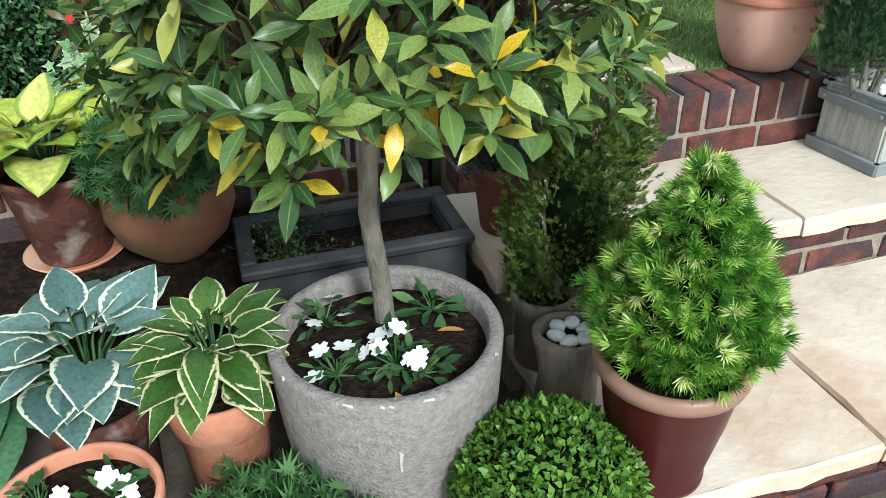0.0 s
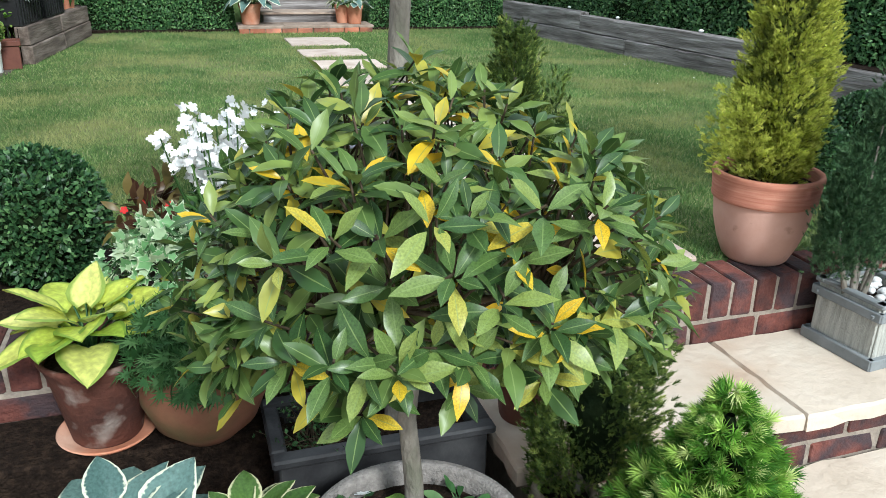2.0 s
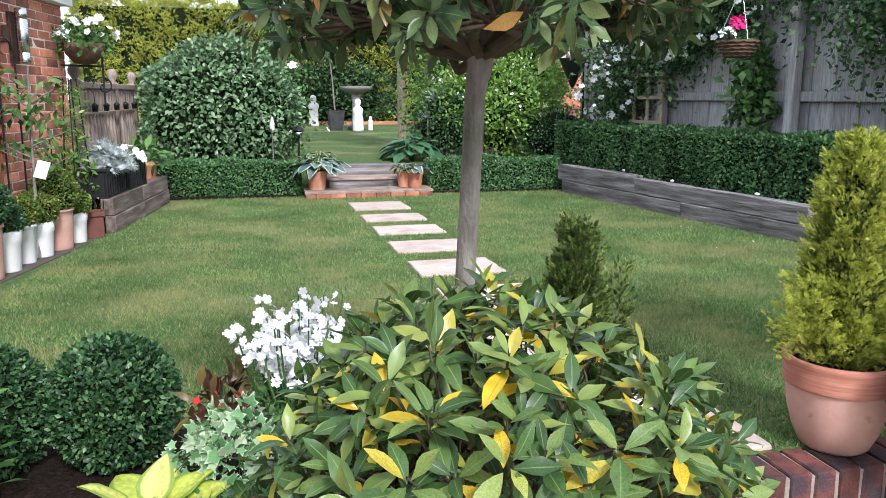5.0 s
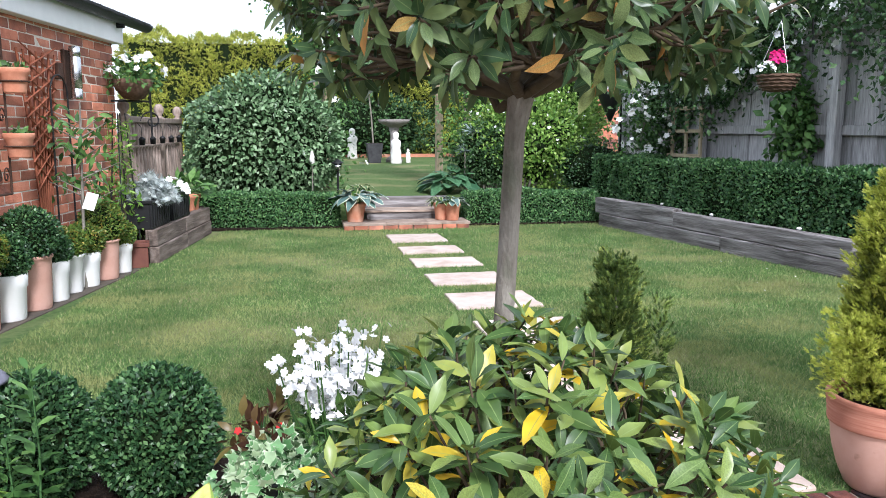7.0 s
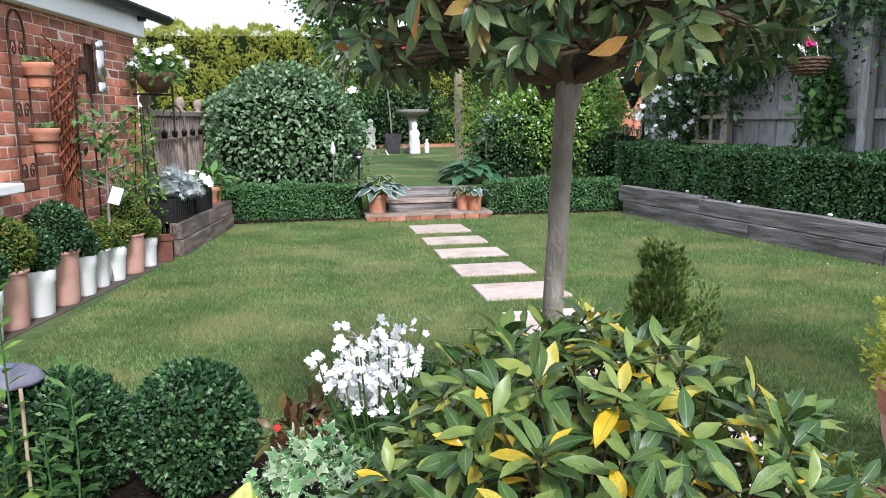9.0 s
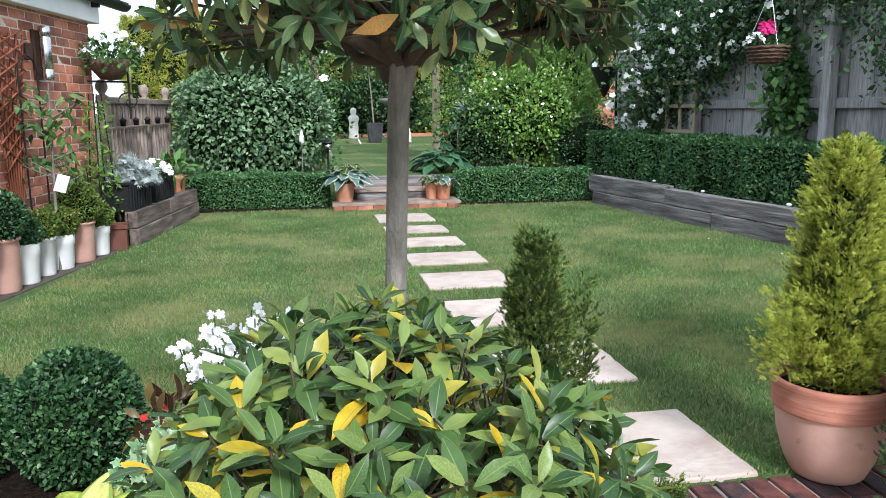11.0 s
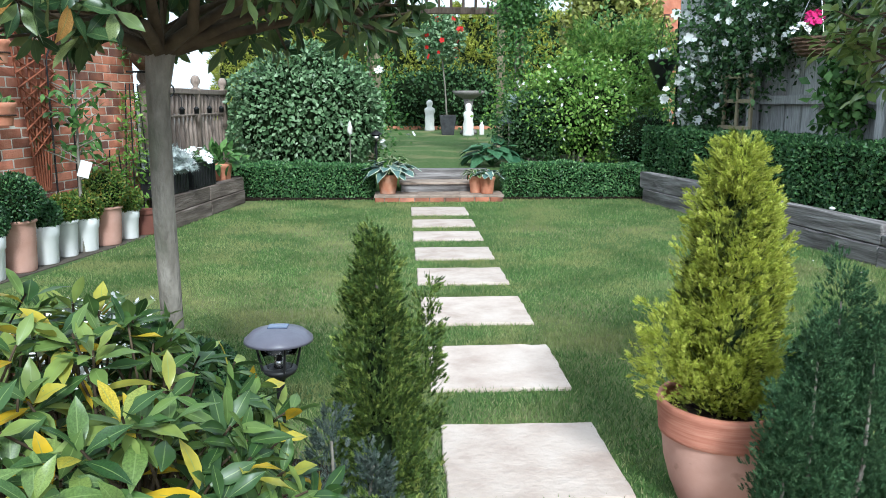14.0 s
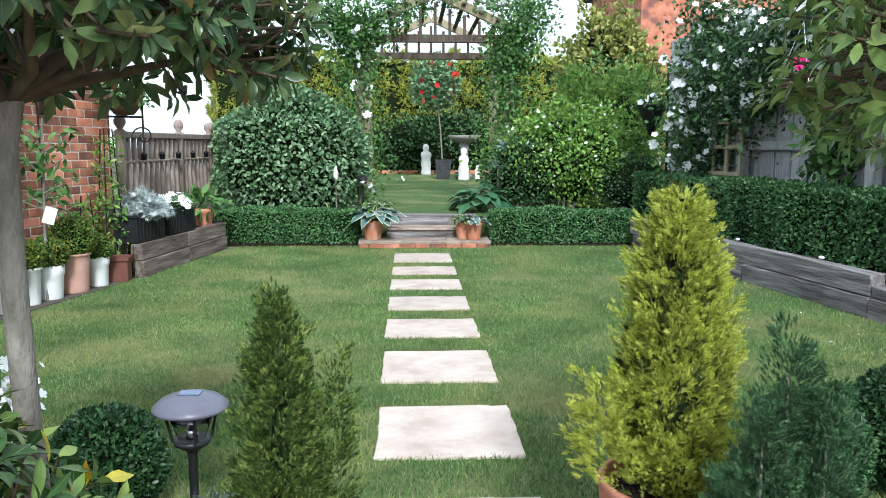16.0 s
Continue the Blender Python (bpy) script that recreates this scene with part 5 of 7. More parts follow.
# inner sprays coloured darker to imitate shadowed gaps in the crown
put("inner_foliage", cone_cloud(1500, GOH, lambda t: gold_profile(t) * 0.8, 0.04, T_SPRAY[2], 72, 1.0, 0.3, 0.1, 4.0), M["golden_shaded"], gold)
for k in range(3):
    put("foliage", plume_cloud(120, 50, GOH, gold_profile, 0.09, 0.022, T_SPRIG[k], 73 + k, 1.2), M["golden"], gold)
put("side_shoot", plume_cloud(40, 30, 0.22, lambda t: 0.07 * (1 - t) ** 0.5 + 0.01, 0.08, 0.022, T_SPRIG[0], 77, 1.1), M["golden"], gold, m=pose(-0.12, -0.03, 0.06, 0, -12, 0))

# ---- grey wooden planter with pebbles and a juniper ----
PL = (1.245, 3.80, S1)
pl = thing("wooden_planter", "square grey weathered wooden planter with metal-look corner straps", "planter", PL, rz=6)
_w = 0.205
for k in range(4):
    q = pose(0, 0, 0, 0, 0, 90 * k)
    part("panel", box_bm(_w - 0.01, 0.014, 0.172, (0, -_w / 2 + 0.006, 0.006), 0.002), M["grey_wood"], pl, m=q)
    part("top_strap", box_bm(_w + 0.018, 0.016, 0.026, (0, -_w / 2 - 0.0045, 0.14), 0.002), M["grey_trim"], pl, m=q)
    part("base_strap", box_bm(_w + 0.026, 0.02, 0.032, (0, -_w / 2 - 0.0065, 0.0), 0.002), M["grey_trim"], pl, m=q)
    part("rim", box_bm(_w + 0.016, 0.026, 0.012, (0, -_w / 2 + 0.007, 0.178), 0.002), M["grey_trim"], pl, m=q)
    for sx in (-1, 1):
        part("stud", box_bm(0.01, 0.006, 0.01, (sx * (_w / 2 - 0.012), -_w / 2 - 0.0155, 0.148), 0.002), M["grey_trim"], pl, m=q)
part("soil", box_bm(_w - 0.02, _w - 0.02, 0.02, (0, 0, 0.13)), M["soil"], pl)
_r = np.random.default_rng(72)
for i in range(26):
    pebble((PL[0] + _r.uniform(-0.078, 0.078), PL[1] + _r.uniform(-0.078, 0.078), PL[2] + 0.158 + 0.006 * (i % 3)), _r.uniform(0.026, 0.042), i + 10, "rounded white pebble in the wooden planter")


def jun_profile(t):
    return 0.125 * min(1, 0.55 + 1.6 * t) * (1 - t) ** 0.7 + 0.006


jun = plant("juniper", "blue-green upright juniper with several soft leaders", "conifer", (PL[0] - 0.06, PL[1] + 0.01, PL[2] + 0.15))
for i, (dx, dy, h, r) in enumerate([(0.0, 0.02, 0.64, 1.0), (0.05, -0.03, 0.54, 0.8), (-0.06, -0.02, 0.52, 0.9), (-0.1, 0.0, 0.38, 0.7), (0.085, 0.03, 0.42, 0.7)]):
    put("trunk", tube([[(dx * 0.3, dy * 0.3, 0, 0.009), (dx, dy, h * 0.5, 0.005), (dx, dy, h * 0.95, 0.002)]], 5), M["bark"], jun)
    put("foliage", plume_cloud(int(115 * r), 44, h, lambda t: jun_profile(t) * r * 0.72, 0.09, 0.018, T_SPRIG[i % 3], 80 + i, 2.2, 0.12), M["bluegreen"], jun, m=pose(dx, dy, 0.06))

# ---- pots at the foot of the low wall ----
OP = (-0.765, 3.94, -0.18)
# plinth added to carry the pots; soil colour imitates the dark gaps between them
blk = part("soil_ledge", box_bm(0.72, 0.2, OP[2] - GZ, (-0.74, 3.95, GZ), 0.005), M["soil"], None)
tagged(blk, "low added plinth under the old pots, coloured dark like soil", "ledge", kind="structure")
sau = thing("pot_saucer", "terracotta saucer under the old pot", "saucer", OP)
put("dish", lathe([(0.001, 0), (0.088, 0), (0.108, 0.018), (0.104, 0.02), (0.086, 0.008), (0.001, 0.006)], 40), M["terracotta"], sau)
old = pot("old_terracotta_pot", "old stained terracotta pot with white lime marks", (OP[0], OP[1], OP[2] + 0.008), [(0.001, 0), (0.072, 0), (0.076, 0.006), (0.104, 0.165), (0.113, 0.192), (0.12, 0.203), (0.118, 0.211), (0.111, 0.211), (0.107, 0.203), (0.103, 0.17)], M["terracotta_old"], 0.106, 0.186)
bl = pot("bulbous_pot", "round-bellied terracotta pot with green algae", (-0.55, 3.89, -0.18), [(0.001, 0), (0.065, 0), (0.07, 0.006), (0.115, 0.05), (0.138, 0.11), (0.135, 0.16), (0.11, 0.2), (0.1, 0.215), (0.106, 0.226), (0.1, 0.232), (0.09, 0.226), (0.086, 0.19)], M["terracotta_mossy"], 0.09, 0.205)


def foliage_mound(name, label, loc, r, h, n, size, tmpl, material, seed, low=0.0, depth=0.6):
    p = plant(name, label, "plant", loc)
    put("stemwork", tube([[(0, 0, -0.01, 0.004), (d[0] * r * 0.5, d[1] * r * 0.5, abs(d[2]) * h * 0.5, 0.003), (d[0] * r * 0.8, d[1] * r * 0.8, d[2] * h * 0.8, 0.0015)] for d in sphere_dirs(12, np.random.default_rng(seed), max(low, -0.2))], 4), M["pelargonium"], p)["kind"] = "stuff"
    put("leaves", ball_cloud(n, (r, r, h), size, tmpl, seed, depth, 0.15, low, 0.1, 0.6, 3.0), M[material], p)
    return p


foliage_mound("scented_geranium", "ferny blue-green scented geranium spilling from the bulbous pot", (-0.56, 3.86, 0.045), 0.14, 0.12, 900, 0.04, T_FERN, "pelargonium", 91, -0.35)
foliage_mound("scented_geranium", "ferny green scented geranium among the pots", (-0.43, 3.2, -0.42), 0.17, 0.14, 1000, 0.044, T_FERN, "pelargonium", 92, -0.2)


def heart(L=7, width=0.36, curl=0.35, fold=0.2, ribs=0.012, seed=0):
    """A hosta leaf with a heart-shaped foot and ribs along its length, 1 long, with its stalk below the origin."""
    rows = [(-0.06, 0.42), (0.06, 0.86), (0.22, 1.0), (0.42, 0.96), (0.62, 0.76), (0.8, 0.46), (0.92, 0.2), (1.0, 0.0)]
    r = np.random.default_rng(seed)
    cols = (-1, -0.8, -0.5, -0.25, 0, 0.25, 0.5, 0.8, 1)
    V, UV, F = [], [], []
    for i, (y, w) in enumerate(rows):
        for c, s in enumerate(cols):
            ww = w * width
            yy = y - (0.1 * (1 - abs(s)) * -1 if i == 0 else 0) - (0.05 * abs(s) if i == 0 else 0)
            z = -curl * y * y + abs(s) * ww * fold + (ribs if c % 2 else -ribs) * (1 if 0 < i < 7 else 0.3) + 0.03 * abs(s) ** 3 * math.sin(y * 8 + s + seed)
            V.append((s * ww, yy, z))
            UV.append(((s + 1) / 2, y))
    n = len(cols)
    for i in range(len(rows) - 1):
        for c in range(n - 1):
            a = i * n + c
            F += [(a, a + 1, a + n + 1), (a, a + n + 1, a + n)]
    return np.array(V), np.array(F), np.array(UV)


HEARTS = leaf_meshes([heart(7, 0.36, 0.3, 0.2, 0.012, 1), heart(7, 0.33, 0.55, 0.28, 0.014, 2), heart(7, 0.38, 0.15, 0.15, 0.01, 3)], "leaf")
BROAD = leaf_meshes([heart(7, 0.42, 0.3, 0.2, 0.014, 6), heart(7, 0.45, 0.2, 0.25, 0.014, 7)], "leaf")
NARROW = leaf_meshes([heart(7, 0.24, 0.35, 0.3, 0.01, 4), heart(7, 0.22, 0.6, 0.35, 0.01, 5)], "leaf")


def hosta(name, label, loc, r, h, n, size, material, seed, meshes=None, group="", lift=0.0):
    meshes = meshes or HEARTS
    p = plant(name, label, "hosta", loc, group)
    rng = np.random.default_rng(seed)
    stalks = []
    for i in range(n):
        f = i / n
        a = i * 2.4 + rng.uniform(-0.3, 0.3)
        el = 0.02 + 1.0 * f + rng.uniform(-0.12, 0.12)
        d = np.array([math.cos(a) * math.cos(el), math.sin(a) * math.cos(el), math.sin(el)])
        base = d * np.array([r, r, h]) * (0.5 + 0.15 * rng.random())
        base[2] = max(base[2], 0.015) + 0.3 * h
        dr = unit(np.array([d[0], d[1], 0.5 * d[2] - 0.22 + lift]) + rng.normal(size=3) * 0.12)
        nn = unit(np.array([0, 0, 1.0]) + d * 0.25 + rng.normal(size=3) * 0.15)
        s = size * rng.uniform(0.75, 1.15) * (1 - 0.25 * f)
        mm = Matrix.Translation(base) @ Matrix((frames(dr, nn) * s).tolist()).to_4x4()
        leaf = put("leaf", meshes[i % len(meshes)], M[material], p, m=mm)
        stalks.append([(d[0] * 0.01, d[1] * 0.01, 0, 0.0035), (*(base * np.array([0.5, 0.5, 0.7])), 0.003), (*base, 0.0022)])
    put("stalkwork", tube(stalks, 5), M["pelargonium"], p)["kind"] = "stuff"
    return p


hosta("yellow_hosta", "golden-yellow hosta with green streaks in the old pot", (OP[0] - 0.01, OP[1], OP[2] + 0.195), 0.13, 0.15, 22, 0.135, "hosta_gold", 101, BROAD, lift=0.35)
h2 = pot("terracotta_pot", "plain terracotta pot with a wide collar", (-0.505, 3.44, GZ + 0.03), pot_profile(0.098, 0.068, 0.3, 0.01, 0.26), M["terracotta"], 0.082, 0.28)
hosta("variegated_hosta", "green hosta with cream leaf margins", (-0.5, 3.44, GZ + 0.31), 0.135, 0.17, 52, 0.105, "hosta_green", 102, lift=0.2)
h1 = pot("terracotta_pot", "dark terracotta pot under the blue hosta", (-0.72, 3.52, GZ + 0.03), pot_profile(0.105, 0.075, 0.26, 0.01, 0.25), M["terracotta_old"], 0.09, 0.24)
hosta("blue_hosta", "blue-green hosta with white leaf margins", (-0.72, 3.52, GZ + 0.29), 0.17, 0.2, 32, 0.125, "hosta_blue", 103, BROAD, lift=0.22)
hosta("plain_hosta", "dark green hosta without margins", (-0.95, 3.7, GZ + 0.16), 0.13, 0.1, 18, 0.15, "hosta_plain", 104)
ip = pot("terracotta_bowl", "shallow terracotta bowl of white busy lizzies", (-0.74, 3.275, GZ + 0.03), pot_profile(0.135, 0.1, 0.25, 0.01, 0.2), M["terracotta"], 0.12, 0.22)
for i, (dx, dy) in enumerate([(-0.06, 0.03), (0.05, 0.02), (0.0, -0.06)]):
    bedding("busy_lizzie", "white busy lizzie in the terracotta bowl", (-0.74 + dx, 3.275 + dy, GZ + 0.25), 0.045, 0.06, 26, 4, 110 + i, "pelargonium")

# ---- flower stand on the low wall: ivy, begonia and white bellflowers ----
FS = (-0.56, 4.12, 0.017)
st = thing("plant_stand", "black iron stand with a dark bowl planter", "plant stand", FS)
for k in range(4):
    a = k * 1.571 + 0.5
    put("leg", tube([[(0.075 * math.cos(a), 0.075 * math.sin(a), 0, 0.005), (0.06 * math.cos(a), 0.06 * math.sin(a), 0.06, 0.005)]], 6), M["black_iron"], st)
put("ring", tube([[(0.066 * math.cos(a), 0.066 * math.sin(a), 0.055, 0.005) for a in np.linspace(0, 6.29, 24)]], 6), M["black_iron"], st)
put("bowl", lathe([(0.001, 0.06), (0.05, 0.06), (0.085, 0.09), (0.115, 0.17), (0.118, 0.178), (0.11, 0.178), (0.1, 0.15)], 36), M["black_plastic"], st, "dark plastic bowl")
put("soil", lathe([(0.001, 0.165), (0.105, 0.16)], 20), M["soil"], st)
iv = plant("variegated_ivy", "cream-edged variegated ivy trailing from the bowl", "ivy", (FS[0] - 0.03, FS[1] - 0.03, FS[2] + 0.17))
_r = np.random.default_rng(121)
_vines, _P, _Dv = [], [], []
for i in range(30):
    a = _r.uniform(2.4, 6.0)
    L = _r.uniform(0.1, 0.2)
    pts = [(0, 0, 0.01)]
    for k in range(1, 6):
        t = k / 5
        pts.append((math.cos(a) * L * t + _r.normal() * 0.012, math.sin(a) * L * t + _r.normal() * 0.012, 0.05 * math.sin(t * 2.4) - 0.16 * t * t * (L / 0.2)))
    _vines.append([(*p, 0.0015) for p in pts])
    for k in range(13):
        t = _r.uniform(0.15, 1) * 5
        j = min(int(t), 4)
        p = np.array(pts[j]) + (np.array(pts[j + 1]) - np.array(pts[j])) * (t - j)
        _P.append(p + _r.normal(size=3) * 0.012)
        _Dv.append([math.cos(a), math.sin(a), -0.2])
put("vines", tube(_vines, 4), M["pelargonium"], iv)
_P, _Dv = np.array(_P), np.array(_Dv) + _r.normal(size=(len(_P), 3)) * 0.7
put("leaves", scatter(T_IVY, frames(_Dv, np.tile([0.0, -0.5, 0.8], (len(_P), 1)) + _r.normal(size=_Dv.shape) * 0.4), _P, 0.034 * _r.uniform(0.6, 1.25, len(_P))), M["ivy"], iv)
put("crown", ball_cloud(380, (0.12, 0.11, 0.075), 0.036, T_IVY, 122, 0.6, 0.1, 0.0), M["ivy"], iv, m=pose(0, 0, 0.01))
bg = foliage_mound("begonia", "bronze-leaved begonia with red flowers", (FS[0] - 0.08, FS[1] + 0.06, FS[2] + 0.2), 0.08, 0.1, 80, 0.055, T_BAY[2], "bronze_leaf", 123, 0.0)
for i in range(3):
    a = i * 1.7
    put("flower", scatter(T_FLOWER, frames(np.array([[1.0, 0, 0]]), np.array([[0.2, -0.8, 0.5]])), np.array([[0.05 * math.cos(a), 0.05 * math.sin(a) - 0.02, 0.06]]), 0.02), M["petal_red"], bg)
bf = plant("white_bellflower", "tall white bellflowers in dense spikes", "flower", (FS[0] + 0.115, FS[1] + 0.03, FS[2] + 0.13))
_r = np.random.default_rng(125)
_stems, _bells = [], []
for i in range(34):
    a, rr = _r.uniform(0, 6.28), 0.16 * math.sqrt(_r.random())
    x, y, h = rr * math.cos(a), rr * math.sin(a), _r.uniform(0.24, 0.37)
    _stems.append([(x * 0.3, y * 0.3, 0, 0.003), (x * 0.8, y * 0.8, h * 0.6, 0.0025), (x, y, h, 0.0015)])
    k = 15
    t = _r.uniform(0.6, 1.02, k)
    aa = _r.uniform(0, 6.28, k)
    P = np.stack([x * t + 0.018 * np.cos(aa), y * t + 0.018 * np.sin(aa), h * t], 1)
    N = np.stack([np.cos(aa), np.sin(aa), np.full(k, 0.75)], 1)
    _bells.append((P, N))
_P, _N = np.concatenate([b[0] for b in _bells]), np.concatenate([b[1] for b in _bells])
put("blossom", scatter(T_FLOWER, frames(_r.normal(size=_P.shape), _N), _P, 0.026 * _r.uniform(0.7, 1.2, len(_P))), M["petal"], bf)["kind"] = "stuff"
put("stemwork", tube(_stems, 4), M["mid_green"], bf)["kind"] = "stuff"
put("leaves", ball_cloud(520, (0.14, 0.13, 0.2), 0.032, T_BAY[1], 126, 0.7, 0.1, 0.0), M["mid_green"], bf)

# box balls in the front bed


def box_ball(loc, r, seed, material="box", label="clipped dark green box ball in the front bed", n=7000, squash=1.0, size=0.018):
    b = plant("box_ball", label, "topiary", loc)
    put("stem", tube([[(0, 0, -0.01, 0.012), (0, 0, r * 0.8, 0.01)]], 6), M["bark"], b)
    put("core", shade_core_ball((r * 0.84, r * 0.84, r * 0.84 * squash), seed, 0.03), M["core"], b, m=pose(0, 0, r * squash * 0.95))
    put("leaves", ball_cloud(n, (r, r, r * squash), size, T_OVAL, seed, 0.15, 0.035), M[material], b, m=pose(0, 0, r * squash * 0.95))
    return b


box_ball((-0.92, 4.44, 0.012), 0.17, 131, squash=1.05)
box_ball((-1.24, 4.46, 0.012), 0.165, 132, squash=1.05)
box_ball((-0.31, 4.52, 0.0), 0.15, 133)
box_ball((1.62, 4.55, 0.0), 0.155, 134)
box_ball((1.93, 4.6, 0.0), 0.165, 135, squash=1.15)

# solar lamps


def solar_lamp(loc, label):
    s = thing("solar_lamp", label, "garden lamp", loc)
    s.scale = (1.28, 1.28, 1.0)
    put("stake", tube([[(0, 0, 0, 0.008), (0, 0, 0.22, 0.009), (0, 0, 0.235, 0.014)]], 10), M["black_plastic"], s)
    put("base", lathe([(0.001, 0.23), (0.012, 0.23), (0.034, 0.25), (0.038, 0.262), (0.03, 0.264), (0.001, 0.262)], 24), M["black_plastic"], s)
    ob = put("lens", lathe([(0.026, 0.262), (0.036, 0.3), (0.045, 0.335), (0.043, 0.335), (0.034, 0.3), (0.024, 0.264)], 24), M["glass"], s, "clear plastic lens")
    ob.visible_shadow = False
    put("bulb", lathe([(0.001, 0.264), (0.012, 0.264), (0.012, 0.282), (0.006, 0.29), (0.001, 0.291)], 12), M["steel"], s)
    for k in range(4):
        a = k * 1.571 + 0.4
        put("strut", tube([[(0.037 * math.cos(a), 0.037 * math.sin(a), 0.26, 0.003), (0.05 * math.cos(a), 0.05 * math.sin(a), 0.34, 0.003)]], 5), M["black_plastic"], s)
    put("cap", lathe([(0.001, 0.338), (0.06, 0.336), (0.073, 0.34), (0.072, 0.348), (0.056, 0.366), (0.03, 0.377), (0.001, 0.38)], 36), M["solar_cap"], s, "purple-grey domed cap")
    part("solar_cell", box_bm(0.042, 0.03, 0.004, (0, 0, 0.3775), 0.001), M["solar_cell"], s)
    return s


solar_lamp((-0.045, 4.39, 0.0), "grey domed solar lamp on a black stake in the lawn edge")
solar_lamp((-1.37, 4.42, 0.01), "grey domed solar lamp on a black stake in the front bed")

# upright leafy shoots beside it
for i, (x, y, h, n, mt, sz, seed) in enumerate([(-1.17, 4.24, 0.42, 36, "mid_green", 0.075, 141), (-1.32, 4.27, 0.6, 30, "lime", 0.075, 142), (-1.33, 4.24, 0.2, 40, "dark_green", 0.06, 143), (-1.24, 4.25, 0.24, 30, "mid_green", 0.05, 144)]):
    p = plant("leafy_shoot", "upright stem with spirals of narrow green leaves", "plant", (x, y, 0.01))
    put("stem", tube([[(0, 0, 0, 0.004), (0.01, 0, h * 0.5, 0.003), (0.0, 0.01, h, 0.002)]], 5), M["pelargonium"], p)
    r = np.random.default_rng(seed)
    t = np.linspace(0.15, 1, n)
    a = np.arange(n) * 2.4
    P = np.stack([0.004 * np.cos(a), 0.004 * np.sin(a), h * t], 1)
    D = np.stack([np.cos(a), np.sin(a), 0.1 + 0.7 * t], 1)
    put("leaves", scatter(T_BAY[0], frames(D, np.tile([0, 0, 1.0], (n, 1)) + r.normal(size=(n, 3)) * 0.2), P, sz * (1.1 - 0.5 * t)), M[mt], p)
    if i == 1:
        put("cane", tube([[(0.03, 0.02, 0, 0.005), (0.03, 0.02, 0.36, 0.005)]], 6), M["post_wood"], p)

# ---- row of pots along the house wall ----
ROW = "pots with box balls along the brick wall"


def row_pot(loc, style, r, h, ball, seed, material="box", tilt=0.0):
    if style == "white":
        label, mt, prof = "white plastic pot with a wide collar", M["white_pot"], pot_profile(r, r * 0.82, h, 0.006, 0.3)
    elif style == "cream":
        label, mt, prof = "cream weathered clay pot", M["white_pot"], pot_profile(r, r * 0.74, h, 0.012, 0.08)
    else:
        label, mt = "tall ribbed terracotta pot with chalky patches", M["terracotta_pale"]
        prof = [(0.001, 0), (r * 0.82, 0), (r * 0.86, 0.008)]
        for k in range(1, 9):
            z = h * k / 10
            prof += [(r * (0.86 + 0.1 * k / 9), z - 0.004), (r * (0.875 + 0.1 * k / 9), z)]
        prof += [(r * 0.96, h * 0.93), (r * 1.06, h * 0.95), (r * 1.06, h * 0.99), (r, h), (r * 0.9, h), (r * 0.86, h * 0.9)]
    p = pot("pot", label, loc, prof, mt, r * 0.86, h - 0.03, group=ROW)
    b = plant("box_ball", "clipped box ball growing in a pot", "topiary", (loc[0], loc[1], loc[2] + h - 0.035), "box balls along the brick wall")
    put("stem", tube([[(0, 0, 0, 0.008), (0, 0, ball, 0.006)]], 5), M["bark"], b)
    put("core", shade_core_ball((ball * 0.84,) * 3, seed, 0.04), M["core"], b, m=pose(0, 0, ball * 0.95))
    put("leaves", ball_cloud(3000, (ball, ball, ball * 0.95), 0.02, T_OVAL, seed, 0.15, 0.05), M[material], b, m=pose(0, 0, ball * 0.95))


for i, (x, y, style, r, h, ball, mt) in enumerate([
    (-1.69, 8.02, "white", 0.07, 0.2, 0.09, "box_warm"), (-1.755, 7.78, "terracotta", 0.093, 0.255, 0.135, "box_warm"), (-1.81, 7.55, "white", 0.08, 0.21, 0.105, "box_warm"),
    (-1.855, 7.36, "cream", 0.075, 0.225, 0.095, "box_warm"), (-1.89, 7.13, "white", 0.08, 0.225, 0.095, "box"), (-1.94, 6.91, "terracotta", 0.093, 0.29, 0.145, "box"),
    (-1.995, 6.66, "white", 0.093, 0.235, 0.12, "box"), (-2.045, 6.4, "terracotta", 0.093, 0.28, 0.14, "box_warm"), (-2.075, 6.12, "white", 0.098, 0.235, 0.125, "box"), (-2.12, 5.82, "terracotta", 0.093, 0.27, 0.13, "box")]):
    row_pot((x, y, 0.006), style, r * 1.14, h * 1.04, ball * 1.08, 200 + i, mt)
sq = thing("square_pot", "small dark brown square pot", "plant pot", (-1.62, 8.22, 0.006), rz=9)
for k in range(4):
    part("side", box_bm(0.15, 0.012, 0.15, (0, -0.07, 0), 0.002), M["terr_dark"], sq, m=pose(0, 0, 0, 0, 0, 90 * k))
    part("rim", box_bm(0.175, 0.024, 0.03, (0, -0.076, 0.15), 0.003), M["terr_dark"], sq, m=pose(0, 0, 0, 0, 0, 90 * k))
part("soil", box_bm(0.13, 0.13, 0.02, (0, 0, 0.12)), M["soil"], sq)

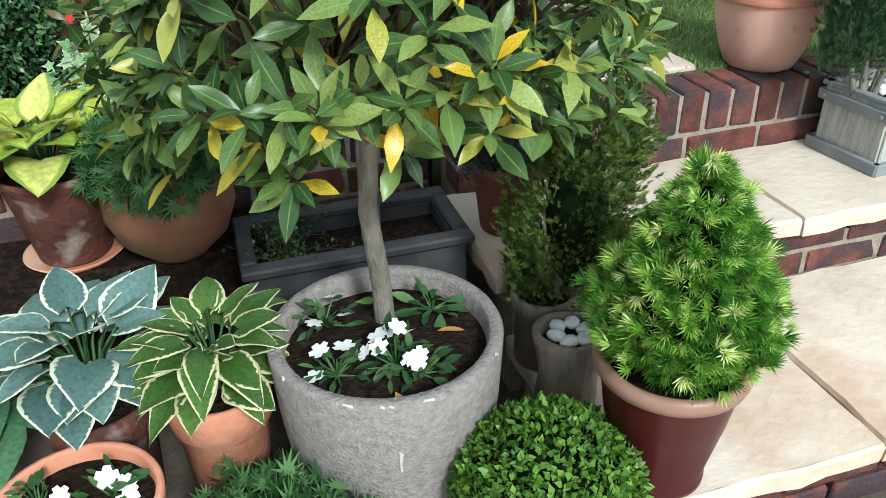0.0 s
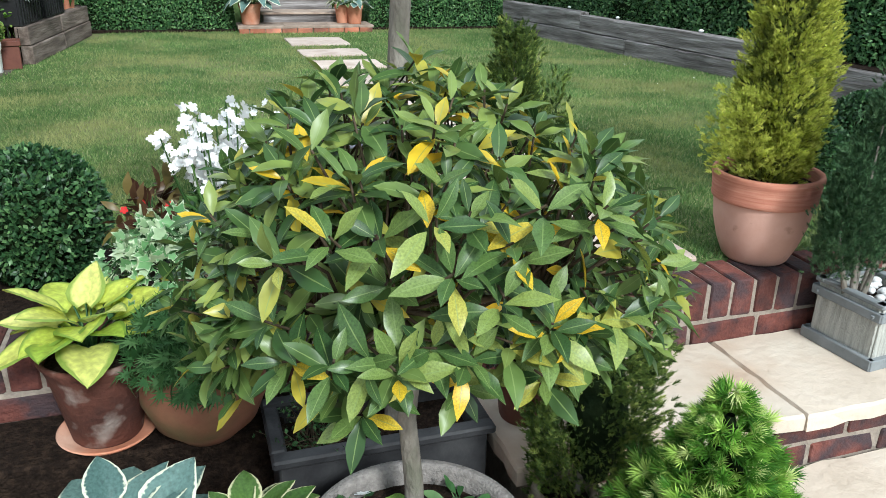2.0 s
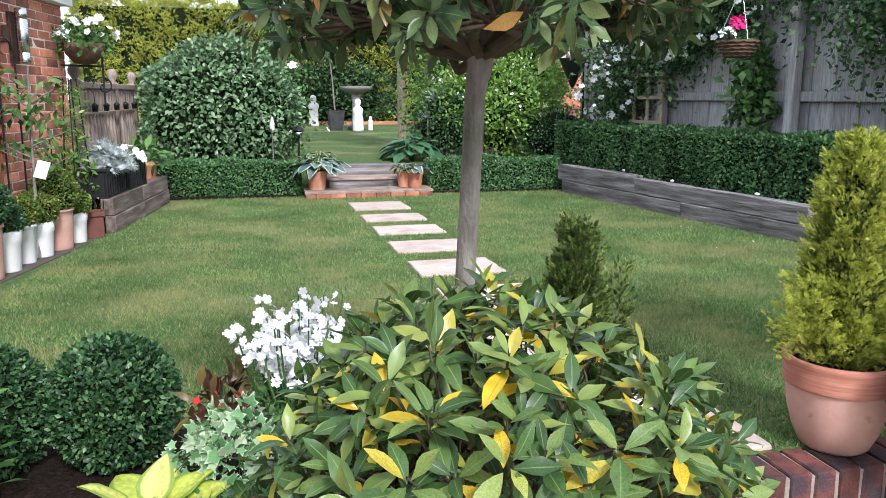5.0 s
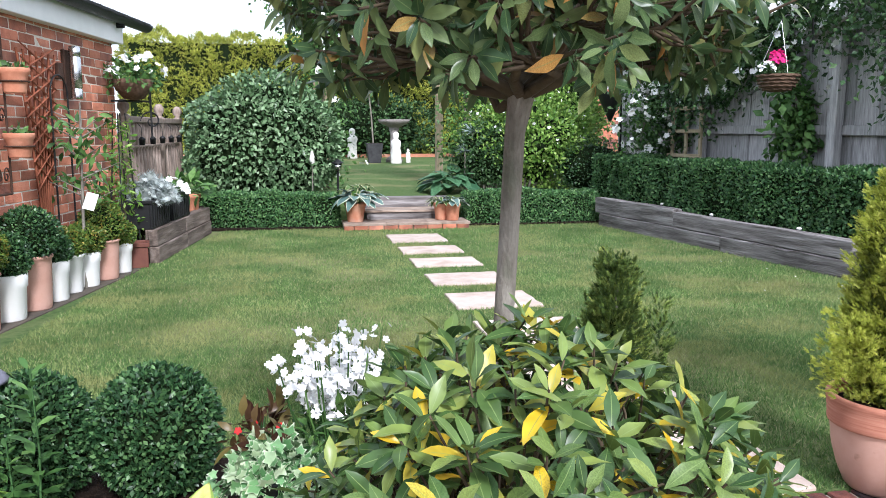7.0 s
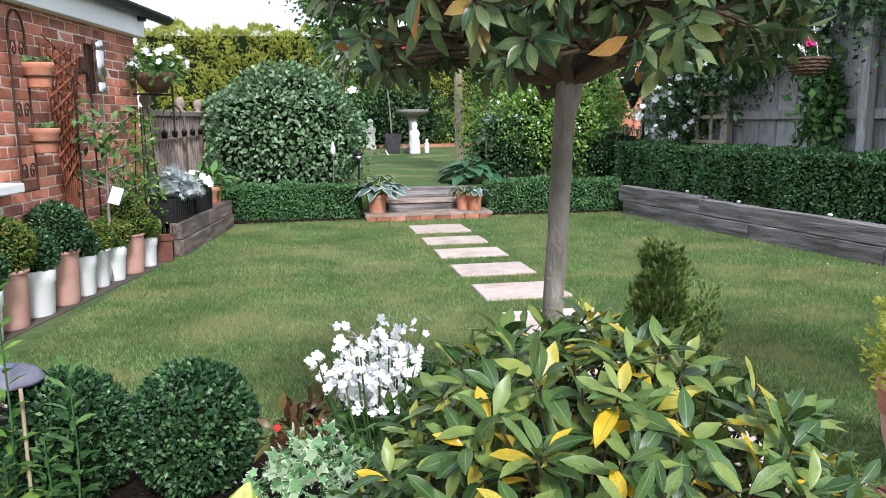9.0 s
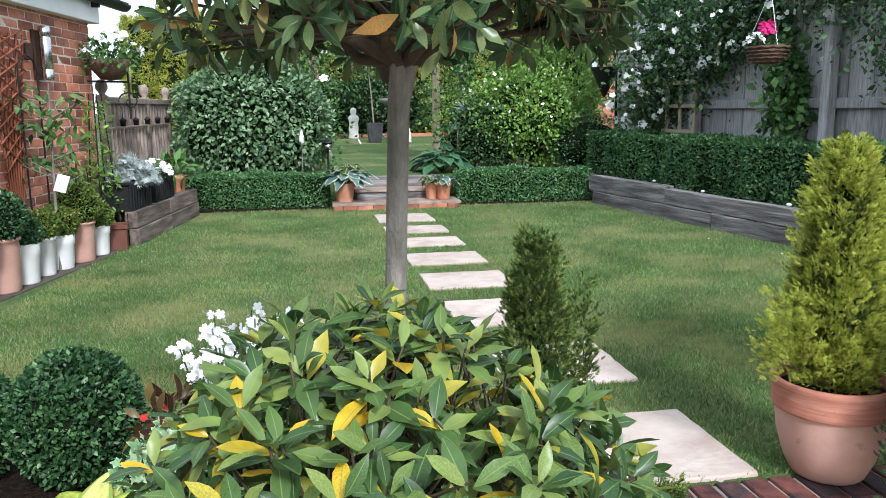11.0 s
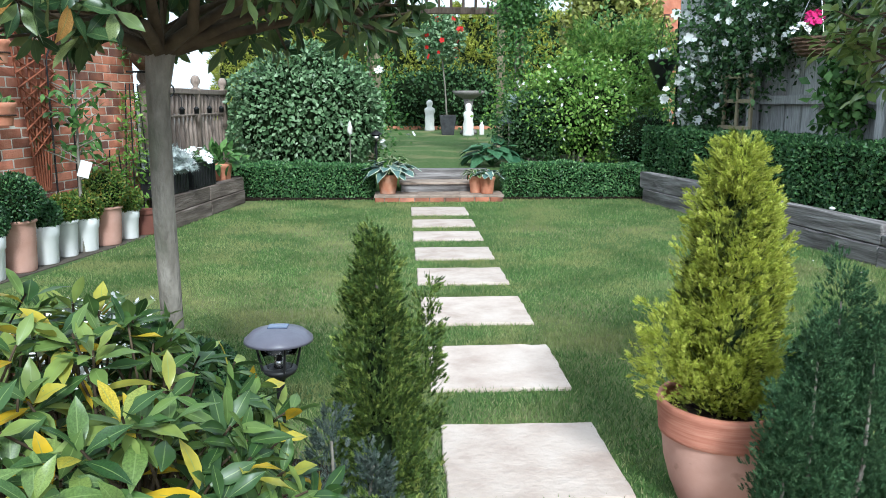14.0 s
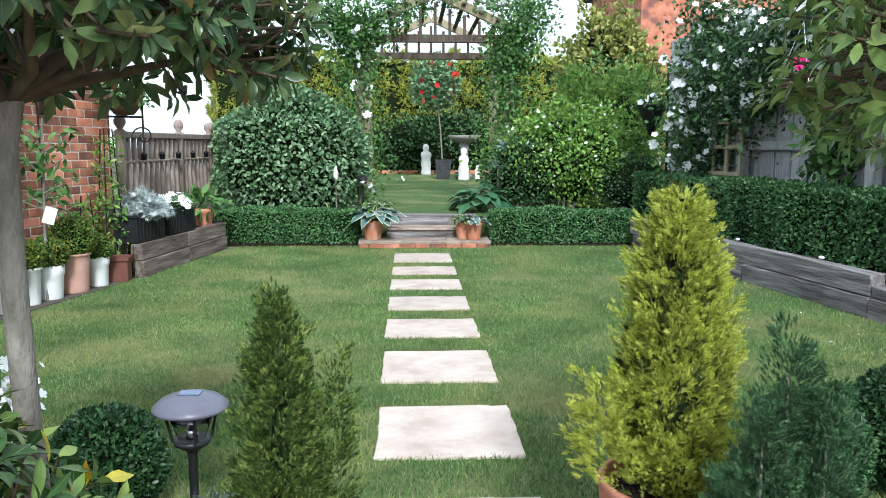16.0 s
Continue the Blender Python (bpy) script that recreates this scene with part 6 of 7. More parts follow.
# left retaining wall of timber with window-box planters
for i, (x0, y0, x1, y1) in enumerate([(-1.53, 8.36, -1.42, 9.2), (-1.42, 9.2, -1.3, 10.05)]):
    L = math.hypot(x1 - x0, y1 - y0)
    for k in range(2):
        bm = box_bm(L - 0.008, 0.09, 0.125, (0, 0, 0), 0.006)
        ob = part("sleeper", bm, M["sleeper_brown"], None, m=pose((x0 + x1) / 2 - 0.01 * k, (y0 + y1) / 2, 0.0 + 0.128 * k, 0, 0, math.degrees(math.atan2(y1 - y0, x1 - x0))))
        tagged(ob, "weathered brown timber edging the side border", "sleeper", "sleepers along the side border")
left_bed = prism("left_bed", [(-1.56, 8.36), (-1.46, 9.2), (-1.34, 10.1), (-1.34, 10.7), (-2.4, 10.7), (-1.72, 8.65)], 0.0, 0.24, M["soil"], "raised soil bed under the balustrade", "flower bed")


def window_box(loc, rz, label):
    w = thing("window_box", label, "planter", loc, rz=rz)
    for y in (-0.085, 0.085):
        part("side", box_bm(0.46, 0.016, 0.19, (0, y, 0), 0.003), M["black_plastic"], w)
        part("rim", box_bm(0.49, 0.022, 0.022, (0, y * 1.06, 0.19), 0.003), M["black_plastic"], w)
    for x in (-0.222, 0.222):
        part("end", box_bm(0.016, 0.152, 0.189, (x, 0, 0), 0.003), M["black_plastic"], w)
        part("rim", box_bm(0.024, 0.158, 0.021, (x * 1.05, 0, 0.19), 0.003), M["black_plastic"], w)
    for i in range(8):
        part("rib", box_bm(0.012, 0.008, 0.17, (-0.19 + i * 0.054, -0.0965, 0.01), 0.002), M["black_plastic"], w)
    part("soil", box_bm(0.42, 0.15, 0.02, (0, 0, 0.16)), M["soil"], w)
    return w


window_box((-1.585, 8.6, 0.257), 82, "black plastic window box with silver foliage")
window_box((-1.5, 9.16, 0.257), 81, "black plastic window box with white flowers")
foliage_mound("silver_ragwort", "silver-grey feathery ragwort in the window box", (-1.585, 8.62, 0.43), 0.21, 0.2, 700, 0.06, T_FERN, "silver_leaf", 211, 0.05)
bedding("white_begonia", "mound of white begonia flowers", (-1.5, 9.2, 0.43), 0.18, 0.14, 120, 44, 212, "mid_green", "petal", 0.055, 0.05)
tpf = pot("terracotta_pot", "small terracotta pot at the end of the border", (-1.42, 9.85, 0.24), pot_profile(0.1, 0.07, 0.16), M["terracotta"], 0.085, 0.14)
foliage_mound("leafy_plant", "broad-leaved green plant in a terracotta pot", (-1.42, 9.85, 0.385), 0.2, 0.14, 60, 0.14, T_BAY[2], "mid_green", 213, 0.0)

# balustrade fence of turned spindles
bal = thing("balustrade", "old brown timber balustrade with turned spindles", "fence", kind="structure")
B0, B1 = np.array([-1.76, 8.72]), np.array([-1.64, 11.0])
BZ = math.degrees(math.atan2(B1[1] - B0[1], B1[0] - B0[0]))
BL = float(np.linalg.norm(B1 - B0))
sp_me = lathe([(0.001, 0), (0.024, 0), (0.024, 0.09), (0.014, 0.1), (0.024, 0.12), (0.017, 0.14), (0.026, 0.22), (0.019, 0.38), (0.013, 0.44), (0.024, 0.46), (0.014, 0.48), (0.022, 0.5), (0.022, 0.66), (0.001, 0.66)], 10)
for i in range(19):
    p = B0 + (B1 - B0) * (i + 0.5) / 19
    put("spindle", sp_me, M["rail_wood"], bal, m=pose(p[0], p[1], 0.38))
for z, h, wd in ((0.3, 0.08, 0.05), (1.04, 0.05, 0.075), (0.84, 0.02, 0.04)):
    part("rail", box_bm(BL, wd, h, (0, 0, 0), 0.006), M["rail_wood"], bal, m=pose(*((B0 + B1) / 2), z, 0, 0, BZ))
post_me = lathe([(0.001, 0), (0.04, 0), (0.04, 0.95), (0.05, 0.97), (0.05, 0.99), (0.02, 1.01), (0.045, 1.05), (0.045, 1.08), (0.025, 1.115), (0.001, 1.12)], 14)
for f in (0.02, 0.6, 1.0):
    p = B0 + (B1 - B0) * f
    put("post", post_me, M["rail_wood"], bal, m=pose(p[0], p[1], 0.1))
for i in range(5):
    p = B0 + (B1 - B0) * (0.15 + 0.18 * i)
    ob = thing("hanging_lantern", "small dark lantern hanging from the balustrade", "lantern", (p[0] + 0.06, p[1], 0.86))
    put("body", lathe([(0.001, 0), (0.022, 0), (0.024, 0.04), (0.03, 0.045), (0.012, 0.065), (0.001, 0.07)], 10), M["black_iron"], ob)
    put("hook", tube([[(0, 0, 0.07, 0.003), (0, 0, 0.14, 0.003), (-0.03, 0, 0.18, 0.003), (-0.06, 0, 0.185, 0.003)]], 5), M["black_iron"], ob)

# ---- things on the house wall ----


def on_wall(name, label, category, x, z, out=0.0):
    ob = new(name)
    ob.matrix_basis = house.matrix_basis @ pose(x, -out, z)
    return tagged(ob, label, category)


lamp = on_wall("wall_lamp", "cylindrical steel wall lamp on a dark back plate", "wall lamp", -0.78, 1.18)
part("back_plate", box_bm(0.085, 0.02, 0.31, (0, -0.011, 0), 0.003), M["rust"], lamp)
put("tube", lathe([(0.001, 0.0), (0.034, 0.0), (0.036, 0.01), (0.036, 0.06), (0.032, 0.064), (0.032, 0.07), (0.036, 0.074), (0.036, 0.26), (0.032, 0.264), (0.032, 0.27), (0.036, 0.274), (0.036, 0.33), (0.001, 0.335)], 24), M["steel"], lamp, "brushed steel tube", m=pose(0, -0.07, 0.0))
vent = on_wall("wall_box", "small dark junction box", "box", -0.9, 1.3)
part("box", box_bm(0.07, 0.03, 0.1, (0, -0.016, 0), 0.004), M["rust"], vent)
lad = on_wall("wall_plant_rack", "rusty iron wall rack holding two terracotta pots", "plant rack", -1.69, 0.64, 0.02)
_arc = [(-0.085 * math.cos(t), 0, 0.82 + 0.12 * math.sin(t), 0.007) for t in np.linspace(0, math.pi, 12)]
put("frame", tube([[(-0.085, 0, 0, 0.007), (-0.085, 0, 0.82, 0.007)], _arc, [(0.085, 0, 0.82, 0.007), (0.085, 0, 0, 0.007)], [(-0.085, 0, 0, 0.007), (0.085, 0, 0, 0.007)]], 6), M["rust"], lad)
for zc in (0.1, 0.42, 0.74):
    for sx in (-1, 1):
        put("scroll", tube([[(sx * (0.04 + 0.035 * (1 - a / 9) * math.cos(a)), 0, zc + 0.05 * (1 - a / 9) * math.sin(a), 0.005) for a in np.linspace(0, 8, 22)]], 5), M["rust"], lad)
for zc in (0.26, 0.6):
    put("ring", tube([[(0.072 * math.cos(a), -0.1 + 0.072 * math.sin(a), zc, 0.005) for a in np.linspace(0, 6.29, 22)]], 5), M["rust"], lad)
for zc, sd in ((0.2, 1), (0.54, 2)):
    p = house.matrix_basis @ Vector((-1.69, -0.12, 0.64 + zc))
    wp = pot("wall_pot", "terracotta pot in the wall rack", tuple(p), pot_profile(0.08, 0.055, 0.13, 0.008, 0.25), M["terracotta"], 0.065, 0.11, group="pots in the wall rack")
    foliage_mound("small_succulent", "tiny green plant in a wall pot", (p[0], p[1], p[2] + 0.11), 0.05, 0.06, 26, 0.04, T_OVAL, "mid_green", 220 + sd)
tr_ = on_wall("trellis", "fan trellis of red-brown wooden laths", "trellis", -1.2, 0.42, 0.02)
for i in range(7):
    f = (i - 3) / 3
    put("lath", tube([[(0.06 * f, 0, 0, 0.008), (0.13 * f, 0, 0.5, 0.008), (0.24 * f, 0, 1.02, 0.008)]], 4), M["red_wood"], tr_)
for i in range(9):
    z = 0.28 + i * 0.085
    w = 0.08 + 0.16 * z
    for s in (-1, 1):
        put("cross_lath", tube([[(-w * s, -0.012, z - 0.07, 0.006), (w * s, -0.012, z + 0.1, 0.006)]], 4), M["red_wood"], tr_)
# wire hoop beside it
hoop = on_wall("wire_hoop", "tall thin dark wire hoop leaning on the wall", "plant support", -1.0, 0.08, 0.05)
put("wire", tube([[(-0.12, 0, 0, 0.006), (-0.12, 0, 1.1, 0.006)] + [(-0.12 * math.cos(t), 0, 1.12 + 0.12 * math.sin(t), 0.006) for t in np.linspace(0.2, 3.0, 10)] + [(0.12, 0, 1.1, 0.006), (0.12, 0, 0, 0.006)]], 5), M["black_iron"], hoop)
# little fruit tree with a label
p = house.matrix_basis @ Vector((-1.08, -0.17, 0.0))
ft = plant("fruit_tree", "young fruit tree with a plant label tied to it", "tree", (p[0], p[1], 0.0))
_r = np.random.default_rng(231)
put("trunk", tube([[(0, 0, 0, 0.012), (0.01, 0, 0.5, 0.01), (0.03, 0.01, 1.15, 0.005)]], 6), M["bark"], ft)
_br, _P = [], []
for i in range(16):
    z = _r.uniform(0.45, 1.12)
    a = _r.uniform(0, 6.28)
    L = _r.uniform(0.12, 0.26)
    q = np.array([math.cos(a) * L, math.sin(a) * L * 0.7, z + 0.1])
    _br.append([(0.015, 0, z, 0.005), (*q, 0.002)])
    for k in range(9):
        _P.append(np.array([0.015, 0, z]) + (q - np.array([0.015, 0, z])) * _r.uniform(0.3, 1.1) + _r.normal(size=3) * 0.03)
put("branchwork", tube(_br, 4), M["bark"], ft)["kind"] = "stuff"
_P = np.array(_P)
put("leaves", scatter(T_BAY[2], frames(_r.normal(size=_P.shape) + (0, 0, -0.3), _r.normal(size=_P.shape) + (0, -0.4, 1)), _P, 0.075), M["mid_green"], ft)
part("plant_label", box_bm(0.07, 0.003, 0.11, (0, 0, 0), 0.001), M["label"], ft, "white and green plant label", m=pose(0.05, -0.05, 0.5, 12, 18, 20))
part("label_print", box_bm(0.05, 0.002, 0.05, (0, 0, 0)), M["pelargonium"], ft, "green print on the label", m=pose(0.052, -0.0532, 0.535, 12, 18, 20))


def airy_climber(name, label, loc, r, h, n, size, material, seed, canes=4):
    p = plant(name, label, "climber", loc)
    rng = np.random.default_rng(seed)
    for a in np.linspace(0, 6.28, canes, endpoint=False):
        put("cane", tube([[(r * 0.8 * math.cos(a), r * 0.8 * math.sin(a), 0, 0.006), (r * 0.3 * math.cos(a), r * 0.3 * math.sin(a), h * 1.05, 0.005)]], 5), M["black_iron"], p)
    t = rng.random(n)
    a = rng.uniform(0, 6.28, n)
    rr = r * (1 - 0.45 * t) * rng.uniform(0.4, 1.15, n)
    P = np.stack([rr * np.cos(a), rr * np.sin(a), h * (0.1 + 0.9 * t)], 1)
    put("leaves", scatter(T_BAY[0], frames(rng.normal(size=(n, 3)) + (0, 0, 0.4), rng.normal(size=(n, 3)) + (0, -0.3, 0.8)), P, size * rng.uniform(0.6, 1.2, n)), M[material], p)
    return p


airy_climber("obelisk_climber", "pale green climber on a dark metal obelisk", (-1.72, 8.38, 0.0), 0.14, 1.05, 520, 0.05, "lime", 241)
airy_climber("young_climber", "sparse young green climber at the wall", (-1.79, 8.12, 0.0), 0.1, 0.6, 200, 0.055, "lime", 242, 2)

# wall basket with white flowers at the house corner
p = house.matrix_basis @ Vector((-0.02, -0.17, 1.3))
wb = thing("wall_basket", "wicker basket of white flowers on a scrolled iron bracket", "hanging basket", tuple(p))
put("basket", lathe([(0.001, -0.1), (0.07, -0.09), (0.13, -0.02), (0.15, 0.05), (0.14, 0.05), (0.11, 0.0)], 28, 0.02), M["wicker"], wb)
put("bracket", tube([[(0.1, 0.1, -0.38, 0.008), (0.1, 0.1, 0.02, 0.008)], [(-0.15, -0.05, -0.105, 0.008), (0.1, 0.1, -0.105, 0.008)], [(0.1 - 0.07 * (1 - a / 9) * math.cos(a), 0.1 - 0.05 * (1 - a / 9) * math.cos(a), -0.25 + 0.08 * (1 - a / 9) * math.sin(a), 0.006) for a in np.linspace(0, 8, 24)]], 5), M["black_iron"], wb, "scrolled black iron bracket")
foliage_mound("basket_foliage", "green foliage filling the wall basket", (p[0], p[1], p[2] + 0.04), 0.2, 0.17, 420, 0.045, T_OVAL, "mid_green", 251, -0.4)
bedding("white_petunia", "white petunias spilling from the wall basket", (p[0] + 0.03, p[1] - 0.02, p[2] + 0.03), 0.21, 0.2, 30, 42, 252, "lime", "petal", 0.05, 0.035)

# ---- at the garden steps ----
sh = plant("variegated_shrub", "large rounded grey-green evergreen shrub", "shrub", (-0.76, 10.98, 0.25))
put("stemwork", tube([[(0.05 * k, 0, 0, 0.03), (0.12 * k, 0.03, 0.5, 0.02)] for k in (-2, -1, 0, 1, 2)], 6), M["bark"], sh)["kind"] = "stuff"
put("core", shade_core_ball((0.7, 0.3, 0.58), 261, 0.08), M["core"], sh, m=pose(0, 0, 0.57))
put("leaves", ball_cloud(9500, (0.84, 0.38, 0.71), 0.06, T_OVAL, 261, 0.16, 0.1, -0.95, 0.0, 0.7), M["shrub_green"], sh, m=pose(0, 0, 0.57))
hp = pot("terracotta_pot", "terracotta pot with hosta on the garden step", (0.13, 10.17, 0.07), pot_profile(0.11, 0.08, 0.19, 0.008, 0.2), M["terracotta"], 0.09, 0.17)
hosta("variegated_hosta", "large blue-green hosta with cream streaks on the step", (0.15, 10.17, 0.24), 0.22, 0.16, 26, 0.2, "hosta_blue", 262)
hosta("variegated_hosta", "cream-striped hosta leaves behind the blue ones", (0.16, 10.25, 0.3), 0.17, 0.17, 16, 0.17, "hosta_green", 263, NARROW)
for i, (x, y, mt) in enumerate([(1.02, 10.21, "hosta_green"), (1.12, 10.13, "hosta_blue")]):
    pot("terracotta_pot", "small terracotta pot with hosta on the garden step", (x, y, 0.07), pot_profile(0.085, 0.062, 0.17, 0.008, 0.2), M["terracotta"], 0.07, 0.15)
    hosta("potted_hosta", "small variegated hosta in a terracotta pot", (x, y, 0.22), 0.13, 0.1, 20, 0.12, mt, 264 + i, NARROW if i == 0 else None)
hosta("giant_hosta", "big plain green hosta beside the steps", (1.25, 10.95, 0.28), 0.3, 0.28, 30, 0.27, "hosta_plain", 266)
lp = thing("path_lantern", "small dark lantern on a post by the steps", "garden lamp", (0.0, 10.75, 0.27))
put("post", tube([[(0, 0, 0, 0.012), (0, 0, 0.28, 0.012)]], 8), M["black_iron"], lp)
put("glass", lathe([(0.001, 0.28), (0.04, 0.285), (0.045, 0.36), (0.001, 0.36)], 10), M["steel"], lp)
put("roof", lathe([(0.065, 0.36), (0.06, 0.37), (0.015, 0.4), (0.001, 0.41)], 12), M["black_iron"], lp)
fd = thing("garden_stake", "white bird ornament on a thin stake", "garden ornament", (-0.27, 10.66, 0.26))
put("stake", tube([[(0, 0, 0, 0.006), (0, 0, 0.36, 0.005)]], 5), M["bark"], fd)
put("top", lathe([(0.001, 0.36), (0.025, 0.38), (0.03, 0.43), (0.018, 0.47), (0.012, 0.5), (0.001, 0.51)], 10), M["statue_stone"], fd)

# spiky silver plants and shrubs right of the steps
for i, (x, y, z, s) in enumerate([(1.53, 10.98, 0.97, 0.15), (1.44, 10.96, 0.75, 0.12), (1.66, 10.96, 0.72, 0.11)]):
    sp_ = plant("spiky_plant", "silver-grey spiky rosette on a stem", "plant", (x, y, 0.28))
    put("stem", tube([[(0, 0, 0, 0.012), (0, 0, z - 0.28, 0.01)]], 6), M["bark"], sp_)
    n = 46
    D = sphere_dirs(n, np.random.default_rng(270 + i), -0.5)
    put("leaves", scatter(T_BLADE, frames(D, np.cross(D, [0.3, 0.5, 0.2])), np.tile([0, 0, z - 0.28], (n, 1)), s), M["succulent"], sp_)


def shrub(name, label, loc, radii, n, size, tmpl, material, seed, lump=0.16, core=0.72, low=-0.9, category="shrub", depth=0.3, freq=3.2):
    s = plant(name, label, category, loc)
    h = radii[2]
    put("stemwork", tube([[(0.06 * k * radii[0], 0, 0, 0.02), (0.25 * k * radii[0], 0.0, h * 0.9, 0.01)] for k in (-2, -1, 0, 1, 2)], 5), M["bark"], s)["kind"] = "stuff"
    if core:
        put("core", shade_core_ball(tuple(r * core for r in radii), seed, lump, freq), M["core"], s, m=pose(0, 0, h * 0.95))
    put("leaves", ball_cloud(n, radii, size, tmpl, seed, depth, lump, low, 0.2, 0.7, freq), M[material], s, m=pose(0, 0, h * 0.95))
    return s


shrub("mixed_shrub", "loose light green flowering shrub", (2.2, 11.15, 0.28), (0.75, 0.5, 0.62), 9000, 0.048, T_OVAL, "lime", 281, 0.42, 0.6, freq=6.0, depth=0.5)
shrub("mixed_shrub", "dark green leafy shrub behind the hedge", (1.75, 11.05, 0.28), (0.45, 0.35, 0.42), 4200, 0.042, T_OVAL, "dark_green", 282, 0.3, freq=5.0)
shrub("feathery_shrub", "tall feathery bright green shrub", (2.75, 12.0, 0.28), (0.75, 0.5, 0.85), 8000, 0.09, T_SPRIG[0], "lime", 283, 0.44, 0.58, freq=6.0, depth=0.5)
shrub("round_shrub", "yellow-green evergreen shrub with whorled leaves", (3.9, 16.0, 0.3), (0.95, 0.8, 1.5), 9000, 0.11, T_OVAL, "shrub_gold", 284, 0.36, freq=5.0, depth=0.4)
shrub("dark_shrub", "dark clipped evergreen beside the raised bed", (2.95, 10.9, 0.2), (0.5, 0.35, 0.36), 3000, 0.03, T_OVAL, "box", 285, 0.05)
shrub("dark_shrub", "dark shrub in the shade of the pergola", (1.1, 19.2, 0.35), (1.6, 0.4, 0.7), 3500, 0.09, T_OVAL, "dark_green", 286)
shrub("mixed_shrub", "green shrub between pergola and fence", (3.3, 13.5, 0.28), (0.8, 0.6, 0.9), 8000, 0.065, T_OVAL, "mid_green", 287, 0.4, 0.6, freq=5.0, depth=0.45)
_fl = plant("yellow_blossom", "cream flower heads scattered through the shrub", "flower", (2.2, 11.15, 0.9))
put("blossom", ball_cloud(90, (0.74, 0.5, 0.6), 0.036, T_FLOWER, 288, 0.1, 0.16, -0.6), M["petal"], _fl)
_fl["kind"] = "stuff"

# ---- pergola with climbing roses ----
pg = thing("pergola", "timber pergola with a gabled slatted roof", "pergola", (0, 0, 0))
for x in (-0.08, 1.66):
    for y in (11.8, 13.6):
        part("post", box_bm(0.1, 0.1, 2.1, (x, y, 0.22), 0.006), M["post_wood"], pg)
# beams, slats and battens carry the roof's shade in their colour
for y in (11.8, 13.6):
    part("beam", box_bm(1.94, 0.06, 0.09, (0.79, y, 2.16), 0.005), M["pergola_wood_shaded"], pg)
    for s in (-1, 1):
        part("rafter", box_bm(1.12, 0.06, 0.1, (0, 0, 0), 0.005), M["post_wood"], pg, m=pose(0.79 + s * 0.5, y - 0.004, 2.44, 0, s * 24, 0))
    for i in range(9):
        h = 0.36 - abs(i - 4) * 0.07
        part("slat", box_bm(0.035, 0.03, h, (0.79 + (i - 4) * 0.17, y + 0.004, 2.25), 0.003), M["pergola_wood_shaded"], pg)
for x in (-0.08, 1.66):
    part("beam", box_bm(0.06, 1.9, 0.09, (x, 12.7, 2.25), 0.005), M["pergola_wood_shaded"], pg)
for i in range(5):
    for s in (-1, 1):
        part("roof_batten", box_bm(0.05, 1.96, 0.03, (0, 0, 0), 0.003), M["pergola_wood_shaded"], pg, m=pose(0.79 + s * (0.12 + i * 0.2), 12.7, 2.66 - i * 0.09, 0, s * 24, 0))


def climber(name, label, paths, width, n, size, material, seed, flowers=0, fmat="petal", fsize=0.09):
    """Leaves round polylines of (x, y, z)."""
    c = plant(name, label, "climber", tuple(paths[0][0]))
    o = np.array(paths[0][0])
    rng = np.random.default_rng(seed)
    put("stemwork", tube([[(*(np.array(q) - o), 0.012) for q in p] for p in paths], 5), M["bark"], c)["kind"] = "stuff"

    def sample(k):
        out = np.zeros((k, 3))
        for i in range(k):
            p = paths[rng.integers(len(paths))]
            j = rng.integers(len(p) - 1)
            out[i] = np.array(p[j]) + (np.array(p[j + 1]) - np.array(p[j])) * rng.random()
        return out - o + rng.normal(size=(k, 3)) * np.array(width)

    P = sample(n)
    put("leaves", scatter(T_OVAL, frames(rng.normal(size=(n, 3)) + (0, -0.2, -0.2), rng.normal(size=(n, 3)) + (0, -0.5, 0.7)), P, size * rng.uniform(0.6, 1.3, n)), M[material], c)
    if flowers:
        P = sample(flowers) + (0, -width[1] * 0.9, 0)
        ob = put("blossom", scatter(T_FLOWER, frames(rng.normal(size=(flowers, 3)), rng.normal(size=(flowers, 3)) * 0.4 + (-0.2, -1, 0.3)), P, fsize * rng.uniform(0.7, 1.4, flowers)), M[fmat], c)
        P2 = P + rng.normal(size=P.shape) * 0.04
        ob2 = put("blossom", scatter(T_FLOWER, frames(rng.normal(size=(flowers, 3)), rng.normal(size=(flowers, 3)) * 0.5 + (-0.2, -1, 0.3)), P2, fsize * rng.uniform(0.5, 1.0, flowers)), M[fmat], c)
    return c


climber("climbing_rose", "green climbing rose over the pergola post", [[(-0.05, 11.75, 0.3), (-0.1, 11.72, 1.2), (-0.1, 11.72, 2.0)], [(-0.1, 11.72, 1.8), (-0.2, 11.7, 2.3), (0.4, 11.7, 2.45)], [(-0.1, 11.7, 2.2), (-0.45, 11.6, 2.5)]], (0.16, 0.1, 0.14), 5200, 0.058, "mid_green", 291, 20)
climber("climbing_rose", "light green climber on the second pergola post", [[(1.62, 11.7, 0.3), (1.6, 11.7, 1.4), (1.62, 11.7, 2.1)], [(1.6, 11.7, 1.9), (1.9, 11.7, 2.5)]], (0.16, 0.1, 0.16), 5200, 0.055, "mid_green", 292, 0)
climber("climbing_rose", "green climber across the pergola roof", [[(0.2, 11.85, 2.5), (0.8, 11.9, 2.75), (1.5, 11.9, 2.6), (2.0, 11.9, 2.6)]], (0.14, 0.2, 0.09), 1600, 0.056, "mid_green", 293, 10)

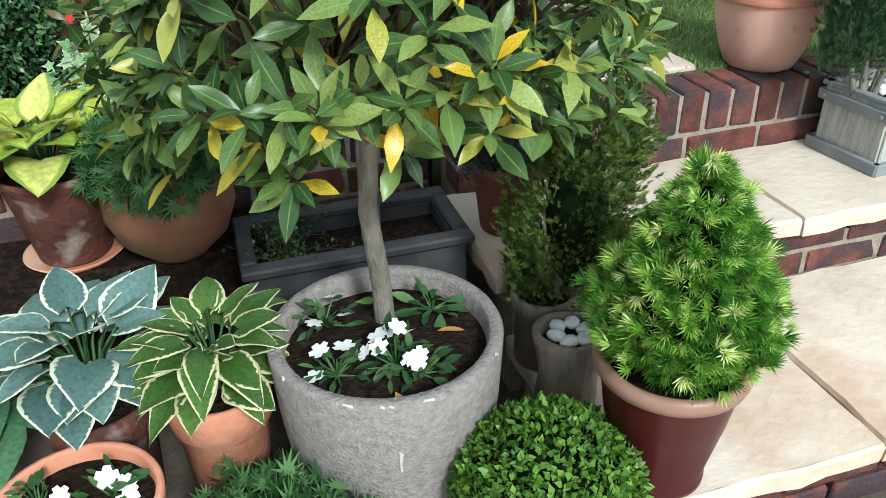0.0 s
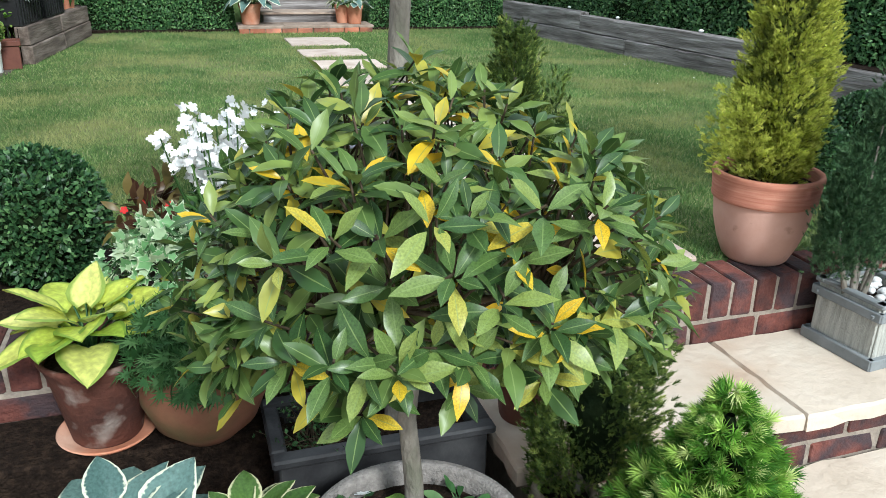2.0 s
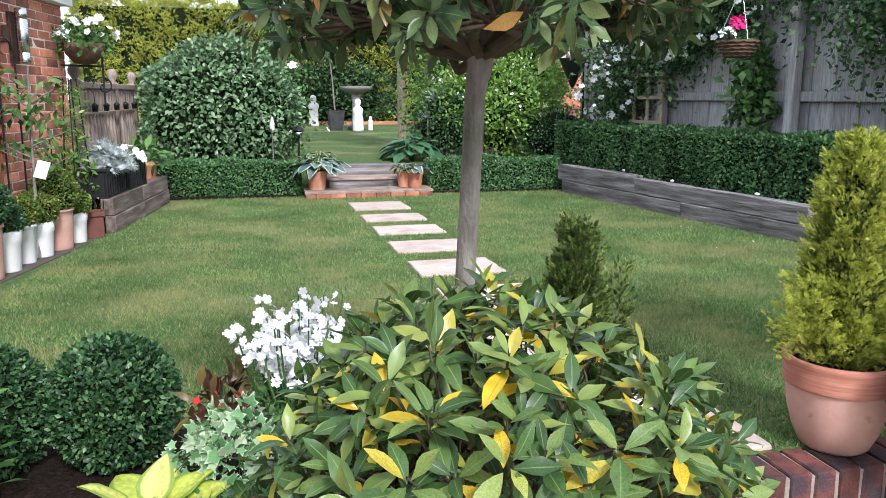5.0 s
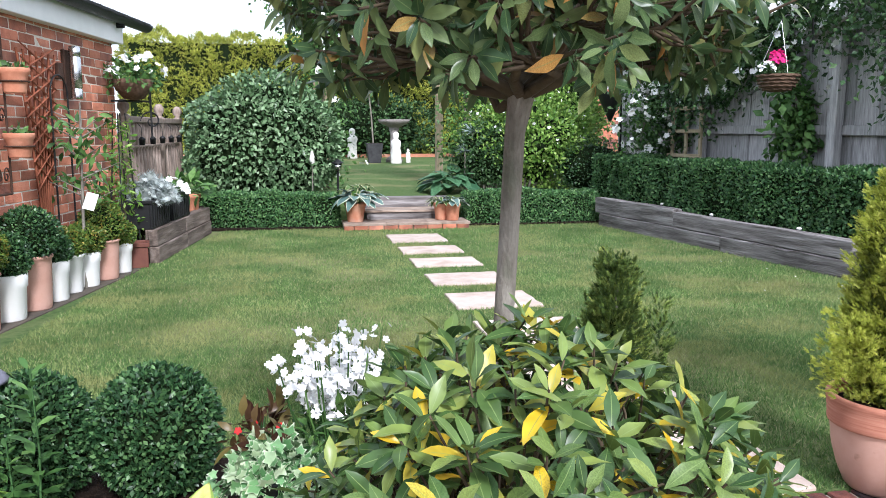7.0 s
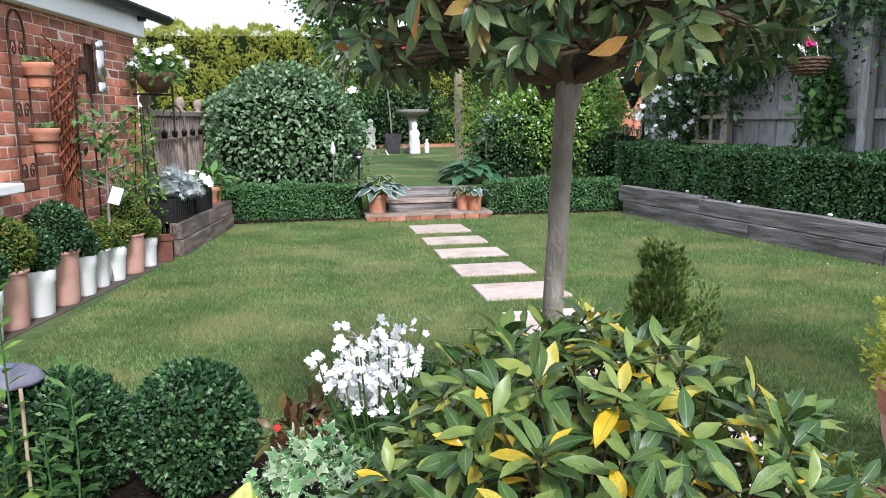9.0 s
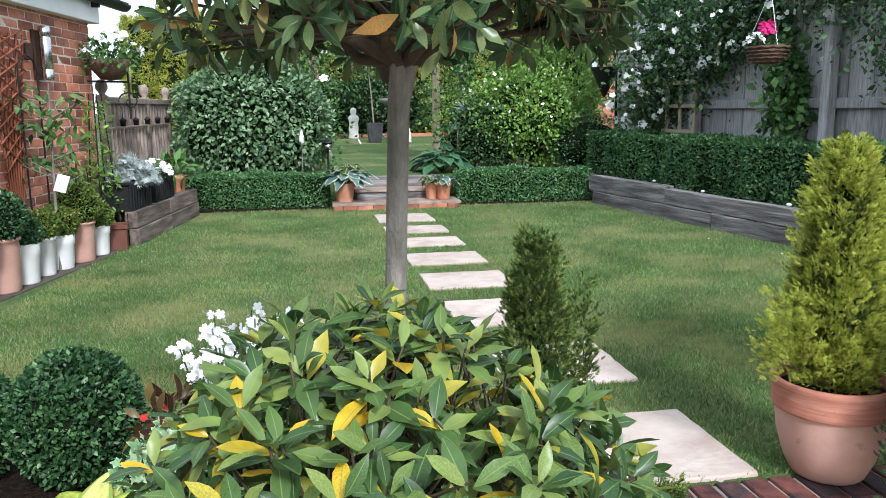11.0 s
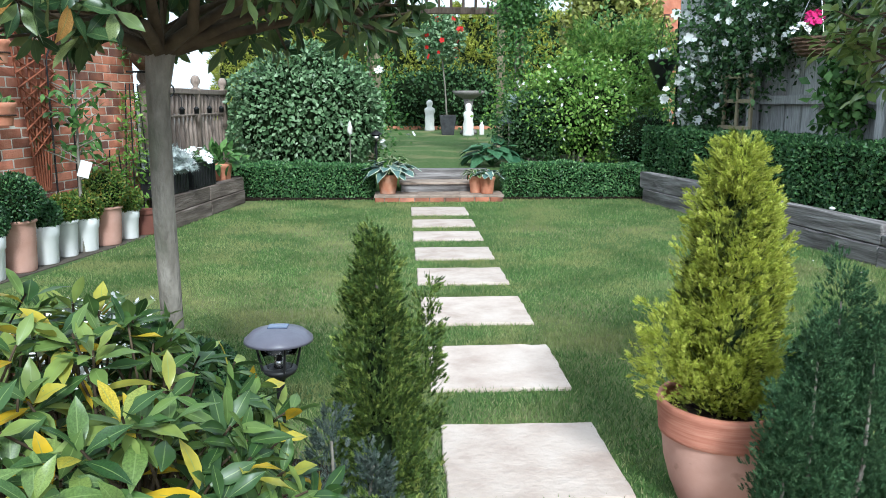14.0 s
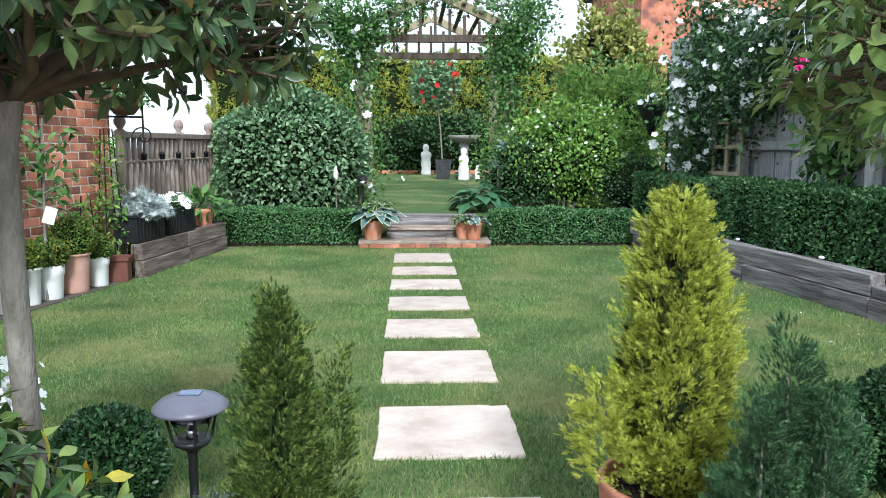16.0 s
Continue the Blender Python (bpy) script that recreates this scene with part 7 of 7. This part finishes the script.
# far lawn: statues, bird bath, standard rose


def statue(loc, h, seed, label):
    me = lathe([(0.001, 0), (0.16 * h, 0), (0.17 * h, 0.06 * h), (0.15 * h, 0.2 * h), (0.17 * h, 0.35 * h), (0.14 * h, 0.5 * h), (0.17 * h, 0.64 * h), (0.15 * h, 0.72 * h), (0.07 * h, 0.78 * h), (0.1 * h, 0.87 * h), (0.09 * h, 0.95 * h), (0.03 * h, h), (0.001, h)], 20, 0.06, seed)
    return tagged(put("statue", me, M["statue_stone"], None, m=pose(*loc)), label, "statue")


statue((0.81, 18.4, 0.382), 0.62, 1, "pale stone garden statue on the upper lawn")
statue((1.45, 16.6, 0.357), 0.58, 2, "pale weathered stone garden statue by the bird bath")
statue((1.72, 16.9, 0.36), 0.26, 3, "small pale stone statuette on the upper lawn")
bb = thing("bird_bath", "grey stone bird bath on a pedestal", "bird bath", (1.5, 17.2, 0.365))
put("pedestal", lathe([(0.001, 0), (0.16, 0), (0.16, 0.06), (0.08, 0.12), (0.07, 0.5), (0.1, 0.66), (0.001, 0.66)], 18), M["concrete"], bb)
put("bowl", lathe([(0.001, 0.64), (0.1, 0.65), (0.28, 0.74), (0.31, 0.8), (0.28, 0.8), (0.2, 0.75), (0.001, 0.73)], 28), M["concrete"], bb)
rp = thing("tapered_planter", "square dark grey tapered planter", "planter", (1.1, 17.0, 0.362))
_bm = box_bm(0.3, 0.3, 0.36, (0, 0, 0), 0.006)
for v in _bm.verts:
    v.co.x *= 0.72 + 0.28 * v.co.z / 0.36
    v.co.y *= 0.72 + 0.28 * v.co.z / 0.36
part("body", _bm, M["slate_trough"], rp)
part("soil", box_bm(0.27, 0.27, 0.01, (0, 0, 0.357)), M["soil"], rp)
sr = plant("standard_rose", "standard rose tree with red flowers in a square planter", "tree", (1.08, 17.0, 0.72))
put("trunk", tube([[(0, 0, 0, 0.016), (-0.03, 0, 0.5, 0.014), (-0.1, 0, 1.2, 0.012)]], 8), M["bark"], sr)
put("leaves", ball_cloud(2200, (0.46, 0.4, 0.46), 0.085, T_OVAL, 301, 0.6, 0.16, -0.9), M["shrub_green"], sr, m=pose(-0.14, 0, 1.36))
put("blossom", ball_cloud(22, (0.46, 0.4, 0.46), 0.1, T_FLOWER, 302, 0.1, 0.16, -0.8), M["petal_red"], sr, m=pose(-0.14, -0.05, 1.3))
edge = prism("lawn_edge", [(-3, 19.0), (4.5, 19.0), (4.5, 19.1), (-3, 19.1)], 0.3, 0.46, M["terracotta"], "terracotta brick edging behind the far lawn", "edging")

# tall golden conifer hedge across the far end
hg = thing("conifer_hedge", "tall clipped golden-green conifer hedge", "hedge", (0.75, 20.3, 0.3))
part("core", box_bm(8.8, 0.9, 2.45), M["core"], hg)
put("leaves", hedge_cloud(9.0, 1.05, 2.58, 38000, 0.12, 311, T_FAR, 0.06), M["hedge_gold"], hg)
for i, (x, h) in enumerate([(0.25, 3.4), (0.62, 3.2)]):
    cy = plant("cypress", "slim dark cypress tip behind the hedge", "tree", (x, 22.5, GZ))
    put("trunk", tube([[(0, 0, 0, 0.05), (0, 0, h * 0.9 + 0.4, 0.02)]], 6), M["bark"], cy)
    put("leaves", cone_cloud(900, h + 0.5, lambda t: 0.3 * (1 - t) ** 0.5 + 0.01, 0.2, T_SPRAY[0], 312 + i), M["dark_green"], cy)

# far brick house
fh = thing("far_house", "distant red brick house with a dark pitched roof", "house", (9.9, 27, GZ))
part("wall", box_bm(6.4, 6, 6.4, (0, 0, 0)), M["brick_red"], fh)
for i in range(1, 3):
    w = part("window", box_bm(0.9, 0.08, 1.2, (-2.2 + i * 1.9, -3.02, 4.0), 0.01), M["white_paint"], fh)
    part("pane", box_bm(0.74, 0.02, 1.04, (-2.2 + i * 1.9, -3.072, 4.08)), M["dark_room"], w)
_bm = bmesh.new()
_v = [_bm.verts.new(c) for c in ((-3.5, -3.4, 6.4), (3.5, -3.4, 6.4), (3.5, 3.4, 6.4), (-3.5, 3.4, 6.4), (-3.5, 0, 8.6), (3.5, 0, 8.6))]
for f in ((0, 1, 5, 4), (2, 3, 4, 5), (0, 4, 3), (1, 2, 5), (3, 2, 1, 0)):
    _bm.faces.new([_v[i] for i in f])
part("roof", _bm, M["roof_tile"], fh)
_bm = bmesh.new()
_v = [_bm.verts.new(c) for c in ((-4.7, -2, 3.4), (-3.2, -2, 5.2), (-3.2, -2, 3.4), (-4.7, 2, 3.4), (-3.2, 2, 5.2), (-3.2, 2, 3.4))]
for f in ((0, 2, 1), (3, 4, 5), (0, 1, 4, 3), (0, 3, 5, 2)):
    _bm.faces.new([_v[i] for i in f])
part("porch_roof", _bm, M["roof_tile"], fh)
part("porch_wall", box_bm(1.3, 3.6, 3.4, (-3.9, 0, 0)), M["brick_red"], fh)

# ---- on the right fence ----
_pts = lambda s, off, z: (*along(s, off), z)
climber("rambling_rose", "white rambling rose over the fence", [[_pts(0.2, 0.7, 0.5), _pts(0.3, 0.66, 1.4), _pts(0.9, 0.64, 2.0)], [_pts(0.6, 0.68, 1.2), _pts(1.3, 0.62, 1.7), _pts(2.0, 0.62, 2.1)], [_pts(-0.2, 0.62, 1.0), _pts(0.3, 0.6, 1.9), _pts(0.2, 0.62, 2.3)], [_pts(0.9, 0.64, 1.5), _pts(1.6, 0.64, 2.0), _pts(2.5, 0.66, 2.1)]], (0.18, 0.1, 0.2), 12000, 0.055, "dark_green", 321, 260, "petal", 0.06)
climber("rambling_rose", "white roses by the trellis", [[_pts(-0.1, 0.5, 0.7), _pts(0.1, 0.46, 1.2), _pts(0.0, 0.5, 1.6)]], (0.14, 0.08, 0.18), 700, 0.06, "mid_green", 322, 34, "petal", 0.08)
climber("fence_vine", "green leafy vine hanging down the boards", [[_pts(1.75, 0.68, 0.75), _pts(1.9, 0.66, 1.2), _pts(1.7, 0.66, 1.7)], [_pts(2.05, 0.68, 0.8), _pts(1.9, 0.66, 1.3)]], (0.09, 0.03, 0.12), 900, 0.085, "mid_green", 323)
climber("fence_vine", "dark climber over the top of the fence", [[_pts(2.7, 0.68, 1.9), _pts(3.4, 0.66, 1.75), _pts(4.4, 0.66, 1.8)], [_pts(2.9, 0.68, 1.4), _pts(3.6, 0.66, 1.9)], [_pts(3.2, 0.68, 1.3), _pts(4.2, 0.66, 1.6)], [_pts(2.2, 0.66, 1.75), _pts(2.9, 0.6, 2.05), _pts(4.6, 0.6, 2.1)]], (0.2, 0.08, 0.2), 8500, 0.052, "dark_green", 324, 8, "petal", 0.05)
hb = thing("hanging_basket", "round wicker hanging basket on chains", "hanging basket", (3.07, 7.66, 1.27))
put("basket", lathe([(0.001, 0), (0.07, 0.005), (0.12, 0.04), (0.145, 0.1), (0.15, 0.13), (0.14, 0.13), (0.12, 0.08)], 30, 0.02), M["wicker"], hb)
for k in range(5):
    z = 0.02 + 0.024 * k
    r = 0.098 + 0.055 * (k / 4) ** 0.6
    put("weave", tube([[(r * math.cos(a), r * math.sin(a), z + 0.004 * math.sin(a * 12 + k * 3), 0.008) for a in np.linspace(0, 6.2832, 49)]], 5), M["wicker"], hb)
for k in range(3):
    a = k * 2.094 + 0.4
    put("chain", tube([[(0.145 * math.cos(a), 0.145 * math.sin(a), 0.13, 0.003), (0, 0, 0.52, 0.003)]], 5), M["steel"], hb)
put("bracket", tube([[(0, 0, 0.52, 0.006), (0.04, 0, 0.56, 0.006), (0.28, 0.03, 0.56, 0.008), (0.3, 0.03, 0.3, 0.008)]], 6), M["black_iron"], hb)
foliage_mound("basket_foliage", "green leaves in the hanging basket", (3.07, 7.66, 1.38), 0.14, 0.09, 200, 0.045, T_OVAL, "dark_green", 331, -0.1)
bedding("pink_geranium", "bright pink geranium head in the basket", (3.04, 7.63, 1.46), 0.065, 0.1, 6, 46, 332, "mid_green", "petal_pink", 0.045, 0.04)
bedding("white_geranium", "white flowers at the edge of the basket", (2.94, 7.62, 1.4), 0.07, 0.08, 8, 34, 333, "mid_green", "petal", 0.035, 0.04)
cb = thing("cone_basket", "black woven cone-shaped hanging basket", "hanging basket", (2.93, 10.42, 1.08))
put("cone", lathe([(0.001, 0), (0.02, 0.01), (0.15, 0.3), (0.158, 0.31), (0.145, 0.31), (0.1, 0.24)], 24, 0.015), M["black_plastic"], cb)
for k in range(3):
    a = k * 2.094
    put("chain", tube([[(0.15 * math.cos(a), 0.15 * math.sin(a), 0.31, 0.003), (0, 0, 0.75, 0.003)]], 4), M["black_iron"], cb)
put("arm", tube([[(0, 0, 0.75, 0.008), (0.25, 0.3, 0.78, 0.01), (0.3, 0.36, -0.9, 0.014)]], 6), M["black_iron"], cb)
bedding("basket_flowers", "white flowers and leaves in the cone basket", (2.93, 10.42, 1.36), 0.15, 0.12, 60, 16, 334, "mid_green", "petal", 0.06, 0.06)
ft2 = thing("lattice_panel", "small weathered wooden trellis frame", "trellis", (*along(0.55, 0.62), 0.6), rz=RZ)
for x in (-0.22, 0.0, 0.22):
    part("upright", box_bm(0.035, 0.025, 0.62, (x, 0, 0), 0.003), M["post_wood"], ft2)
for z in (0.12, 0.36, 0.58):
    part("rung", box_bm(0.52, 0.022, 0.035, (0, -0.024, z), 0.003), M["post_wood"], ft2)
for i, (s, off, sd) in enumerate([(0.9, 0.12, 1), (1.6, 0.13, 2), (2.6, 0.12, 3)]):
    x, y = along(s, off)
    pebble((x, y, 0.27 if s > 1.24 else 0.3), 0.04, 20 + i, "white stone lying on the timber sleeper")
# petals fallen on the lawn
pl_ = put("fallen_petals", scatter(T_DIAMOND, frames(_r.normal(size=(16, 3)) * (1, 1, 0.1), np.tile([0, 0, 1.0], (16, 1))), np.stack([_r.uniform(2.2, 3.1, 16), _r.uniform(6.0, 7.6, 16), np.full(16, 0.02)], 1), 0.02), M["petal"])
tagged(pl_, "white petals scattered on the grass", "petals", kind="stuff")
